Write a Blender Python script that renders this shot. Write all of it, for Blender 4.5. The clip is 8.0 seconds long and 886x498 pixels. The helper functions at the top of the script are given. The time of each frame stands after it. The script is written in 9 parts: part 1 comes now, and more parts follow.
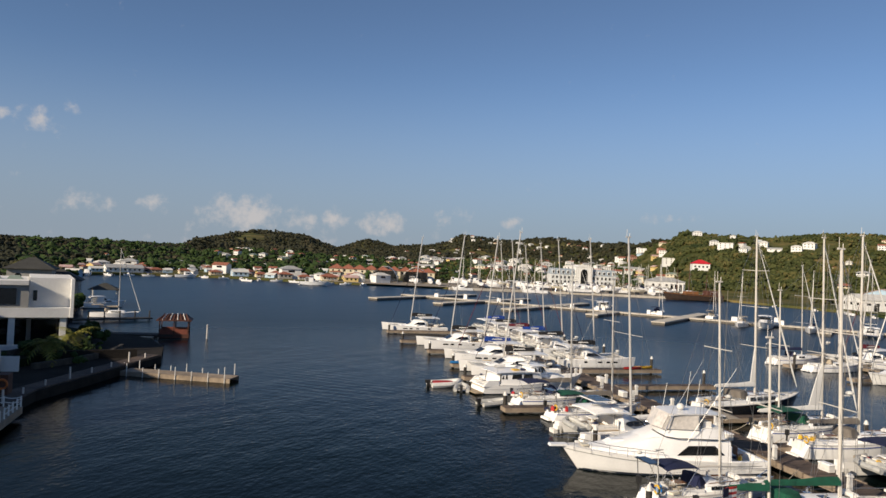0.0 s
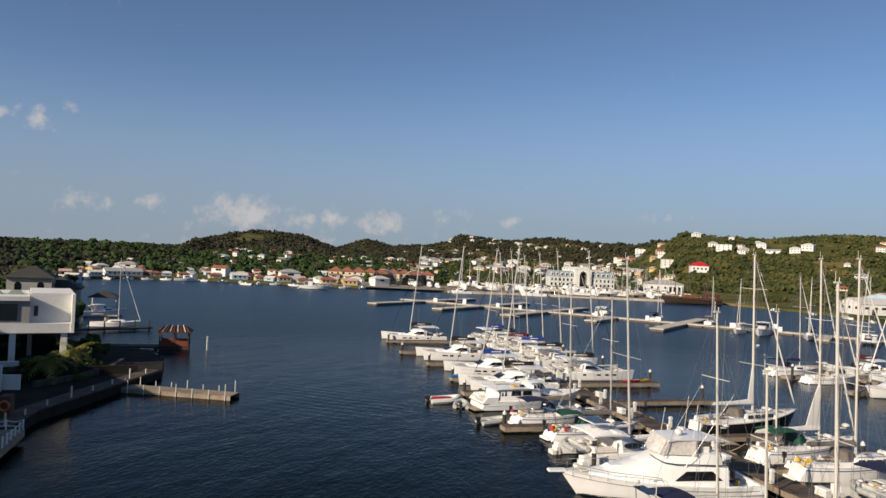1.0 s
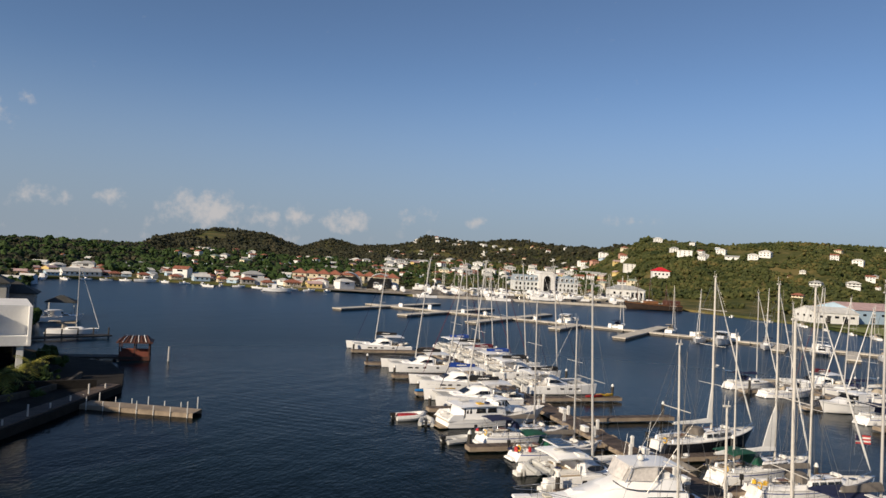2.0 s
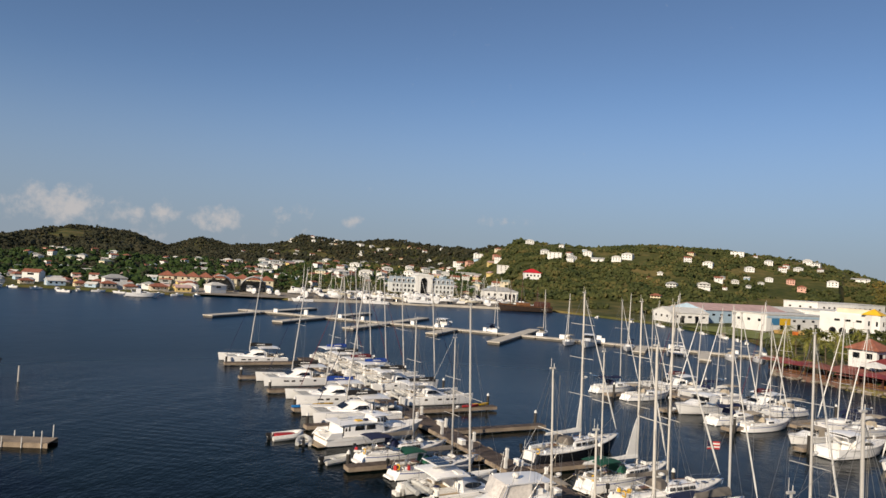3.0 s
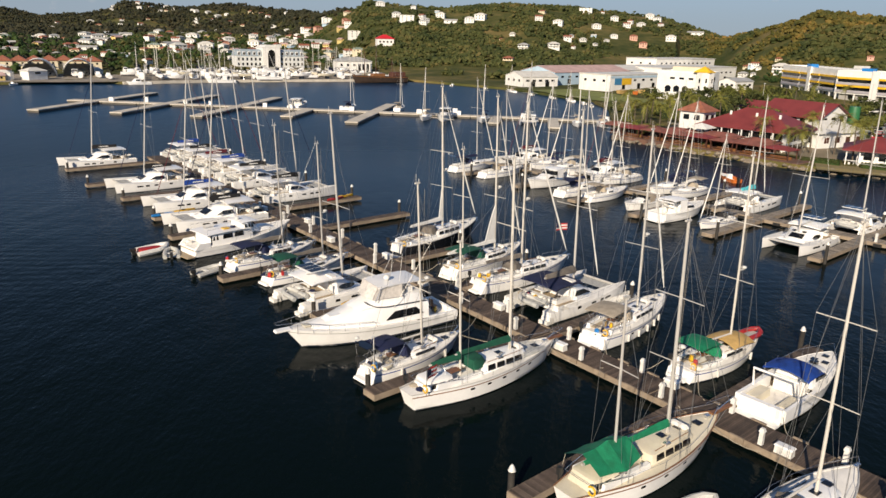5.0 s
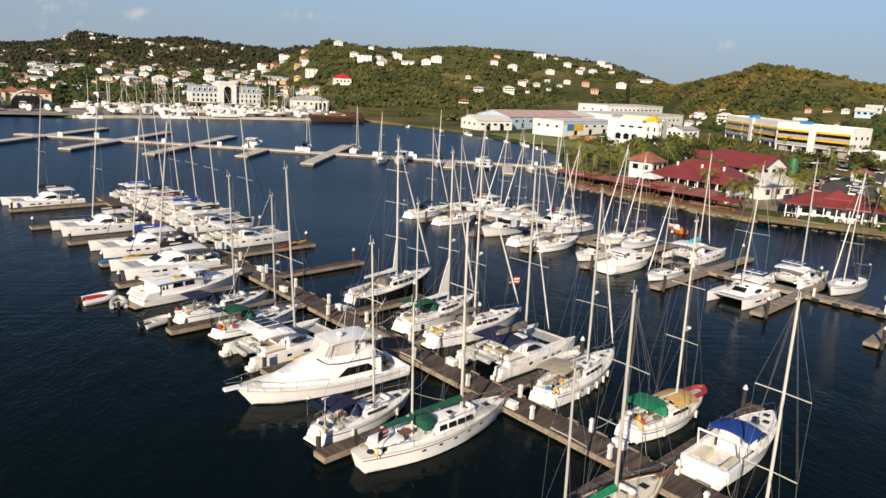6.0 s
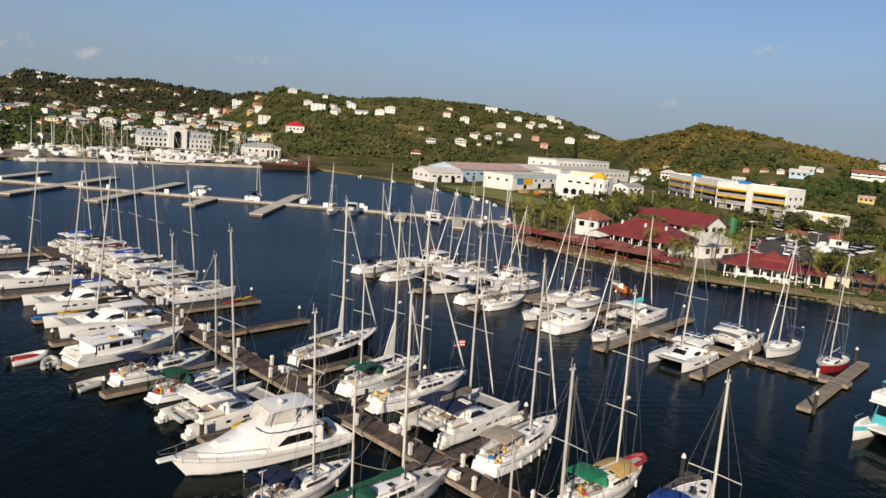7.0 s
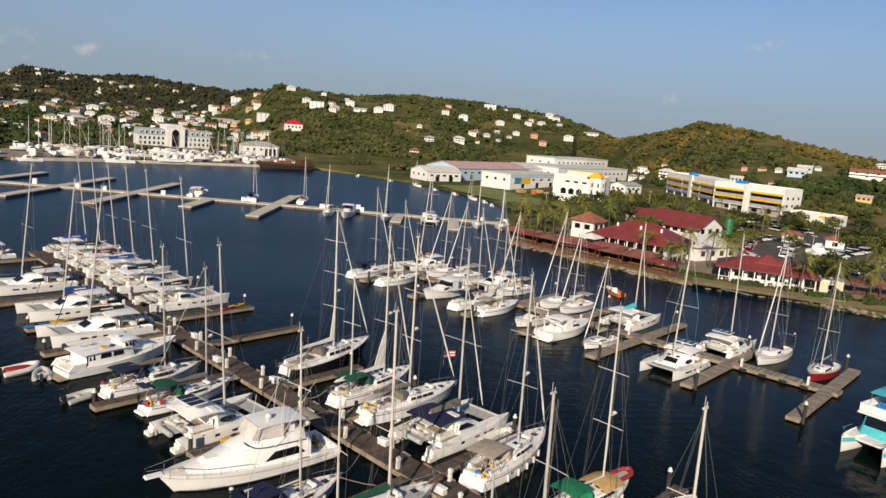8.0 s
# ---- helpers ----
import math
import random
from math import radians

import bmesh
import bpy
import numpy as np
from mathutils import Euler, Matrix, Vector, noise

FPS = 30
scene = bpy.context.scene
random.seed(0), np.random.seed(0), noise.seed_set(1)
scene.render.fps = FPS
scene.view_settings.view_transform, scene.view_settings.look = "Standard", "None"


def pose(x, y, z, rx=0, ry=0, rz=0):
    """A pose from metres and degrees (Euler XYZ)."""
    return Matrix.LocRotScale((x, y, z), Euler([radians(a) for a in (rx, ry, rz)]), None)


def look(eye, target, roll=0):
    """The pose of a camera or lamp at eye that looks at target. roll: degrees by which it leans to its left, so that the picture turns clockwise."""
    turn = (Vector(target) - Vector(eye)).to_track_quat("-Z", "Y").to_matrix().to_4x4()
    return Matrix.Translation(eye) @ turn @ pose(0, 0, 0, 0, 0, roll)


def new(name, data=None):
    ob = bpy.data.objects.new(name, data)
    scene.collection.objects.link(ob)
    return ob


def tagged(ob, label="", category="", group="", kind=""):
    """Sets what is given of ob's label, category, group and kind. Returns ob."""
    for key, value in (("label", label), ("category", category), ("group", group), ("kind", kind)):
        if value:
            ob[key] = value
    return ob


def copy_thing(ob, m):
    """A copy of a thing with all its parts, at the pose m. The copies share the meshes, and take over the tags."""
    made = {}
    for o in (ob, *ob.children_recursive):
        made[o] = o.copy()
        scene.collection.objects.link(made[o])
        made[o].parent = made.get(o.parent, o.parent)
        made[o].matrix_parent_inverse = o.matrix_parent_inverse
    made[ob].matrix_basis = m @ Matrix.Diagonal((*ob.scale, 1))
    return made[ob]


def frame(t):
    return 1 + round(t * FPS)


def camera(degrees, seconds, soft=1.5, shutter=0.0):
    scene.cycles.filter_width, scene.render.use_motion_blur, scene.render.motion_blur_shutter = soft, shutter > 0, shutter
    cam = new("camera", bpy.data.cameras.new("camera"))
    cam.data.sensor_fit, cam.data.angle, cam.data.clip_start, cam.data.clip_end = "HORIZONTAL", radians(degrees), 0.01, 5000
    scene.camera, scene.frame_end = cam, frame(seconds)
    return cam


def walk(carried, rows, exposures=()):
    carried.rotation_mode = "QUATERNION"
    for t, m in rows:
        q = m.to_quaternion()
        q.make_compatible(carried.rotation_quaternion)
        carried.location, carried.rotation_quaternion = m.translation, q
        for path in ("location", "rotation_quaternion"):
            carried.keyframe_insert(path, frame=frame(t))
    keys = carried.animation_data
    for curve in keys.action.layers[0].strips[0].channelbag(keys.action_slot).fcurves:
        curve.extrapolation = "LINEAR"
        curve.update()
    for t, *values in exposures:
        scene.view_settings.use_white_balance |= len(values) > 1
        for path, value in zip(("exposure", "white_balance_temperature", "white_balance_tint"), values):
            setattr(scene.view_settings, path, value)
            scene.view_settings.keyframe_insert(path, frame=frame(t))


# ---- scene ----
cam = camera(63.3, 8.0)
PATH = [
    (0, (3.426, 1.972, 16.456), (2.747, 3.853, 16.484), 2.8),
    (0.5, (3.456, 1.705, 17.596), (2.777, 3.586, 17.622), 2.7),
    (1, (3.4, 1.475, 18.724), (2.724, 3.357, 18.75), 2.8),
    (1.2, (3.357, 1.393, 19.172), (2.682, 3.276, 19.195), 3.0),
    (2.3, (2.975, 1.032, 21.601), (2.474, 2.968, 21.639), 3.5),
    (2.5, (2.888, 0.981, 22.037), (2.46, 2.934, 22.079), 3.4),
    (3, (2.662, 0.869, 23.116), (2.411, 2.852, 23.166), 3.6),
    (3.5, (2.438, 0.778, 24.184), (2.322, 2.774, 24.225), 3.7),
    (4, (2.234, 0.704, 25.239), (2.263, 2.684, 24.962), 2.6),
    (4.5, (2.067, 0.644, 26.283), (2.173, 2.557, 25.708), 1.7),
    (5.8, (1.932, 0.527, 28.939), (2.195, 2.444, 28.434), 2.8),
    (6, (1.965, 0.511, 29.34), (2.253, 2.434, 28.873), 3.2),
    (6.5, (2.123, 0.471, 30.335), (2.477, 2.403, 29.961), 4.2),
    (7, (2.406, 0.427, 31.318), (2.823, 2.355, 30.988), 4.8),
    (7.5, (2.833, 0.375, 32.288), (3.254, 2.302, 31.953), 4.8),
    (8, (3.421, 0.313, 33.247), (3.839, 2.239, 32.906), 4.8),
]
walk(cam, [(t, look(eye, target, roll)) for t, eye, target, roll in PATH], [(0, 0.26, 6500, 9), (3.0, 0.20, 6500, 9), (3.5, 0.18, 6500, 9), (4.5, 0.30, 6500, 9), (6.0, 0.48, 6500, 9), (6.5, 0.31, 6500, 9), (7.5, 0.22, 6500, 9), (8, 0.24, 6500, 9)])

# ---- world, sun, exposure ----
SUN_AZ, SUN_EL = 207.0, 25.0   # compass bearing of the sun (from +y, clockwise), height
world = bpy.data.worlds.new("world")
scene.world = world
world.use_nodes = True
wn = world.node_tree
wn.nodes.clear()


def wnode(kind, **kw):
    n = wn.nodes.new(kind)
    for k, v in kw.items():
        n.inputs[k].default_value = v
    return n


sky = wn.nodes.new("ShaderNodeTexSky")
sky.sky_type, sky.sun_disc = "NISHITA", False
sky.sun_elevation, sky.sun_rotation = radians(SUN_EL), radians(SUN_AZ)
sky.air_density, sky.dust_density, sky.ozone_density, sky.altitude = 0.8, 0.0, 2.5, 1600
bg = wnode("ShaderNodeBackground", Strength=0.086)
wout = wn.nodes.new("ShaderNodeOutputWorld")
# low trade-wind clouds near the horizon
wtc = wn.nodes.new("ShaderNodeTexCoord")
sep = wn.nodes.new("ShaderNodeSeparateXYZ")
wn.links.new(wtc.outputs["Generated"], sep.inputs[0])
cn = wn.nodes.new("ShaderNodeTexNoise")
cn.inputs["Scale"].default_value, cn.inputs["Detail"].default_value, cn.inputs["Roughness"].default_value = 42.0, 7, 0.6
wn.links.new(wtc.outputs["Generated"], cn.inputs[0])


def wmath(op, a, b=0.0, c=None):
    n = wn.nodes.new("ShaderNodeMath")
    n.operation = op
    for i, v in enumerate((a, b, c)):
        if v is None:
            continue
        if isinstance(v, (int, float)):
            n.inputs[i].default_value = v
        else:
            wn.links.new(v, n.inputs[i])
    return n.outputs[0]


# cumulus heads: bearing, height, half width, half height (degrees), thickness
CUMULUS = [(-35.6, 2.7, 3.6, 1.5, 1.0), (-31.4, 2.5, 1.6, 1.0, 0.9), (-28.4, 2.8, 1.2, 1.0, 0.95), (-24.7, 2.6, 2.2, 1.1, 0.9), (-19.3, 3.4, 2.3, 0.8, 0.55), (-14.4, 3.1, 1.0, 0.6, 0.8),
           (-42.0, 3.0, 1.4, 1.0, 0.75), (-47.0, 2.7, 2.6, 0.9, 0.55), (-49.7, 8.3, 1.4, 0.9, 0.85), (-47.4, 9.6, 0.9, 0.7, 0.5), (-52.2, 8.4, 0.8, 0.5, 0.7),
           (-1.8, 3.9, 2.6, 0.6, 0.55), (34.1, 7.3, 1.7, 0.6, 0.6), (-33.0, 1.6, 15.0, 1.6, 0.42), (29.0, 3.2, 2.4, 0.5, 0.45)]
azim = wmath("MULTIPLY", wmath("ARCTAN2", sep.outputs["X"], sep.outputs["Y"]), 57.29578)
elev = wmath("MULTIPLY", wmath("ARCSINE", sep.outputs["Z"], 0.0), 57.29578)
heads = 0.0
for ca, ce, cw, ch, ck in CUMULUS:
    da = wmath("MULTIPLY_ADD", azim, 1 / cw, -ca / cw)
    de = wmath("MULTIPLY_ADD", elev, 1 / ch, -ce / ch)
    r2 = wmath("MULTIPLY_ADD", da, da, wmath("MULTIPLY", de, de))
    heads = wmath("MAXIMUM", heads, wmath("MULTIPLY_ADD", r2, -0.55 * ck, ck))
dens = wmath("MULTIPLY_ADD", cn.outputs[0], 2.6, wmath("ADD", heads, -1.3))
crange = wn.nodes.new("ShaderNodeMapRange")
crange.interpolation_type = "SMOOTHSTEP"
for kk, vv in (("From Min", 0.42), ("From Max", 1.3), ("To Min", 0.0), ("To Max", 0.82)):
    crange.inputs[kk].default_value = vv
wn.links.new(dens, crange.inputs["Value"])
cmix = wn.nodes.new("ShaderNodeMix")
cmix.data_type = "RGBA"
wn.links.new(crange.outputs[0], cmix.inputs["Factor"])
# even haze towards the horizon, all round
hz = wn.nodes.new("ShaderNodeMapRange")
hz.interpolation_type = "SMOOTHSTEP"
for kk, vv in (("From Min", 0.0), ("From Max", 0.26), ("To Min", 0.92), ("To Max", 0.0)):
    hz.inputs[kk].default_value = vv
wn.links.new(sep.outputs["Z"], hz.inputs["Value"])
haze = wn.nodes.new("ShaderNodeMix")
haze.data_type = "RGBA"
wn.links.new(hz.outputs[0], haze.inputs["Factor"])
wn.links.new(sky.outputs[0], haze.inputs["A"])
haze.inputs["B"].default_value = (2.45, 2.95, 3.7, 1)
wn.links.new(haze.outputs["Result"], cmix.inputs["A"])
cmix.inputs["B"].default_value = (5.6, 5.25, 5.15, 1)
wn.links.new(cmix.outputs["Result"], bg.inputs[0])
wn.links.new(bg.outputs[0], wout.inputs[0])

sun = new("sun", bpy.data.lights.new("sun", "SUN"))
sun.data.energy, sun.data.angle, sun.data.color = 5.0, radians(0.5), (1.0, 0.84, 0.64)
sa, se = radians(SUN_AZ), radians(SUN_EL)
sun.matrix_world = look((0, 0, 0), (-math.sin(sa) * math.cos(se), -math.cos(sa) * math.cos(se), -math.sin(se)))

# ---- small mesh tools ----
class MB:
    """Gathers vertices and faces of one mesh."""

    def __init__(self):
        self.v, self.f = [], []

    def add(self, vs, fs):
        o = len(self.v)
        self.v += [tuple(p) for p in vs]
        self.f += [tuple(i + o for i in f) for f in fs]
        return self

    def box(self, x0, y0, z0, x1, y1, z1, m=None):
        vs = [(x0, y0, z0), (x1, y0, z0), (x1, y1, z0), (x0, y1, z0), (x0, y0, z1), (x1, y0, z1), (x1, y1, z1), (x0, y1, z1)]
        if m is not None:
            vs = [m @ Vector(p) for p in vs]
        return self.add(vs, [(0, 3, 2, 1), (4, 5, 6, 7), (0, 1, 5, 4), (1, 2, 6, 5), (2, 3, 7, 6), (3, 0, 4, 7)])

    def frustum(self, x0, y0, x1, y1, z0, z1, ix0, iy0, ix1, iy1):
        """A box whose top is drawn in by ix0.. on each side."""
        vs = [(x0, y0, z0), (x1, y0, z0), (x1, y1, z0), (x0, y1, z0),
              (x0 + ix0, y0 + iy0, z1), (x1 - ix1, y0 + iy0, z1), (x1 - ix1, y1 - iy1, z1), (x0 + ix0, y1 - iy1, z1)]
        return self.add(vs, [(0, 3, 2, 1), (4, 5, 6, 7), (0, 1, 5, 4), (1, 2, 6, 5), (2, 3, 7, 6), (3, 0, 4, 7)])

    def tube(self, pts, r, n=6, r1=None):
        pts = [Vector(p) for p in pts]
        r1 = r if r1 is None else r1
        rings = []
        for i, p in enumerate(pts):
            d = (pts[min(i + 1, len(pts) - 1)] - pts[max(i - 1, 0)]).normalized()
            a = d.cross(Vector((0, 0, 1)) if abs(d.z) < 0.9 else Vector((1, 0, 0))).normalized()
            b = d.cross(a)
            rr = r + (r1 - r) * i / max(1, len(pts) - 1)
            rings.append([p + rr * (math.cos(2 * math.pi * k / n) * a + math.sin(2 * math.pi * k / n) * b) for k in range(n)])
        return self.loft(rings, True, True)

    def loft(self, rings, closed=False, caps=False):
        n = len(rings[0])
        fs = []
        for i in range(len(rings) - 1):
            for k in range(n if closed else n - 1):
                k2 = (k + 1) % n
                fs.append((i * n + k, i * n + k2, (i + 1) * n + k2, (i + 1) * n + k))
        if caps:
            fs.append(tuple(reversed(range(n))))
            fs.append(tuple((len(rings) - 1) * n + k for k in range(n)))
        return self.add([p for r in rings for p in r], fs)

    def prism(self, poly, z0, z1):
        n = len(poly)
        vs = [(x, y, z0) for x, y in poly] + [(x, y, z1) for x, y in poly]
        fs = [tuple(reversed(range(n))), tuple(range(n, 2 * n))] + [(k, (k + 1) % n, n + (k + 1) % n, n + k) for k in range(n)]
        return self.add(vs, fs)

    def ball(self, c, r, n=8, m=5, sz=1.0):
        rings = []
        for i in range(m + 1):
            a = math.pi * (i / m - 0.5)
            rr = max(0.02, math.cos(a)) * r
            rings.append([(c[0] + rr * math.cos(2 * math.pi * k / n), c[1] + rr * math.sin(2 * math.pi * k / n), c[2] + sz * r * math.sin(a)) for k in range(n)])
        return self.loft(rings, True, True)

    def mesh(self, name, material, smooth=False):
        me = bpy.data.meshes.new(name)
        me.from_pydata(self.v, [], self.f)
        me.materials.append(material)
        if smooth:
            me.polygons.foreach_set("use_smooth", [True] * len(me.polygons))
            me.set_sharp_from_angle(angle=radians(38))
        me.update()
        return me


def part(name, mb, material, parent=None, label="", smooth=False):
    """Links a mesh as one object under a thing or a part."""
    ob = new(name, mb.mesh(name, material, smooth))
    ob.parent = parent
    return tagged(ob, label) if label else ob


def thing(name, label, category, group="", m=None):
    ob = new(name)
    ob.empty_display_size = 0.5
    if m is not None:
        ob.matrix_basis = m
    return tagged(ob, label, category, group)


def ground_piece(name, mb, material, label="", smooth=False):
    return tagged(part(name, mb, material, None, label, smooth), kind="structure")


# ---- materials ----
def mat(name, color, rough=0.5, metal=0.0, var=0.12, scale=3.0, bump=0.0, bscale=40.0, second=None, fine=None, spec=0.5, coat=0.0, per=0.0):
    """A surface with a base colour that varies at two scales and fine relief."""
    m = bpy.data.materials.new(name)
    m.use_nodes = True
    nt = m.node_tree
    p = nt.nodes["Principled BSDF"]
    p.inputs["Roughness"].default_value, p.inputs["Metallic"].default_value = rough, metal
    p.inputs["Specular IOR Level"].default_value = spec
    p.inputs["Coat Weight"].default_value = coat
    tc = nt.nodes.new("ShaderNodeTexCoord")
    n1, n2 = nt.nodes.new("ShaderNodeTexNoise"), nt.nodes.new("ShaderNodeTexNoise")
    n1.inputs["Scale"].default_value, n1.inputs["Detail"].default_value = scale, 4
    n2.inputs["Scale"].default_value, n2.inputs["Detail"].default_value = scale * 9, 3
    nt.links.new(tc.outputs["Object"], n1.inputs["Vector"])
    nt.links.new(tc.outputs["Object"], n2.inputs["Vector"])
    mix = nt.nodes.new("ShaderNodeMix")
    mix.data_type = "RGBA"
    c2 = second or tuple(c * (1 - 2.2 * var) for c in color)
    mix.inputs["A"].default_value, mix.inputs["B"].default_value = (*color, 1), (*c2, 1)
    add = nt.nodes.new("ShaderNodeMath")
    add.operation = "MULTIPLY_ADD"
    nt.links.new(n2.outputs["Fac"], add.inputs[0])
    add.inputs[1].default_value = 0.45
    nt.links.new(n1.outputs["Fac"], add.inputs[2])
    ramp = nt.nodes.new("ShaderNodeMapRange")
    ramp.inputs["From Min"].default_value, ramp.inputs["From Max"].default_value = 0.5, 0.95
    nt.links.new(add.outputs[0], ramp.inputs["Value"])
    nt.links.new(ramp.outputs[0], mix.inputs["Factor"])
    last = mix.outputs["Result"]
    if per:
        oi = nt.nodes.new("ShaderNodeObjectInfo")
        hsv = nt.nodes.new("ShaderNodeHueSaturation")
        mr = nt.nodes.new("ShaderNodeMapRange")
        mr.inputs["To Min"].default_value, mr.inputs["To Max"].default_value = 1 - per, 1 + per
        nt.links.new(oi.outputs["Random"], mr.inputs["Value"])
        nt.links.new(mr.outputs[0], hsv.inputs["Value"])
        nt.links.new(last, hsv.inputs["Color"])
        last = hsv.outputs[0]
    nt.links.new(last, p.inputs["Base Color"])
    if bump:
        nb = nt.nodes.new("ShaderNodeTexNoise")
        nb.inputs["Scale"].default_value, nb.inputs["Detail"].default_value = bscale, 3
        b = nt.nodes.new("ShaderNodeBump")
        b.inputs["Strength"].default_value, b.inputs["Distance"].default_value = bump, 0.05
        nt.links.new(tc.outputs["Object"], nb.inputs["Vector"])
        nt.links.new(nb.outputs["Fac"], b.inputs["Height"])
        nt.links.new(b.outputs[0], p.inputs["Normal"])
    return m

GEL = mat("white_gelcoat", (0.87, 0.865, 0.855), 0.25, var=0.05, scale=0.7, spec=0.5, per=0.05)
DECK = mat("deck_nonskid", (0.83, 0.81, 0.77), 0.7, var=0.08, scale=1.2, bump=0.1)
CREAM = mat("cream_gelcoat", (0.72, 0.66, 0.52), 0.35, var=0.08, scale=0.8)
TEAKDECK = mat("teak_deck", (0.42, 0.33, 0.22), 0.75, var=0.15, scale=2.0)
TEAK = mat("varnished_teak", (0.25, 0.11, 0.04), 0.35, var=0.2, scale=4.0)
NAVYHULL = mat("dark_hull_paint", (0.015, 0.017, 0.022), 0.15, var=0.1)
REDHULL = mat("red_hull_paint", (0.30, 0.02, 0.03), 0.25, var=0.1)
TEALHULL = mat("turquoise_paint", (0.10, 0.55, 0.62), 0.35, var=0.12)
GREYHULL = mat("grey_topsides", (0.42, 0.42, 0.41), 0.35, var=0.1)
GLASS = mat("tinted_glass", (0.010, 0.011, 0.013), 0.06, var=0.2, spec=0.6)
CLEAR = mat("vinyl_screen", (0.70, 0.66, 0.62), 0.2, var=0.15)
ALU = mat("anodised_mast", (0.60, 0.58, 0.55), 0.4, metal=0.25, var=0.08, scale=0.8)
WHITEMAST = mat("white_mast_paint", (0.62, 0.59, 0.54), 0.4, var=0.06)
STEEL = mat("stainless_steel", (0.7, 0.7, 0.7), 0.25, metal=0.9, var=0.05)
WIRE = mat("rigging_wire", (0.30, 0.30, 0.30), 0.45, metal=0.5, var=0.1)
ROPE = mat("mooring_rope", (0.45, 0.40, 0.32), 0.9, var=0.2, scale=6)
GREEN = mat("green_canvas", (0.004, 0.085, 0.048), 0.85, var=0.2, scale=1.5, bump=0.3, bscale=6)
EMERALD = mat("emerald_canvas", (0.004, 0.22, 0.10), 0.8, var=0.2, scale=1.5, bump=0.3, bscale=6)
NAVY = mat("navy_canvas", (0.008, 0.014, 0.06), 0.85, var=0.2, scale=1.5, bump=0.3, bscale=6)
BLUE = mat("blue_canvas", (0.005, 0.05, 0.30), 0.8, var=0.2, scale=1.5, bump=0.3, bscale=6)
BLACK = mat("black_canvas", (0.010, 0.010, 0.012), 0.85, var=0.2, scale=1.5, bump=0.3, bscale=6)
TAN = mat("tan_canvas", (0.55, 0.36, 0.13), 0.85, var=0.15, scale=1.5, bump=0.3, bscale=6)
BEIGE = mat("beige_canvas", (0.42, 0.36, 0.28), 0.85, var=0.15, scale=1.5, bump=0.3, bscale=6)
GREYC = mat("grey_canvas", (0.17, 0.15, 0.13), 0.85, var=0.15, scale=1.5, bump=0.3, bscale=6)
SAILW = mat("white_sailcloth", (0.74, 0.73, 0.70), 0.8, var=0.06, scale=1.5, bump=0.2, bscale=8)
BURG = mat("burgundy_canvas", (0.12, 0.01, 0.02), 0.85, var=0.2, scale=1.5)
HYPALON = mat("grey_rubber_tube", (0.48, 0.48, 0.46), 0.55, var=0.1)
REDRUB = mat("red_rubber_tube", (0.40, 0.025, 0.025), 0.5, var=0.15)
YELLOWP = mat("yellow_plastic", (0.75, 0.45, 0.03), 0.4, var=0.1)
ORANGEP = mat("orange_paint", (0.60, 0.16, 0.03), 0.5, var=0.15)
BLUEP = mat("blue_plastic", (0.02, 0.20, 0.55), 0.4, var=0.1)
DARKP = mat("black_rubber", (0.02, 0.02, 0.02), 0.6, var=0.2)
FENDERW = mat("white_fender", (0.72, 0.71, 0.68), 0.5, var=0.1)
ANTIFOUL = mat("antifouling_paint", (0.02, 0.03, 0.05), 0.6, var=0.3)
REDP = mat("red_paint", (0.50, 0.03, 0.03), 0.5, var=0.15)
def board_mat(name, color, dark, turn, pitch=0.16):
    """Weathered planks laid side by side: each its own tone, with dark joints; turn is the way they succeed one another."""
    m = mat(name, color, 0.85, var=0.22, scale=0.6, bump=0.4, bscale=18, second=dark)
    nt = m.node_tree
    p = nt.nodes["Principled BSDF"]
    old = p.inputs["Base Color"].links[0].from_socket
    tc = nt.nodes.new("ShaderNodeTexCoord")
    rot = nt.nodes.new("ShaderNodeVectorRotate")
    rot.rotation_type = "Z_AXIS"
    rot.inputs["Angle"].default_value = radians(-turn)
    nt.links.new(tc.outputs["Object"], rot.inputs["Vector"])
    sx = nt.nodes.new("ShaderNodeSeparateXYZ")
    nt.links.new(rot.outputs[0], sx.inputs[0])

    def op(kind, a, b):
        n = nt.nodes.new("ShaderNodeMath")
        n.operation = kind
        nt.links.new(a, n.inputs[0])
        n.inputs[1].default_value = b
        return n.outputs[0]
    q = op("MULTIPLY", sx.outputs["X"], 1 / pitch)
    wnz = nt.nodes.new("ShaderNodeTexWhiteNoise")
    wnz.noise_dimensions = "1D"
    nt.links.new(op("FLOOR", q, 0), wnz.inputs["W"])
    tone = nt.nodes.new("ShaderNodeMapRange")
    tone.inputs["To Min"].default_value, tone.inputs["To Max"].default_value = 0.55, 1.35
    nt.links.new(wnz.outputs["Value"], tone.inputs["Value"])
    joint = op("MULTIPLY_ADD", op("LESS_THAN", op("FRACT", q, 0), 0.1), -0.75)
    joint.node.inputs[2].default_value = 1.0
    val = nt.nodes.new("ShaderNodeMath")
    val.operation = "MULTIPLY"
    nt.links.new(tone.outputs[0], val.inputs[0])
    nt.links.new(joint, val.inputs[1])
    hsv = nt.nodes.new("ShaderNodeHueSaturation")
    nt.links.new(val.outputs[0], hsv.inputs["Value"])
    nt.links.new(old, hsv.inputs["Color"])
    nt.links.new(hsv.outputs[0], p.inputs["Base Color"])
    return m


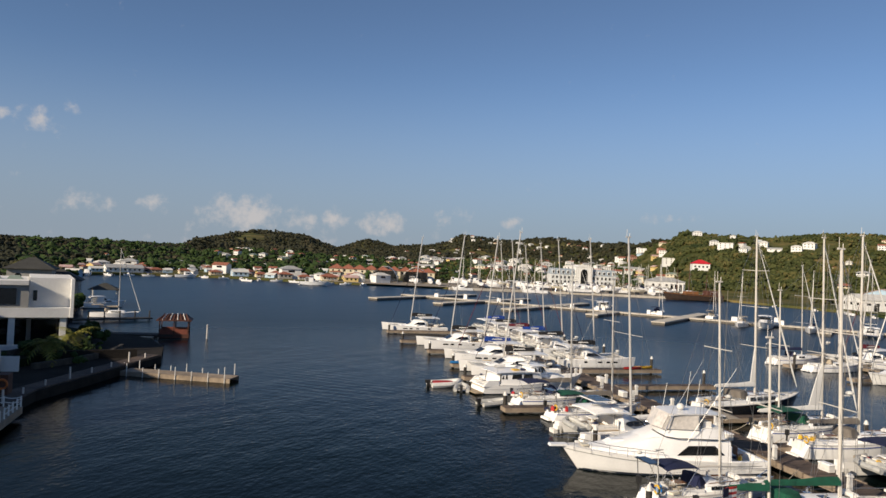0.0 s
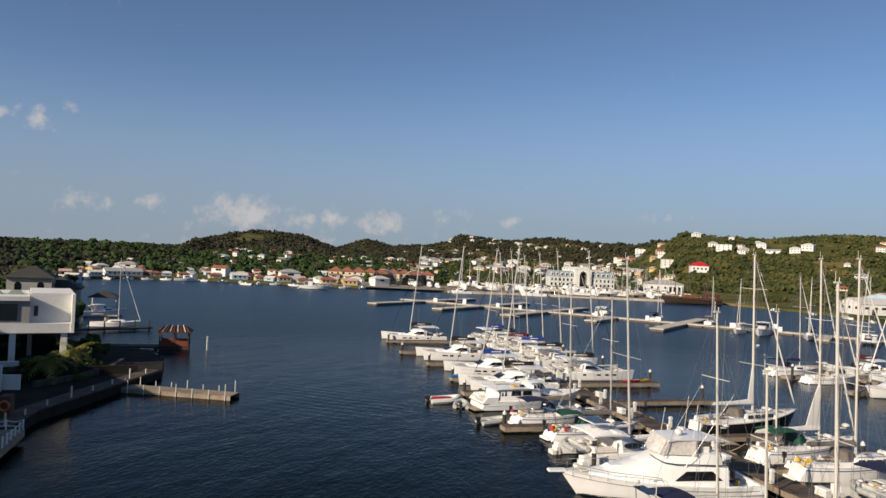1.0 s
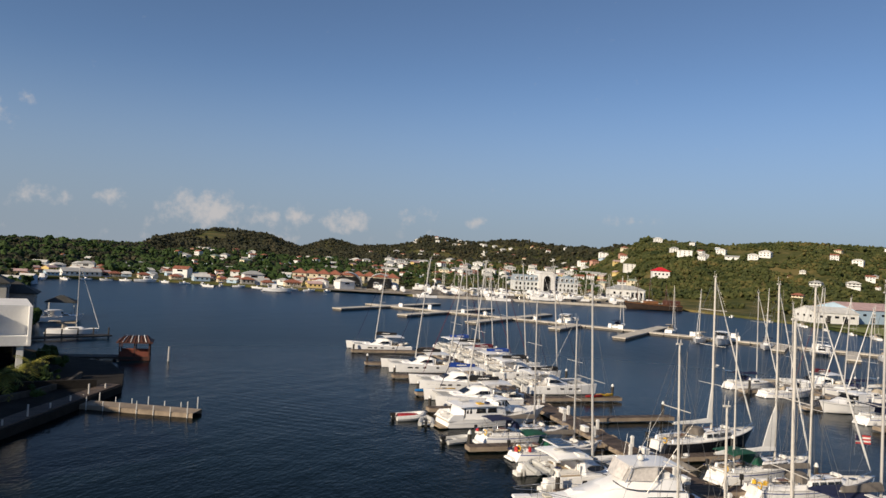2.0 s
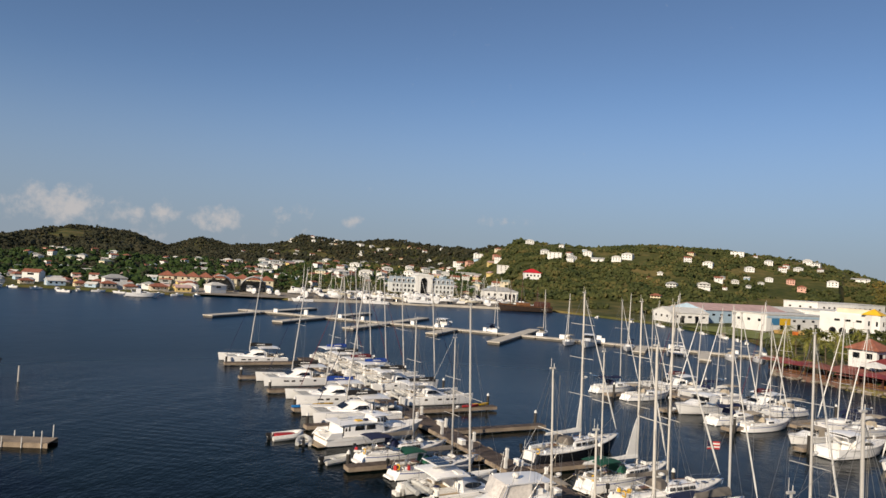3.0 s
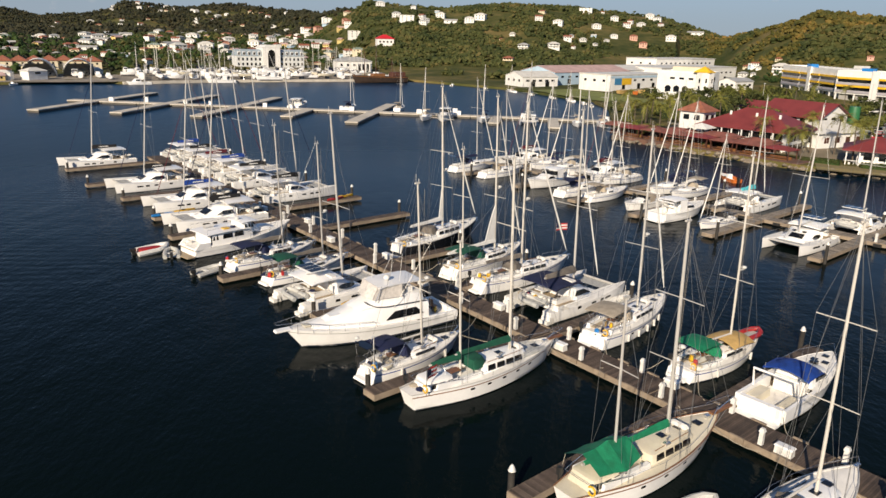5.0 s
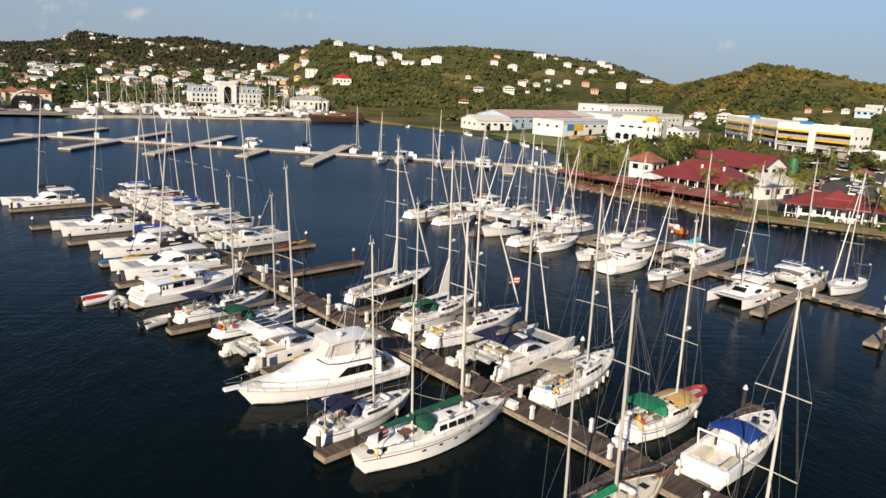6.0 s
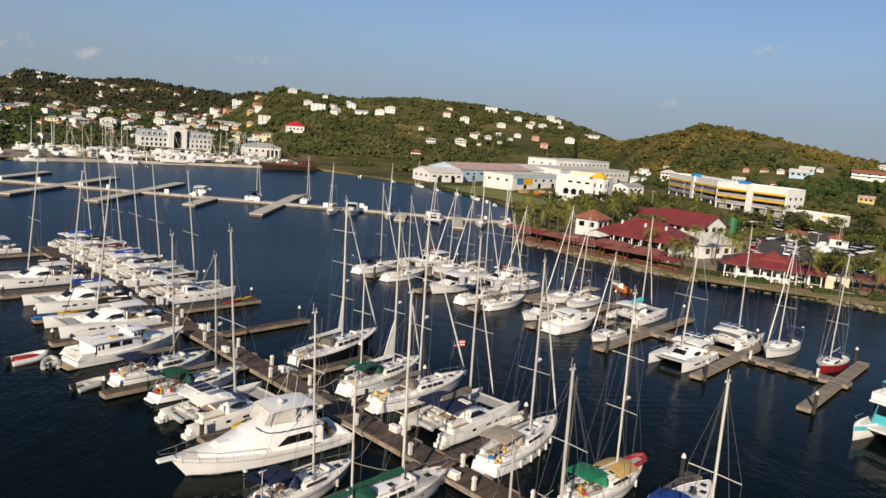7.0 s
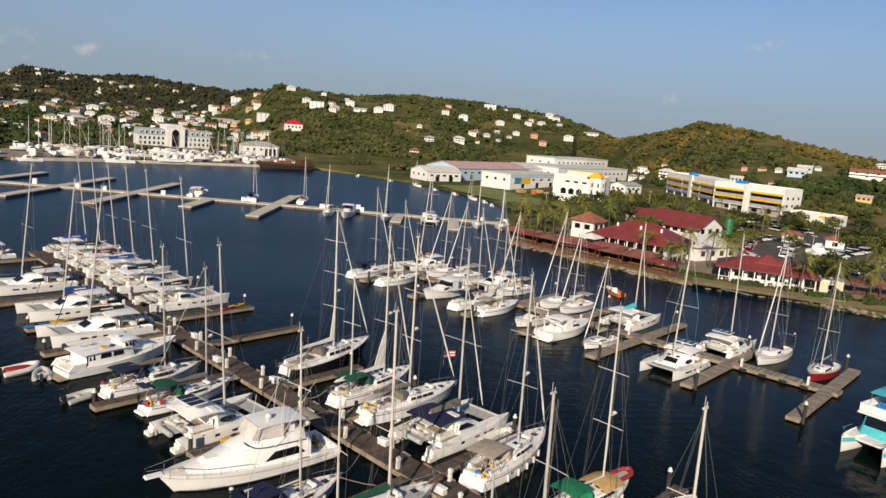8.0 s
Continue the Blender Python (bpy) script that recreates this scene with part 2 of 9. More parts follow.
# planks cross each walkway: they follow one another along it
DOCKW = board_mat("weathered_dock_boards", (0.115, 0.082, 0.062), (0.052, 0.036, 0.028), 126.1)
DOCKF = board_mat("weathered_finger_boards", (0.135, 0.10, 0.078), (0.062, 0.044, 0.034), 36.1)
DOCKL = board_mat("pale_dock_boards", (0.31, 0.265, 0.215), (0.19, 0.16, 0.13), 126.1)
DOCKLF = board_mat("pale_finger_boards", (0.33, 0.28, 0.225), (0.20, 0.17, 0.135), 36.1)
DOCKS = mat("dock_fascia", (0.34, 0.27, 0.20), 0.85, var=0.2, scale=0.8, bump=0.3)
CONC = mat("concrete", (0.60, 0.55, 0.47), 0.9, var=0.15, scale=0.35, bump=0.3, bscale=8)
CONCD = mat("dark_concrete", (0.10, 0.09, 0.075), 0.6, var=0.2, scale=0.6)
PILE = mat("tarred_pile", (0.045, 0.04, 0.035), 0.8, var=0.25, scale=3)


def water_mat():
    m = bpy.data.materials.new("lagoon_water")
    m.use_nodes = True
    nt = m.node_tree
    p = nt.nodes["Principled BSDF"]
    p.inputs["Base Color"].default_value = (0.0034, 0.0048, 0.0048, 1)
    p.inputs["Specular IOR Level"].default_value = 0.08
    p.inputs["IOR"].default_value = 1.33
    tc = nt.nodes.new("ShaderNodeTexCoord")
    # base turns bluer with range from the berths, painting in the sky's reflection
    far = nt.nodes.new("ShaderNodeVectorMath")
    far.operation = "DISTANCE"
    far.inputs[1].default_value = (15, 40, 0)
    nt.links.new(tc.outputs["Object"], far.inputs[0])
    range_tint = nt.nodes.new("ShaderNodeMapRange")
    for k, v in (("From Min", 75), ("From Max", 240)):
        range_tint.inputs[k].default_value = v
    nt.links.new(far.outputs["Value"], range_tint.inputs["Value"])
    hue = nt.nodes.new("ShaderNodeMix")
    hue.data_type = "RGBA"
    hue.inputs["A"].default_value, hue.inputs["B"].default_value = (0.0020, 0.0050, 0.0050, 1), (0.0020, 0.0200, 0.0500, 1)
    nt.links.new(range_tint.outputs[0], hue.inputs["Factor"])
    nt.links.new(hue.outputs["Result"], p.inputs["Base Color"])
    # calm among the berths, ruffled by the wind outside
    calm = nt.nodes.new("ShaderNodeMapRange")
    for k, v in (("From Min", 50), ("From Max", 150), ("To Min", 0.09), ("To Max", 0.30)):
        calm.inputs[k].default_value = v
    nt.links.new(far.outputs["Value"], calm.inputs["Value"])
    nt.links.new(calm.outputs[0], p.inputs["Roughness"])
    mp = nt.nodes.new("ShaderNodeMapping")
    mp.inputs["Rotation"].default_value = (0, 0, 0.5)
    mp.inputs["Scale"].default_value = (1.0, 0.55, 1.0)
    nt.links.new(tc.outputs["Object"], mp.inputs[0])
    prev = None
    # ripples, wavelets, and broad wind lanes that carry stronger ripples
    lane = nt.nodes.new("ShaderNodeTexNoise")
    lane.inputs["Scale"].default_value, lane.inputs["Detail"].default_value = 0.022, 4
    nt.links.new(mp.outputs[0], lane.inputs[0])
    lr = nt.nodes.new("ShaderNodeMapRange")
    for k, v in (("From Min", 0.36), ("From Max", 0.64), ("To Min", 0.25), ("To Max", 1.0)):
        lr.inputs[k].default_value = v
    nt.links.new(lane.outputs["Fac"], lr.inputs["Value"])
    # long low crests running across the lagoon, broken up by the lanes
    wave = nt.nodes.new("ShaderNodeTexWave")
    wave.wave_type, wave.bands_direction, wave.wave_profile = "BANDS", "Y", "SIN"
    for k, v in (("Scale", 0.17), ("Distortion", 9.0), ("Detail", 3.0), ("Detail Scale", 0.16), ("Detail Roughness", 0.6)):
        wave.inputs[k].default_value = v
    nt.links.new(tc.outputs["Object"], wave.inputs[0])
    crest = nt.nodes.new("ShaderNodeTexNoise")
    crest.inputs["Scale"].default_value, crest.inputs["Detail"].default_value = 0.03, 2
    nt.links.new(tc.outputs["Object"], crest.inputs[0])
    cr = nt.nodes.new("ShaderNodeMapRange")
    for k, v in (("From Min", 0.5), ("From Max", 0.66), ("To Min", 0.0), ("To Max", 1.0)):
        cr.inputs[k].default_value = v
    nt.links.new(crest.outputs["Fac"], cr.inputs["Value"])
    layers = [(wave, 0.05, 0.30, cr)]
    for sc, dist, st in ((0.42, 0.15, 0.8), (2.2, 0.065, 1.0), (0.12, 0.45, 0.45)):
        n = nt.nodes.new("ShaderNodeTexNoise")
        n.inputs["Scale"].default_value, n.inputs["Detail"].default_value = sc, 3
        nt.links.new(mp.outputs[0], n.inputs[0])
        layers.append((n, dist, st, lr))
    for n, dist, st, by in layers:
        b = nt.nodes.new("ShaderNodeBump")
        b.inputs["Distance"].default_value = dist
        mul = nt.nodes.new("ShaderNodeMath")
        mul.operation = "MULTIPLY"
        mul.inputs[1].default_value = st
        nt.links.new(by.outputs[0], mul.inputs[0])
        nt.links.new(mul.outputs[0], b.inputs["Strength"])
        nt.links.new(n.outputs["Fac"], b.inputs["Height"])
        if prev:
            nt.links.new(prev.outputs[0], b.inputs["Normal"])
        prev = b
    nt.links.new(prev.outputs[0], p.inputs["Normal"])
    return m


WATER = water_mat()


def land_mat():
    """Grass, dry grass and bare earth in patches."""
    m = bpy.data.materials.new("land_cover")
    m.use_nodes = True
    nt = m.node_tree
    p = nt.nodes["Principled BSDF"]
    p.inputs["Roughness"].default_value = 0.95
    p.inputs["Specular IOR Level"].default_value = 0.1
    tc = nt.nodes.new("ShaderNodeTexCoord")
    a, b, c = (nt.nodes.new("ShaderNodeTexNoise") for _ in range(3))
    for n, sc, d in ((a, 0.018, 5), (b, 0.12, 5), (c, 1.5, 3)):
        n.inputs["Scale"].default_value, n.inputs["Detail"].default_value = sc, d
        nt.links.new(tc.outputs["Object"], n.inputs[0])
    r = nt.nodes.new("ShaderNodeValToRGB")
    r.color_ramp.elements[0].position, r.color_ramp.elements[0].color = 0.30, (0.032, 0.046, 0.013, 1)
    r.color_ramp.elements[1].position, r.color_ramp.elements[1].color = 0.72, (0.20, 0.15, 0.06, 1)
    e = r.color_ramp.elements.new(0.5)
    e.color = (0.082, 0.082, 0.028, 1)
    s1 = nt.nodes.new("ShaderNodeMath")
    s1.operation = "MULTIPLY_ADD"
    s1.inputs[1].default_value = 0.45
    nt.links.new(b.outputs[0], s1.inputs[0])
    s2 = nt.nodes.new("ShaderNodeMath")
    s2.operation = "MULTIPLY_ADD"
    s2.inputs[1].default_value = 0.2
    nt.links.new(c.outputs[0], s2.inputs[0])
    s3 = nt.nodes.new("ShaderNodeMath")
    s3.operation = "MULTIPLY_ADD"
    s3.inputs[1].default_value, s3.inputs[2].default_value = 0.9, -0.28
    nt.links.new(a.outputs[0], s3.inputs[0])
    nt.links.new(s3.outputs[0], s2.inputs[2])
    nt.links.new(s2.outputs[0], s1.inputs[2])
    nt.links.new(s1.outputs[0], r.inputs[0])
    nt.links.new(r.outputs[0], p.inputs["Base Color"])
    bm_ = nt.nodes.new("ShaderNodeBump")
    bm_.inputs["Strength"].default_value, bm_.inputs["Distance"].default_value = 0.6, 0.5
    nt.links.new(b.outputs[0], bm_.inputs["Height"])
    nt.links.new(bm_.outputs[0], p.inputs["Normal"])
    return m


LAND = land_mat()

# ---- lagoon, land and hills ----
SHORE = [(300, -120), (215, 60), (165, 100), (146, 114), (128.4, 127.9), (116, 140), (95.4, 155), (77, 182), (67, 200), (80.5, 239),
         (92.5, 290), (94, 320), (86, 344), (70, 386), (32, 428), (14, 446), (-34, 426), (-88, 401), (-126, 374), (-158, 380), (-170, 356), (-200, 342), (-228, 338),
         (-258, 325), (-277, 304), (-283, 274), (-150, 136), (-118, 92), (-92, 50), (-84, 10), (-80, -60), (-60, -160)]
# bearing (to the left of +y), ridge distance, ridge height
RIDGE = [(-180, 420, 9), (-90, 450, 10), (-60, 540, 14), (-49, 620, 24), (-43, 630, 30), (-41.3, 630, 32), (-38.8, 640, 37), (-35.1, 660, 45.5), (-31.1, 680, 52), (-27.7, 760, 38), (-25.2, 900, 31),
         (-20.8, 950, 51), (-14.2, 950, 62), (-11.8, 910, 62), (-8.8, 930, 64), (-5.2, 900, 53), (-2.2, 860, 54), (1, 950, 60), (4.6, 1300, 50), (7.6, 1900, 72),
         (11.1, 2200, 87), (14.7, 2200, 74), (18.3, 2200, 86), (20.5, 2300, 58), (23.6, 2400, 45), (25.7, 2400, 66), (28.1, 2400, 33), (30.7, 2000, 58), (34.6, 1900, 61),
         (37.5, 1800, 38), (39.5, 1000, 15), (46.3, 800, 15), (51.5, 700, 14), (70, 500, 12), (180, 420, 9)]


def bearing(x, y):
    return math.degrees(math.atan2(-x, y))


def interp(t, xs, ys):
    return float(np.interp(t, xs, ys))


def smooth(t):
    t = min(1.0, max(0.0, t))
    return t * t * (3 - 2 * t)


_sb = sorted((bearing(x, y), math.hypot(x, y)) for x, y in SHORE)
_sb = [(_sb[-1][0] - 360, _sb[-1][1])] + _sb + [(_sb[0][0] + 360, _sb[0][1])]
SB, SR = [a for a, _ in _sb], [r for _, r in _sb]
RB, RD, RH = ([r[i] for r in RIDGE] for i in range(3))


def shore_r(b):
    """Shore distance along a bearing; the corners between the shore's points run straight."""
    i = max(1, min(len(SB) - 1, int(np.searchsorted(SB, b))))
    b0, r0, b1, r1 = radians(SB[i - 1]), SR[i - 1], radians(SB[i]), SR[i]
    t = radians(b)
    den = r0 * math.sin(t - b0) + r1 * math.sin(b1 - t)
    return r0 * r1 * math.sin(b1 - b0) / den if abs(den) > 1e-6 else r0


def land_z(x, y):
    b, r = bearing(x, y), math.hypot(x, y)
    rs, rd, rh = shore_r(b), interp(b, RB, RD), interp(b, RB, RH)
    if r < rs:
        return -2.0
    r0 = max(rs + 55, rd - 440 if b < 1 else rd - 440 + (rd * 0.62 - rd + 440) * min(1.0, (b - 1) / 4))
    if b < -22:
        r0 = max(rs + 150, rd - (300 if b > -27 else 300 - 90 * min(1.0, (-27 - b) / 4)))
    town = min(14.0, rh * 0.25) * smooth((b - 2) / 4) * smooth((42 - b) / 4)
    if r < rd:
        z = 1.2 + min(1.0, (r - rs) / 120) * 0.8 + town * smooth((r - 540) / 560) + (rh - 2 - town) * smooth((r - r0) / max(30, rd - r0))
    else:
        z = rh * (0.35 + 0.65 * (1 - smooth((r - rd) / 420)))
    k = smooth((r - rs - 60) / 120)
    z += k * (noise.noise(Vector((x * 0.006, y * 0.006, 0))) * 3.2 + noise.noise(Vector((x * 0.025, y * 0.025, 5))) * 1.2) * (0.2 + rh / 60)
    return z


def build_land():
    bs = list(np.arange(-180, -66, 3.0)) + list(np.arange(-66, 52, 0.35)) + list(np.arange(52, 180.1, 3.0))
    mb = MB()
    ts = [0, 0.4, 4, 10, 18, 28, 40] + [40 + 13 * k for k in range(1, 70)] + [980, 1060, 1150, 1250, 1360, 1480, 1600, 1720, 1850, 2000, 2150, 2300, 2500, 2800, 3200, 4000]
    n = len(ts)
    for b in bs:
        rs = shore_r(b)
        for j, t in enumerate(ts):
            r = rs + t
            x, y = -r * math.sin(radians(b)), r * math.cos(radians(b))
            z = -1.6 if j == 0 else land_z(x, y) if t < 3000 else 2.0
            mb.v.append((x, y, z))
    for i in range(len(bs) - 1):
        for j in range(n - 1):
            mb.f.append((i * n + j, i * n + j + 1, (i + 1) * n + j + 1, (i + 1) * n + j))
    for q in range(len(mb.f)):
        mb.f[q] = tuple(reversed(mb.f[q]))
    return ground_piece("ground", mb, LAND, "green and dry hills and shore land round the lagoon", True)


build_land()
wmb = MB()
wmb.add([(-700, -500, 0), (500, -500, 0), (500, 700, 0), (-700, 700, 0)], [(0, 1, 2, 3)])
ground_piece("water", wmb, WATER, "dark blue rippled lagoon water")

# ---- wooden piers ----
# The marina's own axes: u runs outward along the main pier, v across it towards the clubhouse.
DU, DV = Vector((-0.589, 0.808, 0)), Vector((0.808, 0.589, 0))
HEAD_V = math.degrees(math.atan2(DV.y, DV.x))


def uv(u, v, z=0.0):
    p = DU * u + DV * v
    return Vector((p.x, p.y, z))


def uvm(u, v, z=0.0, turn=0.0):
    """A pose whose x axis points along +v, turned by degrees."""
    p = uv(u, v, z)
    return pose(p.x, p.y, p.z, 0, 0, HEAD_V + turn)


PIER_LEAN = 0.047   # the main pier drifts towards +v as it runs out


def pier_v(u, dv=0.0):
    """v of the main pier's middle line at u, and dv beside it."""
    return 49.0 + PIER_LEAN * (u - 20) + dv


def slab(name, u0, u1, v0, v1, parent, z=0.72, top=DOCKW, side=DOCKS, m=None):
    """A floating dock length: boards on a fascia frame."""
    mb = MB()
    m = m or uvm(0, 0)
    mb.box(v0 + 0.06, u0 + 0.06, z - 0.08, v1 - 0.06, u1 - 0.06, z, m)
    d = part(name, mb, top, parent)
    mb = MB()
    mb.box(v0, u0, z - 0.52, v1, u1, z - 0.05, m)
    part("fascia", mb, side, d)
    return d


def pile(u, v, h=2.6, r=0.22):
    p = uv(u, v)
    t = thing("mooring_pile", "dark mooring pile with a white cone cap beside a dock", "pile", "marina piles", pose(p.x, p.y, 0))
    part("post", MB().tube([(0, 0, -2.0), (0, 0, h)], r, 10), PILE, t, smooth=True)
    part("cap", MB().tube([(0, 0, h), (0, 0, h + 0.28), (0, 0, h + 0.42)], r + 0.04, 10, 0.06), FENDERW, t, "white cap", True)
    return t


main_pier = tagged(new("main_pier"), "weathered timber floating pier with side fingers", "pier", kind="structure")
for k in range(13):
    slab("walkway", -12 + k * 13.0, 0.94 + k * 13.0, -1.55, 1.55, main_pier, m=uvm(0, pier_v(0), 0, -math.degrees(math.atan(PIER_LEAN))))
L_FINGERS = [(8.5, 31), (24.4, 30.1), (40.7, 30.7), (57, 35.5), (73, 33), (92.8, 34.8), (104.2, 36.6), (119.4, 37), (133.4, 35.4), (150.6, 36.4)]
R_FINGERS = [(7, 66), (22.8, 68), (40, 66), (55, 65.5), (66.5, 65), (85.5, 69.2), (99.2, 69.5), (114.5, 69.5), (130, 69.2), (145.5, 69)]
for u, v in L_FINGERS:
    slab("finger", u - 0.75, u + 0.75, v, pier_v(u, -1.6), main_pier, top=DOCKF)
    pile(u + 0.98, v + 0.6, 1.75)
for u, v in R_FINGERS:
    slab("finger", u - 0.75, u + 0.75, pier_v(u, 1.6), v, main_pier, top=DOCKF)
    pile(u + 0.98, v - 0.8, 2.2)
club_pier = tagged(new("club_pier"), "weathered timber floating pier near the clubhouse", "pier", kind="structure")
for k in range(7):
    slab("walkway", 19.9 + k * 13.0, 32.84 + k * 13.0, 112.7, 115.3, club_pier, top=DOCKL)
for u, v0, v1 in ((21.4, 97.5, 128.6), (35.4, 97.5, 125), (50.4, 97, 130), (64, 98, 129), (76.5, 98, 129), (91, 99, 129), (105.5, 99.5, 129)):
    slab("finger", u - 0.85, u + 0.85, v0, 112.68, club_pier, top=DOCKLF)
    slab("finger", u - 0.85, u + 0.85, 115.32, v1, club_pier, top=DOCKLF)
    pile(u - 1.07, v0 + 0.8)
    pile(u + 1.07, v1 - 0.8)

def edge_pads(parent, u0, u1, va, vb, step=3.1, material=DOCKS, low=-0.34, high=0.06, name="edge_pad", lean=0.0):
    """Bumper blocks along both edges of a pier."""
    me = MB().box(-0.09, -0.55, low, 0.09, 0.55, high).mesh(name, material)
    for k in range(int((u1 - u0) / step)):
        for v in (va - 0.085, vb + 0.085):
            o = new(name, me)
            o.matrix_basis = uvm(u0 + step * (k + 0.5), v + lean * (u0 + step * (k + 0.5)), 0.72, -math.degrees(math.atan(lean)))
            o.parent = parent


edge_pads(main_pier, -10, 96, pier_v(0, -1.55), pier_v(0, 1.55), lean=PIER_LEAN)
edge_pads(club_pier, 20, 106, 112.7, 115.3, 2.9, DARKP, -0.6, -0.16, "float")

# ---- concrete docks ----
CS, CP = Vector((-0.979, 0.206, 0)), Vector((0.206, 0.979, 0))   # along the spine, across it
C0 = Vector((-8.4, 224.4, 0))                                    # near end of the first long finger
CHEAD = math.degrees(math.atan2(CS.y, CS.x))


def cslab(name, s0, s1, p0, p1, parent, z=1.0):
    m = pose(C0.x, C0.y, 0, 0, 0, CHEAD)
    d = part(name, MB().box(s0, -p1, z - 0.35, s1, -p0, z, m), CONC, parent)
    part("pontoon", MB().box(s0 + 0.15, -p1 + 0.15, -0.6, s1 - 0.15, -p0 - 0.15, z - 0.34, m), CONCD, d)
    return d


big_dock = tagged(new("concrete_dock"), "pale concrete floating dock with long fingers", "dock", kind="structure")
for k in range(15):
    cslab("spine", -88 + k * 13.5, -74.55 + k * 13.5, 31, 35.5, big_dock)
for s, p0, p1 in ((0, 1, 64), (23.5, 9, 30), (49.8, 0, 74), (76.8, 0, 74), (104, -2, 74)):
    cslab("finger", s - 2.1, s + 2.1, p0, 30.95, big_dock)
    if p1 > 36:
        cslab("finger", s - 2.1, s + 2.1, 35.55, p1, big_dock)
for s, p0 in ((-43, 14), (-62, 8)):
    cslab("finger", s - 1.8, s + 1.8, p0, 30.95, big_dock)


def dock_box(s, p, w=1.2, h=1.4):
    q = C0 + CS * s + CP * p
    t = thing("dock_cabinet", "white service cabinet standing on the concrete dock", "cabinet", "dock cabinets", pose(q.x, q.y, 1.0, 0, 0, CHEAD))
    part("body", MB().frustum(-w / 2, -0.4, w / 2, 0.4, 0, h, 0.05, 0.05, 0.05, 0.05), GEL, t)
    part("lid", MB().frustum(-w / 2 - 0.05, -0.45, w / 2 + 0.05, 0.45, h, h + 0.12, 0.1, 0.1, 0.1, 0.1), FENDERW, t)
    return t


for s, p in ((-80, 33), (-72, 33), (-52, 33), (-30, 33), (-28.5, 33.4), (-18, 33), (-16, 33), (8, 33), (12, 34), (30, 33), (40, 34), (60, 33), (85, 34), (98, 33), (70, 34)):
    dock_box(s, p, 1.2 + (s % 3) * 0.3, 1.3 + (s % 2) * 0.5)

# ---- boats ----
class Hull:
    """A hull's shape: bow towards +x, waterline at z = 0."""

    def __init__(self, L, B, fs, fb, draft=0.6, transom=0.8, rake=0.09, full=2.2, n=15, y0=0.0, scoop=0.0):
        self.L, self.B, self.fs, self.fb, self.draft, self.transom, self.rake, self.full, self.n, self.y0, self.scoop = L, B, fs, fb, draft, transom, rake, full, n, y0, scoop

    def half(self, t):
        b = self.B / 2
        if t < 0.42:
            return b * (self.transom + (1 - self.transom) * math.sin(math.pi / 2 * t / 0.42))
        return b * max(0.015, 1 - ((t - 0.42) / 0.58) ** self.full) ** 0.85

    def sheer(self, t):
        return self.fs + (self.fb - self.fs) * t ** 1.7 - 0.05 * self.fs * math.sin(math.pi * t)

    def pt(self, t, s, side=1, out=0.0):
        sh = min(1.0, s / 0.3) ** 0.55 * (0.9 + 0.1 * s)
        sh *= 1 + t * t * 0.42 * (s - 1)
        zs = self.sheer(t)
        x = -self.L / 2 + self.L * t - self.rake * self.L * (1 - s) * t ** 5
        x += self.scoop * self.L * max(0.0, s - 0.25) * (1 - t) ** 10
        return (x, self.y0 + side * (self.half(t) * sh + out), -self.draft + (zs + self.draft) * s)

    def at_z(self, t, z, side=1, out=0.0):
        return self.pt(t, (z + self.draft) / (self.sheer(t) + self.draft), side, out)

    def shell(self):
        ss = (0, 0.1, 0.22, 0.32, 0.5, 0.75, 1.0)
        mb = MB()
        rings = []
        for i in range(self.n + 1):
            t = i / self.n
            rings.append([self.pt(t, s, -1) for s in reversed(ss)] + [self.pt(t, s, 1) for s in ss[1:]])
        mb.loft(rings)
        m = len(rings[0])
        mb.f.append(tuple(range(m)))
        return mb

    def deck(self, drop=0.05, t0=0.0, t1=1.0, inset=0.04):
        mb = MB()
        rings = []
        for i in range(self.n + 1):
            t = t0 + (t1 - t0) * i / self.n
            x, y, z = self.pt(t, 1)
            h = max(0.01, self.half(t) - inset)
            rings.append([(x, self.y0 + h * k, z - drop + 0.03 * self.B * (1 - k * k) * 0.5) for k in (-1, -0.5, 0, 0.5, 1)])
        return mb.loft(rings)

    def band(self, z0, z1, out=0.012, rel=False, t1=0.995):
        """A stripe round the hull between two heights (from the sheer, if rel)."""
        mb = MB()
        for side in (-1, 1):
            rings = []
            for i in range(self.n + 1):
                t = t1 * i / self.n
                o = self.sheer(t) if rel else 0
                rings.append([self.at_z(t, o + z0, side, out), self.at_z(t, o + z1, side, out)])
            mb.loft(rings)
        return mb

    def rail(self, h=0.6, t0=0.0, t1=1.0, n=10):
        pts = []
        for side in (-1, 1):
            row = []
            for i in range(n + 1):
                t = t0 + (t1 - t0) * i / n
                x, y, z = self.pt(t, 1, side, -0.08)
                row.append((x, y, z + h))
            pts.append(row)
        return pts


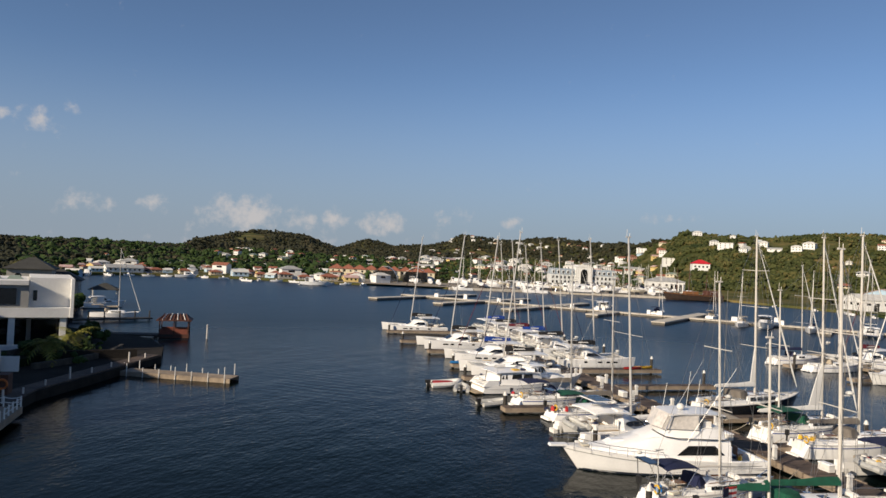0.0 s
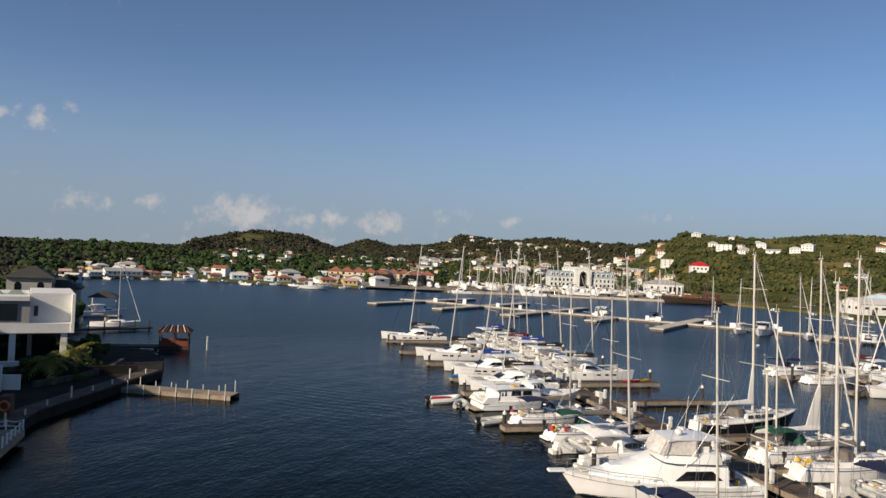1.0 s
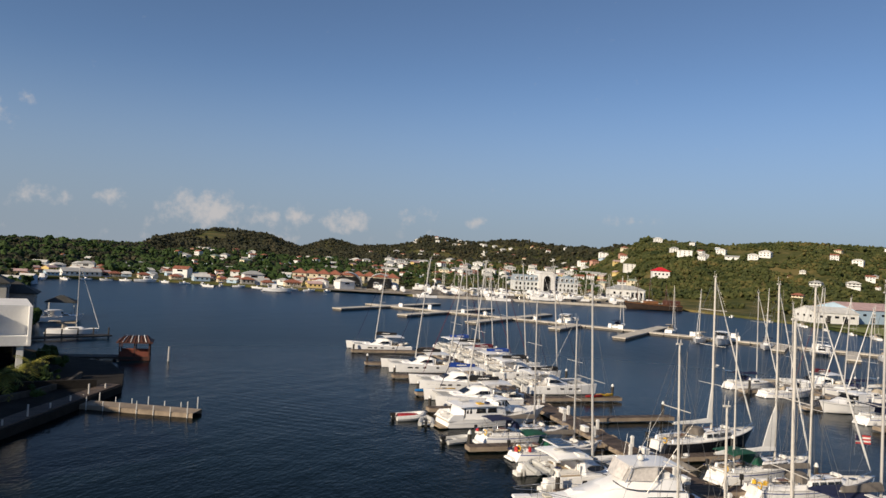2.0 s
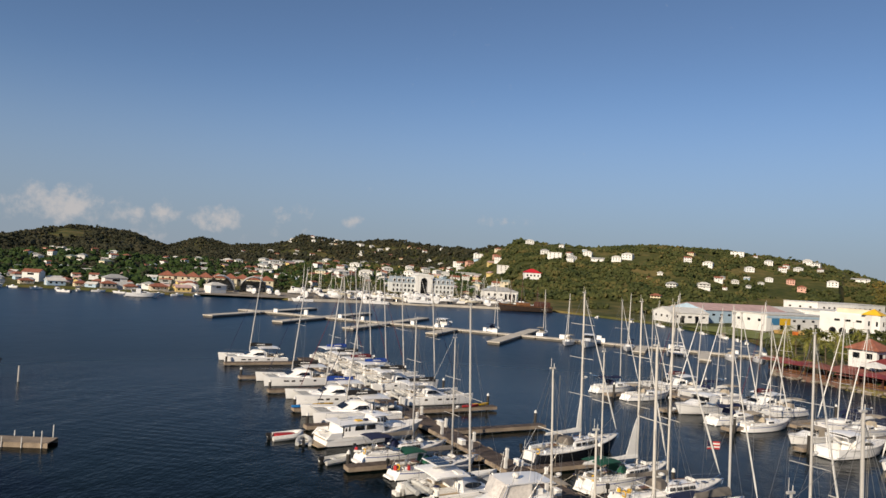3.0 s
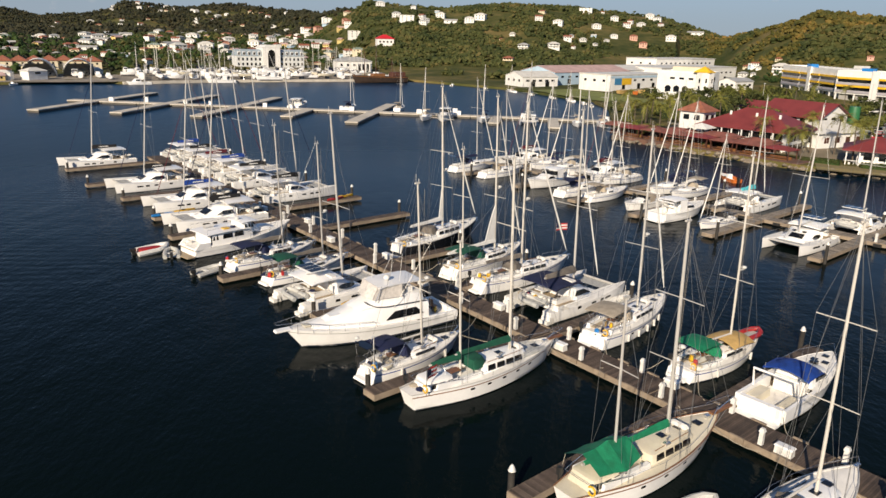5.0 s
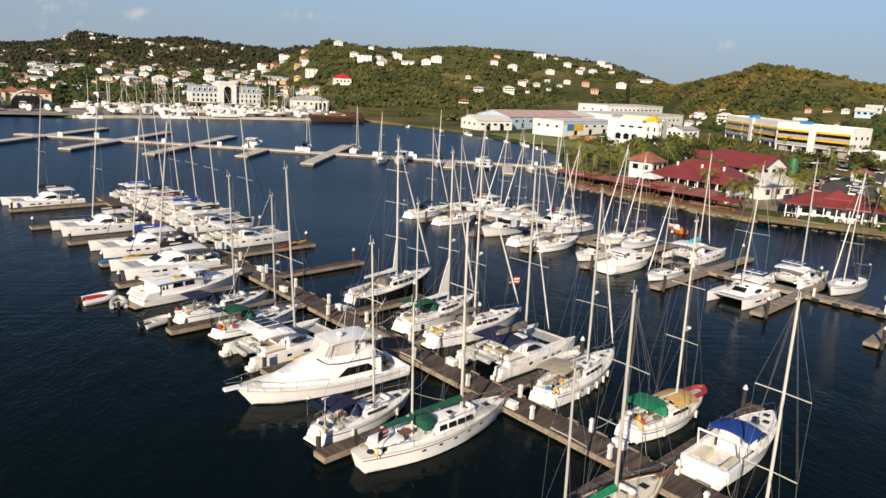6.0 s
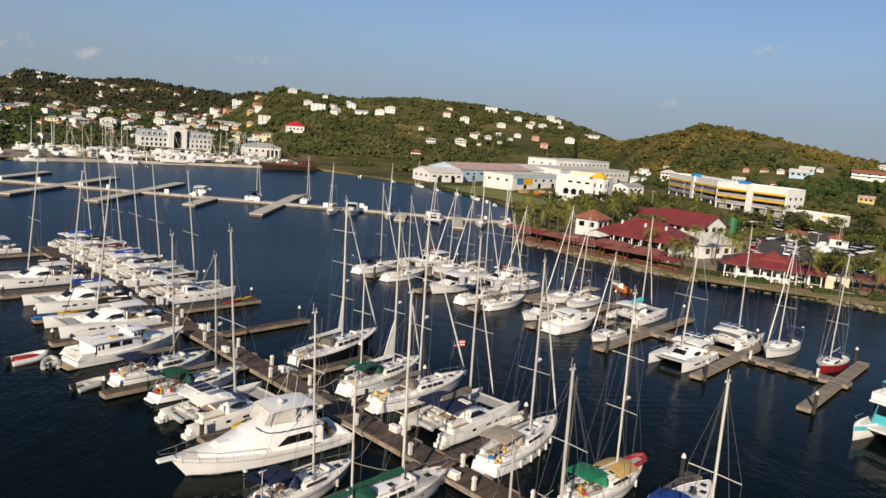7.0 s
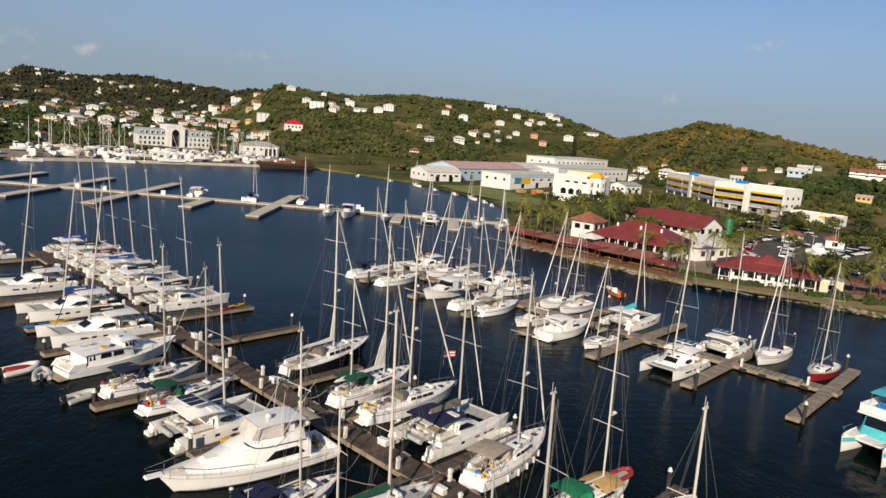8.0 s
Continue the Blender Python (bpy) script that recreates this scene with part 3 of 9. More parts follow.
def house_shape(x0, x1, wb, wf, z0, z1, sf=0.5, sb=0.1, inset=0.12, crown=0.08, y0=0.0, r=0.25):
    """A deckhouse: rounded plan, wb wide aft and wf forward, raked front (sf) and back (sb), sides drawn in."""
    def ring(a, b, w_b, w_f, z):
        q = min(r, 0.3 * (b - a))
        pl = [(a, w_b / 2 - q), (a + q * 0.3, w_b / 2 - q * 0.3), (a + q, w_b / 2), (b - 2.2 * q, w_f / 2 + (w_b - w_f) / 2 * 0.35), (b - 0.7 * q, w_f / 2 - q * 0.2), (b - 0.1 * q, w_f / 2 - q * 1.2)]
        pl = [p for p in pl]
        return [(x, y0 + max(0.05, y), z) for x, y in pl] + [(x, y0 - max(0.05, y), z) for x, y in reversed(pl)]
    mb = MB()
    rings = [ring(x0, x1, wb, wf, z0), ring(x0 + sb, x1 - sf, wb - 2 * inset, wf - 2 * inset, z1),
             ring(x0 + sb + 0.2, x1 - sf - 0.25, (wb - 2 * inset) * 0.8, (wf - 2 * inset) * 0.8, z1 + crown)]
    mb.loft(rings, True, True)
    return mb


def side_pane(x0, x1, z0, z1, y, yi, side, lean=0.0, lean2=0.0):
    """A thin window pane on a deckhouse side; y at the foot, drawn in by yi at the top."""
    mb = MB()
    o = 0.015
    q = [(x0, side * (y + o), z0), (x1, side * (y + o), z0), (x1 - lean, side * (y - yi + o), z1), (x0 + lean2, side * (y - yi + o), z1)]
    w = [(a, b - side * 0.05, c) for a, b, c in q]
    mb.add(q + w, [(0, 1, 2, 3), (7, 6, 5, 4), (0, 4, 5, 1), (1, 5, 6, 2), (2, 6, 7, 3), (3, 7, 4, 0)])
    return mb


def canopy(x0, x1, w, z, sag=0.12, thick=0.05):
    """A stretched canvas top with a curved section."""
    mb = MB()
    rings = []
    for x, dz in ((x0, -0.10), (x0 + 0.15 * (x1 - x0), 0), (x0 + 0.5 * (x1 - x0), 0.03), (x0 + 0.85 * (x1 - x0), 0), (x1, -0.10)):
        up = [(x, w / 2 * k, z + dz - sag * k * k) for k in (-1, -0.6, -0.2, 0.2, 0.6, 1)]
        rings.append(up + [(a, b * 0.98, c - thick) for a, b, c in reversed(up)])
    return mb.loft(rings, True, True)


def legs(parent, pts, r=0.022, name="frame_tube", material=None):
    for a, b in pts:
        part(name, MB().tube([a, b], r, 5), material or STEEL, parent)


def rig(parent, x, zb, top, chain, bow, stern, beam, spreaders=(0.5,), cover=None, boom=4.5, boom_z=1.5, headsail=SAILW, mast_mat=None, r=0.1,
        rake=0.01, back=True, wires=True, furl=None, thick=1.0):
    """Mast, spreaders, boom with its stowed sail, furled headsail and stays."""
    mm = mast_mat or ALU
    tx = x - rake * top
    mast = part("mast", MB().tube([(x, 0, zb), (x - rake * top * 0.6, 0, zb + (top - zb) * 0.6), (tx, 0, top)], r, 8, r * 0.72), mm, parent, smooth=True)
    part("masthead", MB().box(tx - 0.3, -0.07, top - 0.06, tx + 0.22, 0.07, top + 0.06).tube([(tx - 0.2, 0, top), (tx - 0.2, 0, top + 0.75)], 0.02, 4).tube([(tx + 0.1, 0, top), (tx + 0.1, 0, top + 0.35)], 0.03, 4), mm, mast)
    for s in spreaders:
        z = zb + (top - zb) * s
        xs = x - rake * z
        w = beam * 0.42
        part("spreader", MB().tube([(xs - 0.15, -w, z + 0.04), (xs, 0, z), (xs - 0.15, w, z + 0.04)], 0.035, 5), mm, mast)
        if wires:
            for side in (-1, 1):
                part("shroud", MB().tube([(xs - 0.2, side * beam * 0.46, chain), (xs - 0.15, side * w, z + 0.04), (tx, 0, top - 0.3)], 0.014, 3), WIRE, mast)
                part("lower_shroud", MB().tube([(xs - 0.7, side * beam * 0.44, chain), (xs, 0, z - 0.1)], 0.012, 3), WIRE, mast)
    if boom:
        b = part("boom", MB().tube([(x - 0.15, 0, zb + boom_z), (x - boom, 0, zb + boom_z + 0.12)], 0.085, 8), mm, parent, smooth=True)
        if cover:
            rings = []
            for k in range(7):
                f = k / 6
                hx, hz = x - 0.1 - (boom - 0.3) * f, (0.72 if beam > 5 else 0.46) * (1 - 0.5 * f) * (1 + 0.10 * math.sin(9 * f + boom))
                w = (0.36 if beam > 5 else 0.2) * (1 - 0.5 * f)
                zc = zb + boom_z + 0.12 * f
                rings.append([(hx, -w, zc - 0.08), (hx, -w * 0.8, zc + hz * 0.55), (hx, 0, zc + hz), (hx, w * 0.8, zc + hz * 0.55), (hx, w, zc - 0.08), (hx, 0, zc - 0.14)])
            part("sail_cover", MB().loft(rings, True, True), cover, b, smooth=True)
    fz = top - 0.4 if furl is None else zb + (top - zb) * furl
    fx = x - rake * fz
    if headsail:
        q = [(bow[0] + (fx - bow[0]) * f, 0, bow[1] + (fz - bow[1]) * f) for f in (0.03, 0.12, 0.5, 0.9, 1)]
        mb = MB()
        for (a, ra), (b_, rb) in zip(zip(q, (0.03, 0.11, 0.09, 0.05)), zip(q[1:], (0.11, 0.09, 0.05, 0.03))):
            mb.tube([a, b_], ra * thick, 6, rb * thick)
        part("furled_headsail", mb, headsail, parent, smooth=True)
    elif wires:
        part("forestay", MB().tube([(bow[0], 0, bow[1]), (fx, 0, fz)], 0.014, 3), WIRE, parent)
    if back and wires:
        part("backstay", MB().tube([(stern[0], 0, stern[1]), (tx - 0.2, 0, top)], 0.013, 3), WIRE, parent)
    return mast


def lifelines(parent, h, t0=0.06, t1=0.97, n=5, hgt=0.62, lite=False):
    rows = h.rail(hgt, t0, t1, n)
    for row in rows:
        part("lifeline", MB().tube(row, 0.012, 3), STEEL, parent)
        for p in () if lite else row[1:-1]:
            part("stanchion", MB().tube([(p[0], p[1], p[2] - hgt - 0.03), p], 0.015, 4), STEEL, parent)
    a, b = rows
    part("pulpit", MB().tube([a[-2], (a[-1][0], a[-1][1], a[-1][2] + 0.05), (h.L / 2 - 0.05, 0, a[-1][2] + 0.1), (b[-1][0], b[-1][1], b[-1][2] + 0.05), b[-2]], 0.022, 5), STEEL, parent)
    part("pushpit", MB().tube([a[1], a[0], (a[0][0] - 0.05, 0, a[0][2]), b[0], b[1]], 0.022, 5), STEEL, parent)


def sailboat(label, L=12, B=3.8, mast=17, hull=GEL, deck=DECK, bimini=NAVY, cover=GREYC, dodger=None, stripe=BLUE, mast_x=0.08, two=None, headsail=SAILW,
             arch=False, wind=False, canoe=False, tender=False, house=1.0, group="", fenders=0, mast_mat=None, spreaders=(0.36, 0.66), boom_z=1.0, teak=False, awning=None, cover2=None, lite=False, aft=False, ports=0,
             rake=0.035, mizzen_x=-0.30, sprit=0.0, busy=False):
    t = thing("sailing_yacht", label, "sailboat", group)
    k = L / 12
    h = Hull(L, B, 1.05 * k, 1.5 * k, 0.55, 0.40 if canoe else 0.66, 0.10, 2.0, scoop=-0.04 if canoe else 0.07)
    hl = part("hull", h.shell(), hull, t, smooth=True)
    part("boot_stripe", h.band(-0.02, 0.10), ANTIFOUL, hl)
    if stripe:
        part("sheer_stripe", h.band(-0.26, -0.17, rel=True), stripe, hl)
    part("deck", h.deck(), deck, t, smooth=True)
    for side in (-1, 1):
        row = [h.pt(i / 14, 1, side, -0.02) for i in range(15)]
        part("toe_rail", MB().tube([(x, y, z + 0.04) for x, y, z in row], 0.05, 5), TEAK if teak else ALU, t)
    # coachroof, with a step
    x0, x1 = -0.10 * L, 0.27 * L
    zd = h.sheer(0.55) - 0.04
    w = B * 0.62
    hz = 0.46 * k * house
    cr = part("coachroof", house_shape(x0, x1, w, w * 0.62, zd - 0.1, zd + hz, 0.7, 0.05, 0.12), deck if teak else GEL, t, smooth=True)
    for side in (-1, 1):
        for j in range(2 if lite else 4):
            a = x0 + 0.5 + j * (x1 - x0 - 1.8) / 4
            f = (a - x0) / (x1 - x0)
            yy = w / 2 - 0.02 - 0.115 * w * max(0, f - 0.35)
            part("window", side_pane(a, a + 0.62 * k, zd + 0.12 * k, zd + hz - 0.10, yy - 0.02, 0.07, side, 0.04, 0.04), GLASS, cr)
    for hx in ((0.1,) if lite else (0.05, 0.17)):
        part("hatch", MB().box(hx * L, -0.28, zd + hz + 0.03, hx * L + 0.55, 0.28, zd + hz + 0.12), GLASS, cr)
    # cockpit
    zc = h.sheer(0.15)
    mb = MB()
    for side in (-1, 1):
        mb.frustum(-0.40 * L, side * B * 0.27 - 0.18, -0.105 * L, side * B * 0.27 + 0.18, zc - 0.1, zc + 0.32 * k, 0.15, 0.03, 0.1, 0.03)
    part("cockpit_coaming", mb, GEL, t)
    part("cockpit_sole", MB().box(-0.40 * L, -B * 0.24, zc - 0.15, -0.108 * L, B * 0.24, zc - 0.02), TEAKDECK, t)
    wh = MB()
    wh.tube([(-0.31 * L, 0.5 * math.cos(2 * math.pi * a / 12), zc + 0.75 + 0.5 * math.sin(2 * math.pi * a / 12)) for a in range(13)], 0.022, 4)
    if not lite:
        part("steering_wheel", wh.box(-0.34 * L, -0.12, zc - 0.02, -0.315 * L, 0.12, zc + 0.8), STEEL, t)
    if not canoe:
        part("swim_step", MB().frustum(-L / 2 - 0.35, -B * 0.24, -L / 2 + 0.7, B * 0.24, 0.1, 0.32, 0.06, 0.1, 0, 0.1), GEL, t)
        part("transom_locker", MB().frustum(-L / 2 + 0.35, -B * 0.20, -L / 2 + 1.0, B * 0.20, 0.3, zc + 0.16, 0.25, 0.05, 0, 0.05), DECK, t)
    if aft:
        ac = part("aft_cabin", house_shape(-0.45 * L, -0.27 * L, B * 0.50, B * 0.56, zc - 0.1, zc + 0.52 * k, 0.15, 0.3, 0.12, 0.08), deck if teak else GEL, t, smooth=True)
        for side in (-1, 1):
            for j in range(3):
                a = -0.42 * L + 0.05 * L * j
                part("window", side_pane(a, a + 0.035 * L, zc + 0.14, zc + 0.36 * k, B * 0.255 + 0.008 * L * 0.1 * j, 0.05, side, 0.02, 0.02), GLASS, ac)
    for j in range(ports):
        for side in (-1, 1):
            tt = 0.30 + 0.42 * j / max(1, ports - 1)
            c = [h.at_z(tt + dx / L, h.sheer(tt) - 0.48 + dz, side, 0.012) for dx, dz in ((-0.22, 0), (-0.15, 0.09), (0.15, 0.09), (0.22, 0), (0.15, -0.09), (-0.15, -0.09))]
            part("porthole", MB().loft([c, [(x, y - side * 0.05, z) for x, y, z in c]], True, True), GLASS, hl)
    if dodger or bimini:
        part("sprayhood", house_shape(-0.16 * L, -0.04 * L, w * 0.95, w * 0.7, zd + hz - 0.15, zd + hz + 0.62, 0.55, 0.0, 0.15, 0.06), dodger or bimini, t, smooth=True)
    if bimini:
        bz = zc + 2.0
        bi = part("bimini", canopy(-0.41 * L, -0.17 * L, B * 0.72, bz), bimini, t, smooth=True)
        lite or legs(bi, [((-0.3 * L, s * B * 0.36, zc), (x, s * B * 0.35, bz - 0.14)) for s in (-1, 1) for x in (-0.40 * L, -0.18 * L)])
    if arch:
        z = zc + 2.15
        ar = part("stern_arch", MB().tube([(-0.46 * L, -B * 0.36, zc), (-0.48 * L, -B * 0.34, z), (-0.48 * L, B * 0.34, z), (-0.46 * L, B * 0.36, zc)], 0.04, 6), STEEL, t)
        part("solar_panel", MB().box(-0.52 * L, -0.9, z + 0.03, -0.44 * L, 0.9, z + 0.08), GLASS, ar)
        part("radome", MB().ball((-0.48 * L, B * 0.28, z + 0.35), 0.2, 8, 5, 0.7), FENDERW, ar, smooth=True)
    if wind:
        part("wind_generator", MB().tube([(-0.47 * L, -B * 0.3, zc), (-0.47 * L, -B * 0.3, zc + 3.2)], 0.03, 5).tube([(-0.47 * L - 0.3, -B * 0.3, zc + 3.2), (-0.47 * L + 0.4, -B * 0.3, zc + 3.2)], 0.09, 6, 0.03), FENDERW, t)
    if awning:
        aw = part("awning", canopy(-0.02 * L, 0.24 * L, B * 0.8, zd + hz + 0.95, 0.45), awning, t, smooth=True)
        legs(aw, [((x, s * B * 0.38, zd), (x, s * B * 0.39, zd + hz + 0.5)) for s in (-1, 1) for x in (0.0, 0.22 * L)])
    if tender:
        rib_shape(t, pose(0.30 * L, 0, zd + 0.25), 2.6 * k, HYPALON, True)
    lifelines(t, h, lite=lite)
    part("anchor_roller", MB().box(L / 2 - 0.3, -0.12, h.sheer(1) - 0.06, L / 2 + 0.3, 0.12, h.sheer(1) + 0.08).tube([(L / 2 + 0.25, 0, h.sheer(1) - 0.05), (L / 2 + 0.05, 0, h.sheer(1) - 0.55)], 0.05, 5), STEEL, t)
    bow, stern = (L / 2 - 0.1, h.sheer(1) + 0.15), (-L / 2 + 0.1, h.sheer(0) + 0.1)
    zb = zd + hz + 0.02
    rig(t, mast_x * L, zb, mast, h.sheer(0.5), bow, stern, B, spreaders, cover, 0.38 * L, boom_z, headsail, mast_mat, 0.088 * k + 0.02, rake, back=not two)
    if sprit:
        zs = h.sheer(1)
        part("bowsprit", MB().frustum(L / 2 - 0.9, -0.22, L / 2 + sprit, 0.22, zs + 0.02, zs + 0.14, 0, 0, 0, 0.08), TEAK, t)
        part("sprit_rail", MB().tube([(L / 2 - 0.9, -0.5, zs + 0.65), (L / 2 + sprit, -0.15, zs + 0.75), (L / 2 + sprit, 0.15, zs + 0.75), (L / 2 - 0.9, 0.5, zs + 0.65)], 0.025, 5), STEEL, t)
        part("bobstay", MB().tube([(L / 2 + sprit - 0.1, 0, zs + 0.02), (L / 2 - 0.75, 0, 0.35)], 0.02, 4), WIRE, t)
        part("forestay", MB().tube([(L / 2 + sprit - 0.05, 0, zs + 0.12), (mast_x * L - rake * mast, 0, mast - 0.4)], 0.014, 3), WIRE, t)
    if busy:
        deck_fittings(t, h, L, B, zd + hz, zc, k, w, mast_x * L, mast)
    if two:
        rig(t, mizzen_x * L, zc, two, h.sheer(0.2), (mast_x * L - 0.5, zb + (mast - zb) * 0.9), stern, B * 0.8, (0.6,), cover2 or cover, 0.2 * L, boom_z + 0.6, None, mast_mat, 0.08 * k, rake, back=False)
    if fenders:
        for j in range(fenders):
            for side in (-1, 1):
                x, y, z = h.at_z(0.25 + 0.5 * j / max(1, fenders - 1), 0.55, side, 0.13)
                part("fender", MB().tube([(x, y, z - 0.32), (x, y, z - 0.25), (x, y, z + 0.25), (x, y, z + 0.32)], 0.12, 7), FENDERW, t, smooth=True)
    return t


def deck_fittings(t, h, L, B, zr, zc, k, w, xm, mast):
    """The gear that a lived-aboard yacht carries on deck."""
    part("life_raft", MB().tube([(0.20 * L, -0.55, zr + 0.10), (0.20 * L, -0.5, zr + 0.16), (0.20 * L, 0.5, zr + 0.16), (0.20 * L, 0.55, zr + 0.10)], 0.26, 8), FENDERW, t, "white life raft canister", True)
    for s in (-1, 1):
        part("dorade_vent", MB().box(0.015 * L, s * w * 0.32 - 0.16, zr - 0.05, 0.015 * L + 0.5, s * w * 0.32 + 0.16, zr + 0.16).tube([(0.015 * L + 0.25, s * w * 0.32, zr + 0.1), (0.015 * L + 0.25, s * w * 0.32, zr + 0.42), (0.015 * L + 0.42, s * w * 0.32, zr + 0.5)], 0.09, 6), STEEL, t)
        part("handrail", MB().tube([(-0.06 * L, s * w * 0.38, zr + 0.10), (0.19 * L, s * w * 0.30, zr + 0.10)], 0.03, 4), TEAK, t)
        for x in (-0.16, -0.26):
            part("winch", MB().tube([(x * L, s * B * 0.27, zc + 0.3 * k), (x * L, s * B * 0.27, zc + 0.3 * k + 0.24)], 0.11, 8, 0.08), STEEL, t, smooth=True)
    part("cockpit_table", MB().box(-0.27 * L, -0.35, zc + 0.55, -0.20 * L, 0.35, zc + 0.6), TEAK, t)
    part("cockpit_cushion", MB().box(-0.38 * L, -B * 0.23, zc - 0.01, -0.13 * L, -B * 0.12, zc + 0.1).box(-0.38 * L, B * 0.12, zc - 0.01, -0.13 * L, B * 0.23, zc + 0.1), BEIGE, t)
    part("windlass", MB().box(0.40 * L, -0.16, h.sheer(0.9) - 0.05, 0.40 * L + 0.4, 0.16, h.sheer(0.9) + 0.22), STEEL, t)
    part("foredeck_hatch", MB().box(0.32 * L, -0.3, h.sheer(0.82) - 0.05, 0.32 * L + 0.55, 0.3, h.sheer(0.82) + 0.1), GLASS, t)
    part("stern_outboard", MB().box(-0.49 * L, B * 0.24, zc + 0.35, -0.49 * L + 0.3, B * 0.24 + 0.28, zc + 0.85).box(-0.49 * L + 0.08, B * 0.24 + 0.08, zc - 0.2, -0.49 * L + 0.2, B * 0.24 + 0.2, zc + 0.36), DARKP, t)
    part("lifebuoy", MB().tube([(-0.47 * L, -B * 0.3 + 0.28 * math.cos(a), zc + 0.5 + 0.28 * math.sin(a)) for a in np.linspace(0.6, 5.7, 10)], 0.07, 6), YELLOWP, t)
    part("mast_radome", MB().ball((xm + 0.42, 0, zr + (mast - zr) * 0.42), 0.26, 8, 5, 0.55).box(xm, -0.08, zr + (mast - zr) * 0.42 - 0.2, xm + 0.42, 0.08, zr + (mast - zr) * 0.42 - 0.12), FENDERW, t, smooth=True)
    part("halyards", MB().tube([(xm + 0.2, 0.16, zr), (xm + 0.05, 0.1, mast - 0.6)], 0.012, 3).tube([(xm - 0.2, -0.16, zr), (xm - 0.1, -0.1, mast - 0.6)], 0.012, 3), ROPE, t)


def rib_shape(parent, m, L, tube_mat, upturned=False, engine=False):
    """An inflatable's tubes, floor and outboard, as parts of what carries it."""
    r = 0.085 * L
    w = 0.24 * L
    zf = -1 if upturned else 1
    pts = [(-L / 2, -w, 0), (0.1 * L, -w, 0.02 * L * zf), (0.34 * L, -w * 0.72, 0.05 * L * zf), (0.47 * L, 0, 0.09 * L * zf), (0.34 * L, w * 0.72, 0.05 * L * zf), (0.1 * L, w, 0.02 * L * zf), (-L / 2, w, 0)]
    mb = MB().tube([m @ Vector(p) for p in pts], r, 8)
    a = part("inflatable_tube", mb, tube_mat, parent, smooth=True)
    part("dinghy_floor", MB().box(-0.46 * L, -w, -0.05 * zf - 0.03, 0.36 * L, w, -0.05 * zf + 0.03, m), HYPALON if not upturned else tube_mat, parent)
    if engine:
        part("outboard", MB().box(-0.58 * L, -0.16, -0.3, -0.5 * L, 0.16, 0.25, m).box(-0.64 * L, -0.18, 0.22, -0.48 * L, 0.18, 0.62, m), DARKP, parent)
        part("thwart", MB().box(-0.12 * L, -w, 0.08, 0.0, w, 0.16, m), FENDERW, parent)
    return a


def dinghy(label, m, L=3.2, tube=HYPALON, engine=True, hullw=None):
    t = thing("inflatable_dinghy", label, "dinghy", "dinghies", m)
    rib_shape(t, pose(0, 0, 0.22), L, tube, False, engine)
    return t


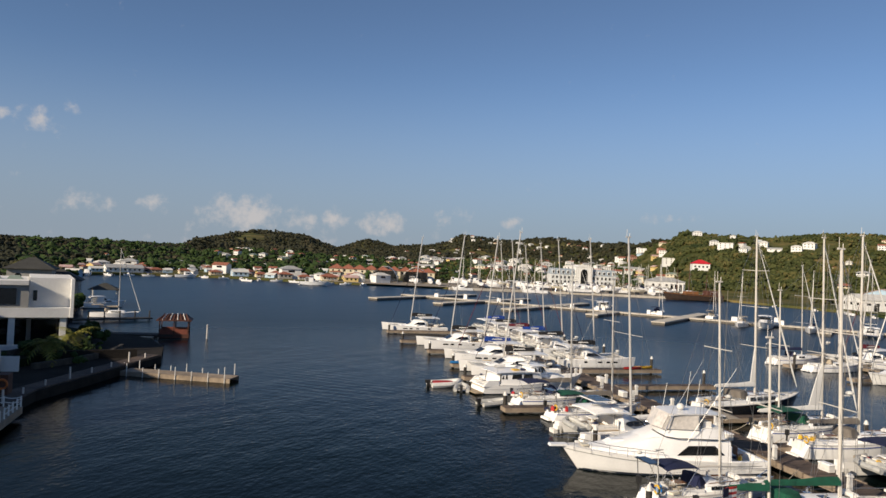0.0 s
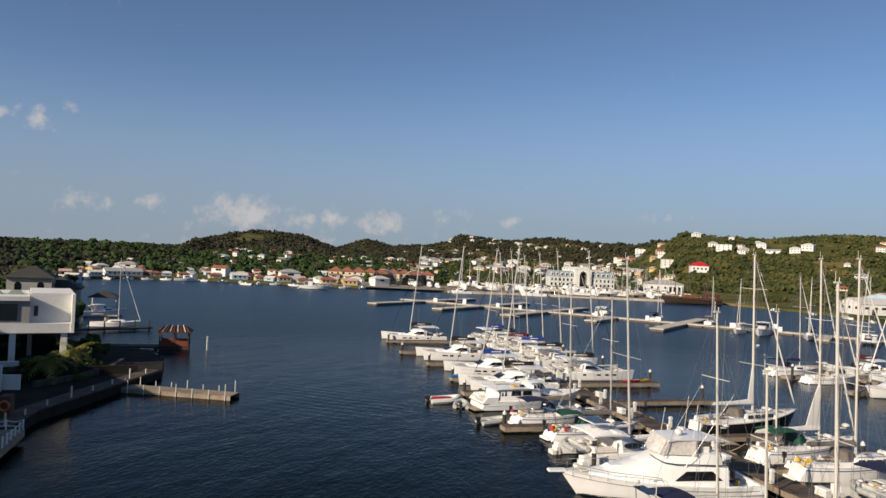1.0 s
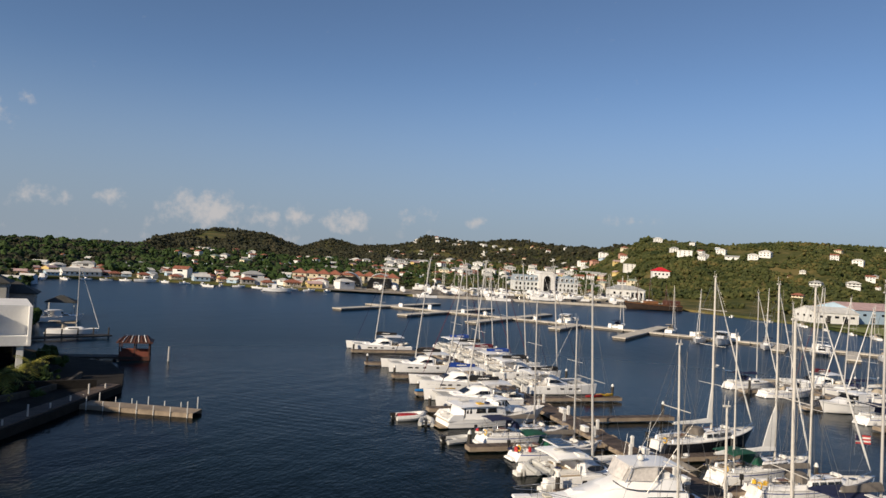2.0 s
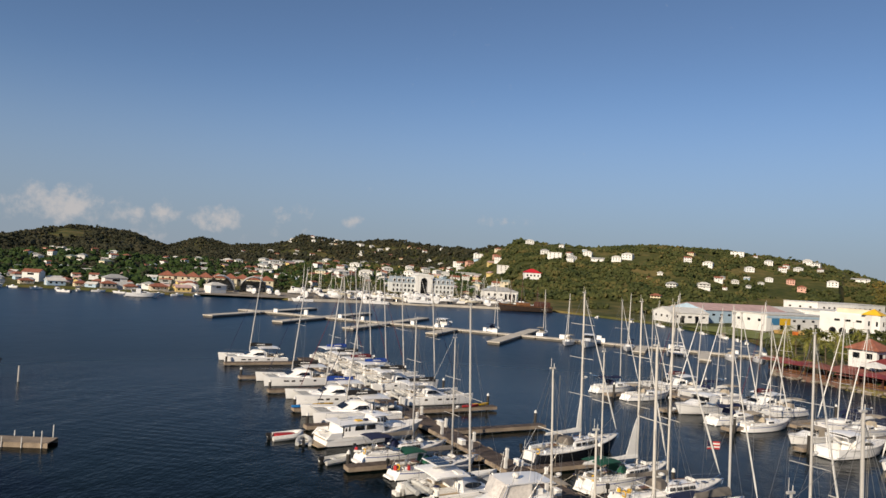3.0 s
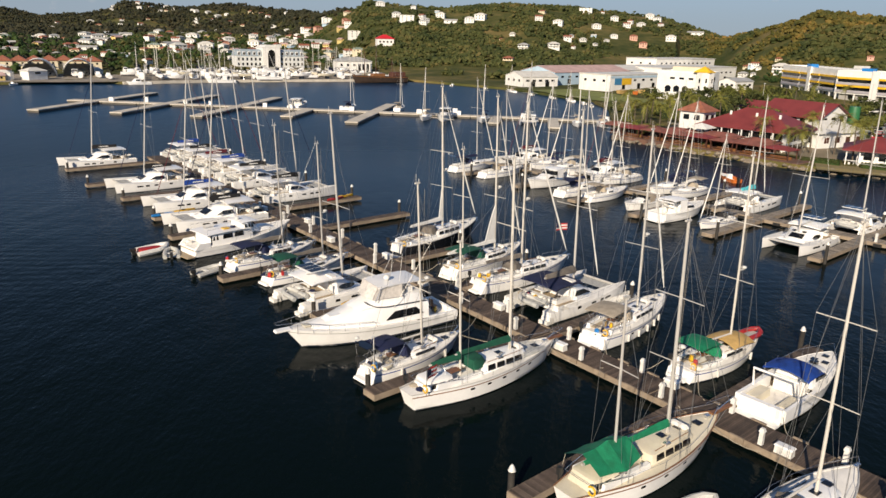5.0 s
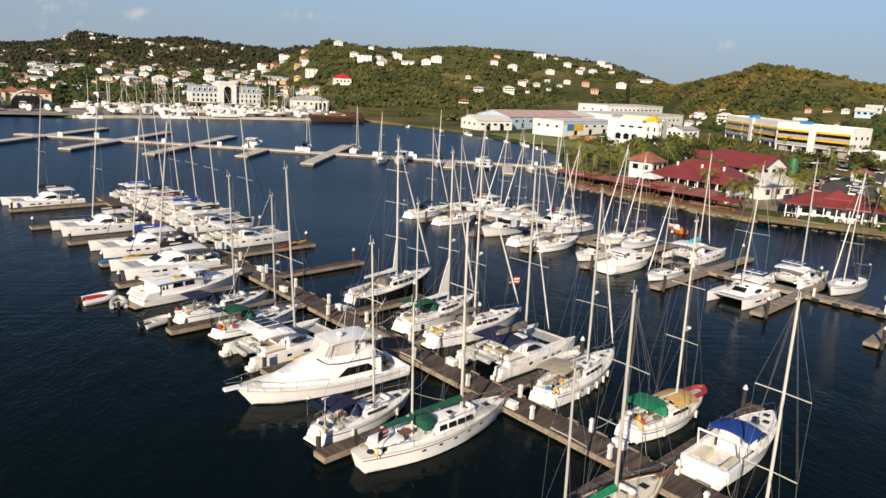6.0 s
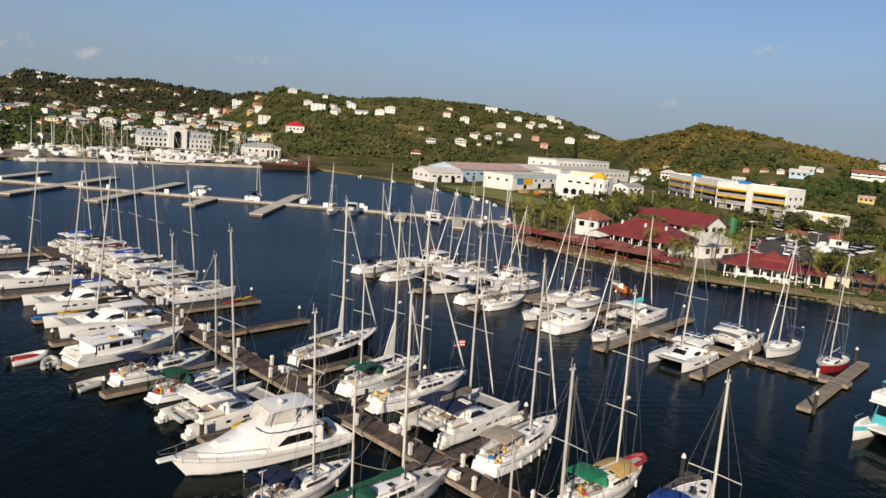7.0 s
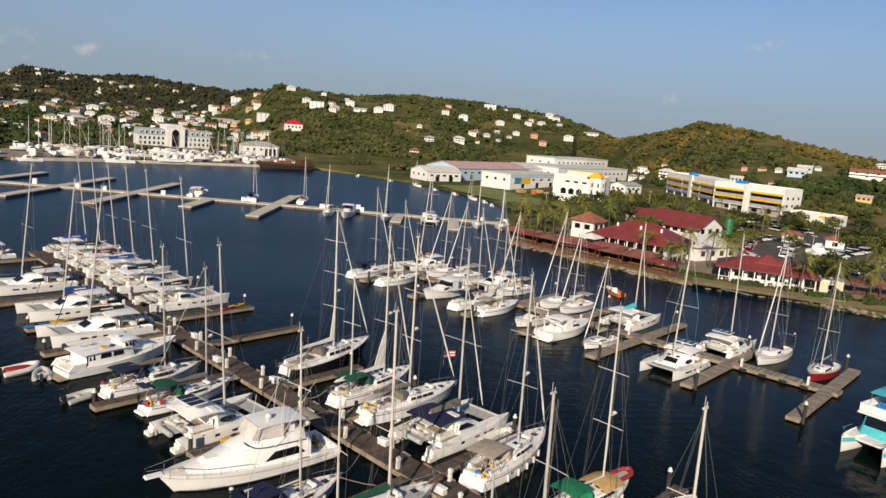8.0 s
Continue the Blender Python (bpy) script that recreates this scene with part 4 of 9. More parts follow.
def catamaran(label, L=13.7, B=7.4, mast=20.5, cover=BLACK, hardtop=True, awning=None, group="", rake=0.085, logo=True, screen=None, jib=SAILW, lite=False, oval=False):
    t = thing("sailing_catamaran", label, "catamaran", group)
    k = L / 13.7
    hw = 1.75 * k
    yh = B / 2 - hw / 2
    for side in (-1, 1):
        h = Hull(L, hw, 1.25 * k, 1.75 * k, 0.5, 0.62, 0.03, 2.6, 14, side * yh)
        hl = part("hull", h.shell(), GEL, t, smooth=True)
        part("boot_stripe", h.band(-0.02, 0.08), ANTIFOUL, hl)
        part("side_deck", h.deck(0.03, 0.2), DECK, hl, smooth=True)
        # stepped stern
        for j in (0, 2) if lite else range(3):
            part("stern_step", MB().box(-L / 2 - 0.55 + 0.42 * j, side * yh - hw * 0.32, -0.1, -L / 2 + 0.1 + 0.42 * j, side * yh + hw * 0.32, 0.38 + 0.34 * j), DECK, hl)
        for x0, x1 in ((-0.20, 0.03), (0.09, 0.24)):
            z = 0.95 * k
            mb = MB()
            for s2 in (side,):
                a = [h.at_z(0.5 + x0, z - 0.13, s2, 0.012), h.at_z(0.5 + x1, z - 0.10, s2, 0.012), h.at_z(0.5 + x1, z + 0.15, s2, 0.012), h.at_z(0.5 + x0, z + 0.17, s2, 0.012)]
                b = [(p[0], p[1] - s2 * 0.05, p[2]) for p in a]
                mb.add(a + b, [(0, 1, 2, 3), (7, 6, 5, 4), (0, 4, 5, 1), (1, 5, 6, 2), (2, 6, 7, 3), (3, 7, 4, 0)])
            part("hull_window", mb, GLASS, hl)
        rows = []
        for i in range(7):
            x, y, z = h.pt(0.16 + 0.8 * i / 6, 1, side, -0.1)
            rows.append((x, y, z + 0.62))
        part("lifeline", MB().tube(rows, 0.013, 3), STEEL, hl)
        for p in () if lite else rows[1::2]:
            part("stanchion", MB().tube([(p[0], p[1], p[2] - 0.64), p], 0.016, 4), STEEL, hl)
    z0 = 1.28 * k
    part("bridge_deck", MB().frustum(-0.37 * L, -yh, 0.25 * L, yh, 0.75 * k, z0 + 0.08, 0.1, 0, 0.9, 0), GEL, t)
    part("crossbeam", MB().tube([(0.40 * L, -yh, 1.5 * k), (0.40 * L, yh, 1.5 * k)], 0.12, 7), ALU, t)
    part("trampoline", MB().box(0.255 * L, -yh + hw * 0.4, 1.36 * k, 0.40 * L, yh - hw * 0.4, 1.385 * k), mat_tramp(), t)
    # saloon with wraparound glass
    sw = B * 0.72
    sal = part("saloon", house_shape(-0.17 * L, 0.20 * L, sw, sw * 0.56, z0, z0 + 1.22 * k, 2.3 * k, 0.0, 0.30, 0.16, 0, 0.6), GEL, t, smooth=True)
    for side in (-1, 1):
        if oval:
            cx, cz, q = -0.02 * L, z0 + 0.72 * k, []
            for a in np.linspace(0, 2 * math.pi, 14, endpoint=False):
                zz = cz + 0.30 * k * math.sin(a)
                q.append((cx + 1.15 * k * math.cos(a), side * (sw / 2 - 0.30 * (zz - z0) / (1.22 * k) + 0.02 - 0.05 * max(0.0, math.cos(a))), zz))
            part("saloon_window", MB().loft([q, [(x, y - side * 0.12, z) for x, y, z in q]], True, True), GLASS, sal)
        else:
            part("saloon_window", side_pane(-0.14 * L, 0.055 * L, z0 + 0.48 * k, z0 + 1.0 * k, sw / 2 - 0.11, 0.13, side, 1.1 * k, 0.25), GLASS, sal)
    fm = MB()
    fm.loft([[(0.195 * L - 2.3 * k * f + 0.03, y * (1 - 0.16 * f), z0 + 1.22 * k * f) for f in (0.34, 0.80)] for y in np.linspace(-sw * 0.22, sw * 0.22, 5)])
    part("front_window", fm, GLASS, sal)
    if not lite:
        for y in (-0.7, 0.7):
            part("coachroof_hatch", MB().box(0.02 * L, y - 0.25, z0 + 1.24 * k, 0.02 * L + 0.5, y + 0.25, z0 + 1.36 * k), GLASS, sal)
    part("roof_hatch", MB().box(-0.05 * L, -0.3, z0 + 1.22 * k, 0.0, 0.3, z0 + 1.30 * k), GLASS, sal)
    # cockpit
    part("cockpit_bench", MB().box(-0.355 * L, -yh + 0.4, z0, -0.31 * L, yh - 0.4, z0 + 0.5).box(-0.31 * L, -yh + 0.4, z0, -0.18 * L, -yh + 1.0, z0 + 0.5), DECK, t)
    part("cockpit_floor", MB().box(-0.36 * L, -yh, z0 + 0.085, -0.17 * L, yh, z0 + 0.12), TEAKDECK, t)
    bz = z0 + 2.15 * k
    if hardtop:
        ht = part("hardtop", canopy(-0.38 * L, -0.06 * L, B * 0.70, bz, 0.16, 0.14), GEL if awning is None else awning, t, smooth=True)
        legs(ht, [((x, s * B * 0.31, z0), (x, s * B * 0.31, bz - 0.12)) for s in (-1, 1) for x in (-0.34 * L, -0.2 * L)], 0.035)
        if screen:
            part("cockpit_screen", MB().box(-0.355 * L, -B * 0.30, z0 + 0.62, -0.350 * L, B * 0.30, bz - 0.3), screen, ht)
    part("cockpit_table", MB().box(-0.29 * L, 0.2, z0 + 0.62, -0.22 * L, 1.5, z0 + 0.68).box(-0.26 * L, 0.7, z0 + 0.1, -0.25 * L, 1.0, z0 + 0.62), GEL, t)
    part("saloon_bulkhead", MB().box(-0.173 * L, -sw / 2 + 0.15, z0, -0.1705 * L, sw / 2 - 0.15, z0 + 1.15 * k), GEL, t)
    part("helm_seat", MB().box(-0.17 * L, -sw * 0.42, bz - 0.5, -0.12 * L, -sw * 0.16, bz + 0.05), DECK, t)
    part("davit", MB().tube([(-0.36 * L, -B * 0.18, z0), (-0.40 * L, -B * 0.18, z0 + 0.9), (-0.47 * L, -B * 0.18, z0 + 0.8)], 0.05, 6), ALU, t)
    part("davit", MB().tube([(-0.36 * L, B * 0.18, z0), (-0.40 * L, B * 0.18, z0 + 0.9), (-0.47 * L, B * 0.18, z0 + 0.8)], 0.05, 6), ALU, t)
    rib_shape(t, pose(-0.455 * L, 0, z0 + 0.25, 0, 0, 90), 3.0, HYPALON, False, False)
    rig(t, 0.06 * L, z0 + 1.2 * k, mast, 1.5 * k, (0.40 * L, 1.6 * k), (-L / 2, 1.3), B * 0.9, (0.45,), cover, 0.37 * L, 1.0 * k, jib, ALU, 0.13, rake, False, furl=0.82, thick=0.5 if lite else 0.8)
    if logo and cover:
        for side in (-1, 1):
            rings = []
            for j in range(9):
                x, z = 0.2 - 0.06 * L - 0.22 * j, z0 + 2.36 * k + (0.10 if j % 2 else 0.0)
                rings.append([(x, side * 0.345 - 0.012, z), (x, side * 0.345 + 0.012, z), (x, side * 0.345 + 0.012, z + 0.15), (x, side * 0.345 - 0.012, z + 0.15)])
            part("cover_mark", MB().loft(rings, True, True), FENDERW, t, "white wave mark")
    return t


_tr = []


def mat_tramp():
    if not _tr:
        _tr.append(mat("trampoline_net", (0.56, 0.56, 0.54), 0.9, var=0.3, scale=6))
    return _tr[0]


def sportfisher(label):
    """A large convertible: long foredeck, raked house, flybridge under a hard top."""
    L, B = 17.2, 5.2
    t = thing("motor_yacht", label, "motor yacht")
    h = Hull(L, B, 1.1, 2.0, 0.7, 0.88, 0.12, 2.3, 20)
    hl = part("hull", h.shell(), GEL, t, smooth=True)
    part("boot_stripe", h.band(-0.02, 0.16), ANTIFOUL, hl)
    part("rub_rail", h.band(-0.34, -0.27, 0.05, True), GREYHULL, hl)
    part("foredeck", h.deck(0.05, 0.28), DECK, t, smooth=True)
    part("bow_pulpit", MB().frustum(L / 2 - 0.5, -0.32, L / 2 + 1.0, 0.32, 1.88, 2.04, 0, 0, 0.1, 0), GEL, t)
    part("bow_rail", MB().tube([(0.6, -2.5, 1.4), (0.9, -2.46, 1.95), (L / 2 - 3.4, -1.95, 2.35), (L / 2 - 0.9, -0.7, 2.65), (L / 2 + 0.9, -0.28, 2.65), (L / 2 + 0.9, 0.28, 2.65), (L / 2 - 0.9, 0.7, 2.65), (L / 2 - 3.4, 1.95, 2.35), (0.9, 2.46, 1.95), (0.6, 2.5, 1.4)], 0.025, 5), STEEL, t)
    for x, y in ((L / 2 - 0.9, 0.7), (L / 2 - 2.1, 1.35), (L / 2 - 3.4, 1.9), (L / 2 - 4.8, 2.2), (L / 2 - 6.2, 2.38)):
        for s in (-1, 1):
            part("rail_post", MB().tube([(x, s * y, 1.55), (x, s * y, 2.02 + 0.07 * (x - 1.4))], 0.02, 4), STEEL, t)
    part("cockpit_floor", MB().box(-L / 2 + 0.15, -2.1, 0.5, -5.4, 2.1, 0.57), DECK, t)
    mb = MB()
    for s in (-1, 1):
        mb.box(-L / 2 + 0.03, s * 2.2 - 0.14, 0.5, -5.2, s * 2.2 + 0.14, 1.14)
    mb.box(-L / 2 + 0.03, -2.06, 0.5, -L / 2 + 0.3, 2.06, 1.14)
    part("gunwale", mb, GEL, t)
    # house: long raked front running down to the foredeck
    rings = []
    for x, w, z in ((-5.3, 4.3, 2.72), (-1.5, 4.3, 2.82), (0.3, 4.15, 3.02), (1.2, 3.9, 2.92), (2.4, 3.55, 2.60), (3.6, 3.1, 2.30), (4.8, 2.5, 2.10), (6.2, 1.7, 1.96)):
        zb = h.sheer(0.5 + x / L) - 0.12
        rings.append([(x, -w / 2, zb), (x, -w / 2 + 0.10, zb + (z - zb) * 0.75), (x, -w / 2 + 0.35, z - 0.03), (x, 0, z + 0.06), (x, w / 2 - 0.35, z - 0.03), (x, w / 2 - 0.10, zb + (z - zb) * 0.75), (x, w / 2, zb)])
    sal = part("saloon", MB().loft(rings, True, True), GEL, t, smooth=True)
    for s in (-1, 1):
        part("saloon_window", side_pane(-4.7, -0.5, 1.62, 2.36, 2.135, 0.075, s, 1.0, 0.9), GLASS, sal)
        part("brow_line", MB().tube([(-5.0, s * 2.02, 2.80), (-0.6, s * 1.98, 2.92), (0.4, s * 1.86, 3.04), (1.0, s * 1.5, 3.3), (1.15, s * 0.9, 3.42)], 0.045, 5), DARKP, sal)
    part("saloon_door", MB().box(-5.36, -0.9, 0.9, -5.28, 0.7, 2.5), GLASS, sal)
    fb = part("flybridge", house_shape(-5.0, 2.1, 3.9, 2.7, 2.72, 3.62, 1.9, 0.1, 0.22, 0.03, 0, 0.45), GEL, t, smooth=True)
    part("flybridge_seat", MB().box(-4.0, -1.1, 3.5, -3.3, 1.1, 4.1).box(-1.6, -0.6, 3.5, -0.9, 0.6, 4.2), DECK, fb)
    top = part("hardtop", canopy(-4.9, 0.0, 3.4, 4.86, 0.04, 0.09), GEL, t, smooth=True)
    legs(top, [((x, s * 1.7, 3.45), (x2, s * 1.6, 4.82)) for s in (-1, 1) for x, x2 in ((-4.7, -4.6), (-2.6, -2.6), (0.4, -0.3))], 0.035)
    en = MB()
    en.loft([[(0.55, -1.35, 3.6), (0.0, -1.45, 4.82)], [(0.85, 0, 3.62), (0.1, 0, 4.87)], [(0.55, 1.35, 3.6), (0.0, 1.45, 4.82)]])
    part("front_curtain", en, CLEAR, top)
    for s in (-1, 1):
        part("side_curtain", MB().add([(0.55, s * 1.4, 3.58), (-2.5, s * 1.72, 3.55), (-2.5, s * 1.62, 4.78), (0.0, s * 1.5, 4.82)], [(0, 1, 2, 3)]), CLEAR, top)
        part("outrigger", MB().tube([(-1.4, s * 2.0, 2.7), (-5.2, s * 2.5, 8.8)], 0.03, 5, 0.012), ALU, t)
    part("aft_shade", canopy(-6.6, -4.95, 3.2, 4.5, 0.05, 0.05), BEIGE, top, smooth=True)
    part("radar_dome", MB().ball((-1.6, 0.3, 5.18), 0.33, 10, 6, 0.85), FENDERW, top, smooth=True)
    for x, y, hgt in ((-2.4, 1.3, 2.8), (-3.0, -1.3, 3.0), (-0.8, -1.2, 2.0)):
        part("antenna", MB().tube([(x, y, 4.87), (x - 0.3, y, 4.87 + hgt)], 0.02, 4), FENDERW, top)
    part("foredeck_hatch", MB().box(6.3, -0.4, 1.93, 6.9, 0.4, 2.02), CREAM, t)
    part("foredeck_locker", MB().frustum(3.2, -0.5, 5.0, 0.5, 2.05, 2.45, 0.1, 0.1, 0.6, 0.1), GEL, t)
    part("mezzanine", MB().box(-6.2, -1.9, 0.57, -5.4, 0.6, 1.35), GEL, t)
    part("fighting_chair", MB().tube([(-7.2, 0, 0.5), (-7.2, 0, 1.1)], 0.09, 6).box(-7.5, -0.3, 1.1, -6.95, 0.3, 1.2).box(-7.0, -0.3, 1.2, -6.9, 0.3, 1.85), TEAK, t)
    part("ladder", MB().tube([(-5.5, 1.3, 0.6), (-5.0, 1.3, 3.5)], 0.03, 4).tube([(-5.5, 1.7, 0.6), (-5.0, 1.7, 3.5)], 0.03, 4), STEEL, t)
    return t


def pilothouse_yacht(label):
    """A long trawler-style motor yacht with flybridge and large side windows."""
    L, B = 15.2, 4.8
    t = thing("motor_yacht", label, "motor yacht")
    h = Hull(L, B, 1.25, 2.4, 0.7, 0.78, 0.12, 2.3, 18, scoop=0.03)
    hl = part("hull", h.shell(), GEL, t, smooth=True)
    part("boot_stripe", h.band(-0.02, 0.12), ANTIFOUL, hl)
    part("rub_rail", h.band(-0.5, -0.42, 0.05, True), GEL, hl)
    part("deck", h.deck(0.06), DECK, t, smooth=True)
    part("swim_platform", MB().box(-L / 2 - 1.0, -2.0, 0.2, -L / 2 + 0.05, 2.0, 0.32), TEAKDECK, t)
    sal = part("saloon", house_shape(-0.36 * L, 0.06 * L, 4.1, 3.9, 1.3, 3.05, 0.3, 0.15, 0.12, 0.06, 0, 0.3), GEL, t, smooth=True)
    for s in (-1, 1):
        for a, b in ((-0.335, -0.315), (-0.305, -0.285), (-0.245, -0.155), (-0.14, -0.055)):
            part("window", side_pane(a * L, b * L, 2.15, 2.82, 1.985, 0.06, s, 0.03, 0.10), GLASS, sal)
        part("aft_door", side_pane(-0.352 * L, -0.342 * L, 1.5, 2.85, 1.985, 0.06, s, 0.0, 0.0), GLASS, sal)
    wh = part("wheelhouse", house_shape(-0.045 * L, 0.15 * L, 3.7, 2.5, 2.2, 3.85, 1.35, 0.25, 0.22, 0.05, 0, 0.35), GEL, t, smooth=True)
    for s in (-1, 1):
        for a, b in ((-0.028, 0.0), (0.008, 0.03), (0.038, 0.056)):
            part("window", side_pane(a * L, b * L, 2.95, 3.62, 1.74 - max(0, a) * 2.0, 0.10, s, 0.16, 0.02), GLASS, wh)
    fw = MB().loft([[(0.148 * L - 1.35 * f + 0.03, y, 2.2 + 1.65 * f) for f in (0.45, 0.9)] for y in (-1.1, -0.4, 0.4, 1.1)])
    part("windscreen", fw, GLASS, wh)
    part("visor", canopy(-0.06 * L, 0.105 * L, 3.5, 3.98, 0.06, 0.09), GEL, wh, smooth=True)
    part("boat_deck", canopy(-0.39 * L, -0.02 * L, 4.35, 3.20, 0.05, 0.10), GEL, t, smooth=True)
    for s in (-1, 1):
        part("aft_bulwark", MB().frustum(-0.5 * L, s * 1.92 - 0.08, -0.36 * L, s * 1.92 + 0.08, 1.1, 2.0, 0.7, 0, 0, 0), GEL, t)
        part("deck_rail", MB().tube([(-0.38 * L, s * 2.0, 3.2), (-0.38 * L, s * 2.0, 3.85), (-0.08 * L, s * 2.0, 3.85), (-0.06 * L, s * 1.9, 3.3)], 0.025, 5), STEEL, t)
        part("quarter_stair", MB().box(-0.47 * L, s * 1.5 - 0.3, 1.0, -0.44 * L, s * 1.5 + 0.3, 1.5).box(-0.44 * L, s * 1.5 - 0.3, 1.0, -0.41 * L, s * 1.5 + 0.3, 1.75), DECK, t)
    part("cockpit_floor", MB().box(-0.49 * L, -1.8, 0.95, -0.36 * L, 1.8, 1.02), TEAKDECK, t)
    part("radome", MB().ball((-0.03 * L, 0, 4.28), 0.34, 10, 5, 0.55).tube([(-0.03 * L, 0, 3.9), (-0.03 * L, 0, 4.2)], 0.1, 6), FENDERW, t, smooth=True)
    part("life_raft", MB().tube([(-0.30 * L, 0.9, 3.5), (-0.30 * L, 0.95, 3.52), (-0.30 * L + 1.2, 0.95, 3.52), (-0.30 * L + 1.25, 0.9, 3.5)], 0.27, 8), FENDERW, t, "white life raft canister", True)
    part("deck_cushion", MB().box(-0.20 * L, -1.2, 3.25, -0.15 * L, -0.4, 3.4), YELLOWP, t, "yellow cushion")
    part("deck_bag", MB().ball((-0.11 * L, -0.9, 3.35), 0.38, 8, 5, 0.5), NAVY, t, "dark canvas bag", True)
    part("antenna", MB().tube([(-0.10 * L, 1.4, 3.3), (-0.13 * L, 1.4, 6.4)], 0.02, 4).tube([(-0.10 * L, -1.4, 3.3), (-0.13 * L, -1.4, 6.0)], 0.02, 4), FENDERW, t)
    part("bow_rail", MB().tube([h.pt(0.45, 1, -1, -0.08)[:2] + (2.6,), h.pt(0.8, 1, -1, -0.1)[:2] + (3.0,), (L / 2 + 0.3, 0, 3.25), h.pt(0.8, 1, 1, -0.1)[:2] + (3.0,), h.pt(0.45, 1, 1, -0.08)[:2] + (2.6,)], 0.025, 5), STEEL, t)
    for tt in (0.5, 0.6, 0.7, 0.8, 0.9):
        for s in (-1, 1):
            x, y, z = h.pt(tt, 1, s, -0.1)
            part("rail_post", MB().tube([(x, y, z - 0.05), (x, y, z + 0.75)], 0.018, 4), STEEL, t)
    part("foredeck_trunk", house_shape(0.10 * L, 0.33 * L, 2.6, 1.4, 1.9, 2.45, 1.0, 0, 0.2, 0.06), GEL, t, smooth=True)
    return t


def cruiser(label, L=11.0, B=3.7, top=None, hull=GEL, hard=True, enclosed=True, group="", low=False):
    """An express or cabin cruiser."""
    t = thing("cabin_cruiser", label, "motorboat", group)
    k = L / 11
    h = Hull(L, B, 1.2 * k, 1.75 * k, 0.5, 0.82, 0.12, 2.3, 15, scoop=0.03)
    hl = part("hull", h.shell(), hull, t, smooth=True)
    part("boot_stripe", h.band(-0.02, 0.10), ANTIFOUL, hl)
    part("rub_rail", h.band(-0.22, -0.14, 0.04, True), GREYHULL, hl)
    part("foredeck", h.deck(0.04, 0.40), DECK, t, smooth=True)
    part("cockpit_floor", MB().box(-L / 2 + 0.1, -B * 0.38, 0.4, -0.08 * L, B * 0.38, 0.48), DECK, t)
    mb = MB()
    for s in (-1, 1):
        mb.box(-L / 2 + 0.02, s * B * 0.43 - 0.16, 0.45, -0.08 * L, s * B * 0.43 + 0.10, 1.26 * k)
    mb.box(-L / 2 + 0.02, -B * 0.4, 0.45, -L / 2 + 0.5, B * 0.4, 1.2 * k)
    part("cockpit_side", mb, GEL, t)
    part("bench_seat", MB().box(-L / 2 + 0.52, -B * 0.36, 0.48, -L / 2 + 1.1, B * 0.36, 0.95), CREAM, t)
    part("swim_platform", MB().box(-L / 2 - 0.7, -B * 0.4, 0.12, -L / 2 + 0.03, B * 0.4, 0.24), GEL, t)
    cab = part("cabin", house_shape(-0.09 * L, 0.34 * L, B * 0.74, B * 0.42, 1.2 * k, 1.98 * k, 2.3 * k, 0, 0.2, 0.1, 0, 0.35), GEL, t, smooth=True)
    for s in (-1, 1):
        part("window", side_pane(-0.02 * L, 0.14 * L, 1.5 * k, 1.82 * k, B * 0.36 - 0.06, 0.06, s, 0.5, 0.1), GLASS, cab)
    part("windscreen", MB().loft([[(-0.06 * L, -B * 0.36, 1.9 * k), (-0.10 * L, -B * 0.33, 2.5 * k)], [(0.04 * L, -B * 0.25, 2.0 * k), (-0.03 * L, -B * 0.22, 2.55 * k)], [(0.04 * L, B * 0.25, 2.0 * k), (-0.03 * L, B * 0.22, 2.55 * k)], [(-0.06 * L, B * 0.36, 1.9 * k), (-0.10 * L, B * 0.33, 2.5 * k)]]), GLASS, cab)
    part("helm_console", MB().box(-0.11 * L, -B * 0.3, 0.48, -0.05 * L, B * 0.3, 1.6 * k), DECK, t)
    if top is not None:
        z = 2.95 * k if hard else 2.62 * k if low else 2.75 * k
        tp = part("cockpit_top", canopy(-0.20 * L, 0.015 * L, B * 0.86, z, 0.42, 0.07) if low else canopy(-0.30 * L, -0.01 * L, B * 0.82, z, 0.12, 0.07), top, t, smooth=True)
        legs(tp, [((x, s * B * 0.42, 1.2 * k), (x, s * B * 0.39, z - 0.1)) for s in (-1, 1) for x in ((-0.19 * L, -0.03 * L) if low else (-0.28 * L, -0.05 * L))])
        if low:
            for x, y in ((0.20, 0.0), (0.29, -0.45), (0.29, 0.45), (0.38, 0.0)):
                part("foredeck_hatch", MB().box(x * L, y - 0.25, h.sheer(0.5 + x) + 0.02, x * L + 0.5, y + 0.25, h.sheer(0.5 + x) + (0.5 if x < 0.25 else 0.12)), GLASS, t)
            for s in (-1, 1):
                part("lounge_seat", MB().frustum(-0.42 * L, s * B * 0.28 - 0.42, -0.22 * L, s * B * 0.28 + 0.42, 0.48, 1.0 * k, 0.05, 0.03, 0.15, 0.03), CREAM, t)
        elif enclosed:
            for s in (-1, 1):
                part("side_curtain", MB().add([(-0.05 * L, s * B * 0.41, 1.3 * k), (-0.20 * L, s * B * 0.42, 1.3 * k), (-0.20 * L, s * B * 0.40, z - 0.15), (-0.05 * L, s * B * 0.40, z - 0.15)], [(0, 1, 2, 3)]), top, tp)
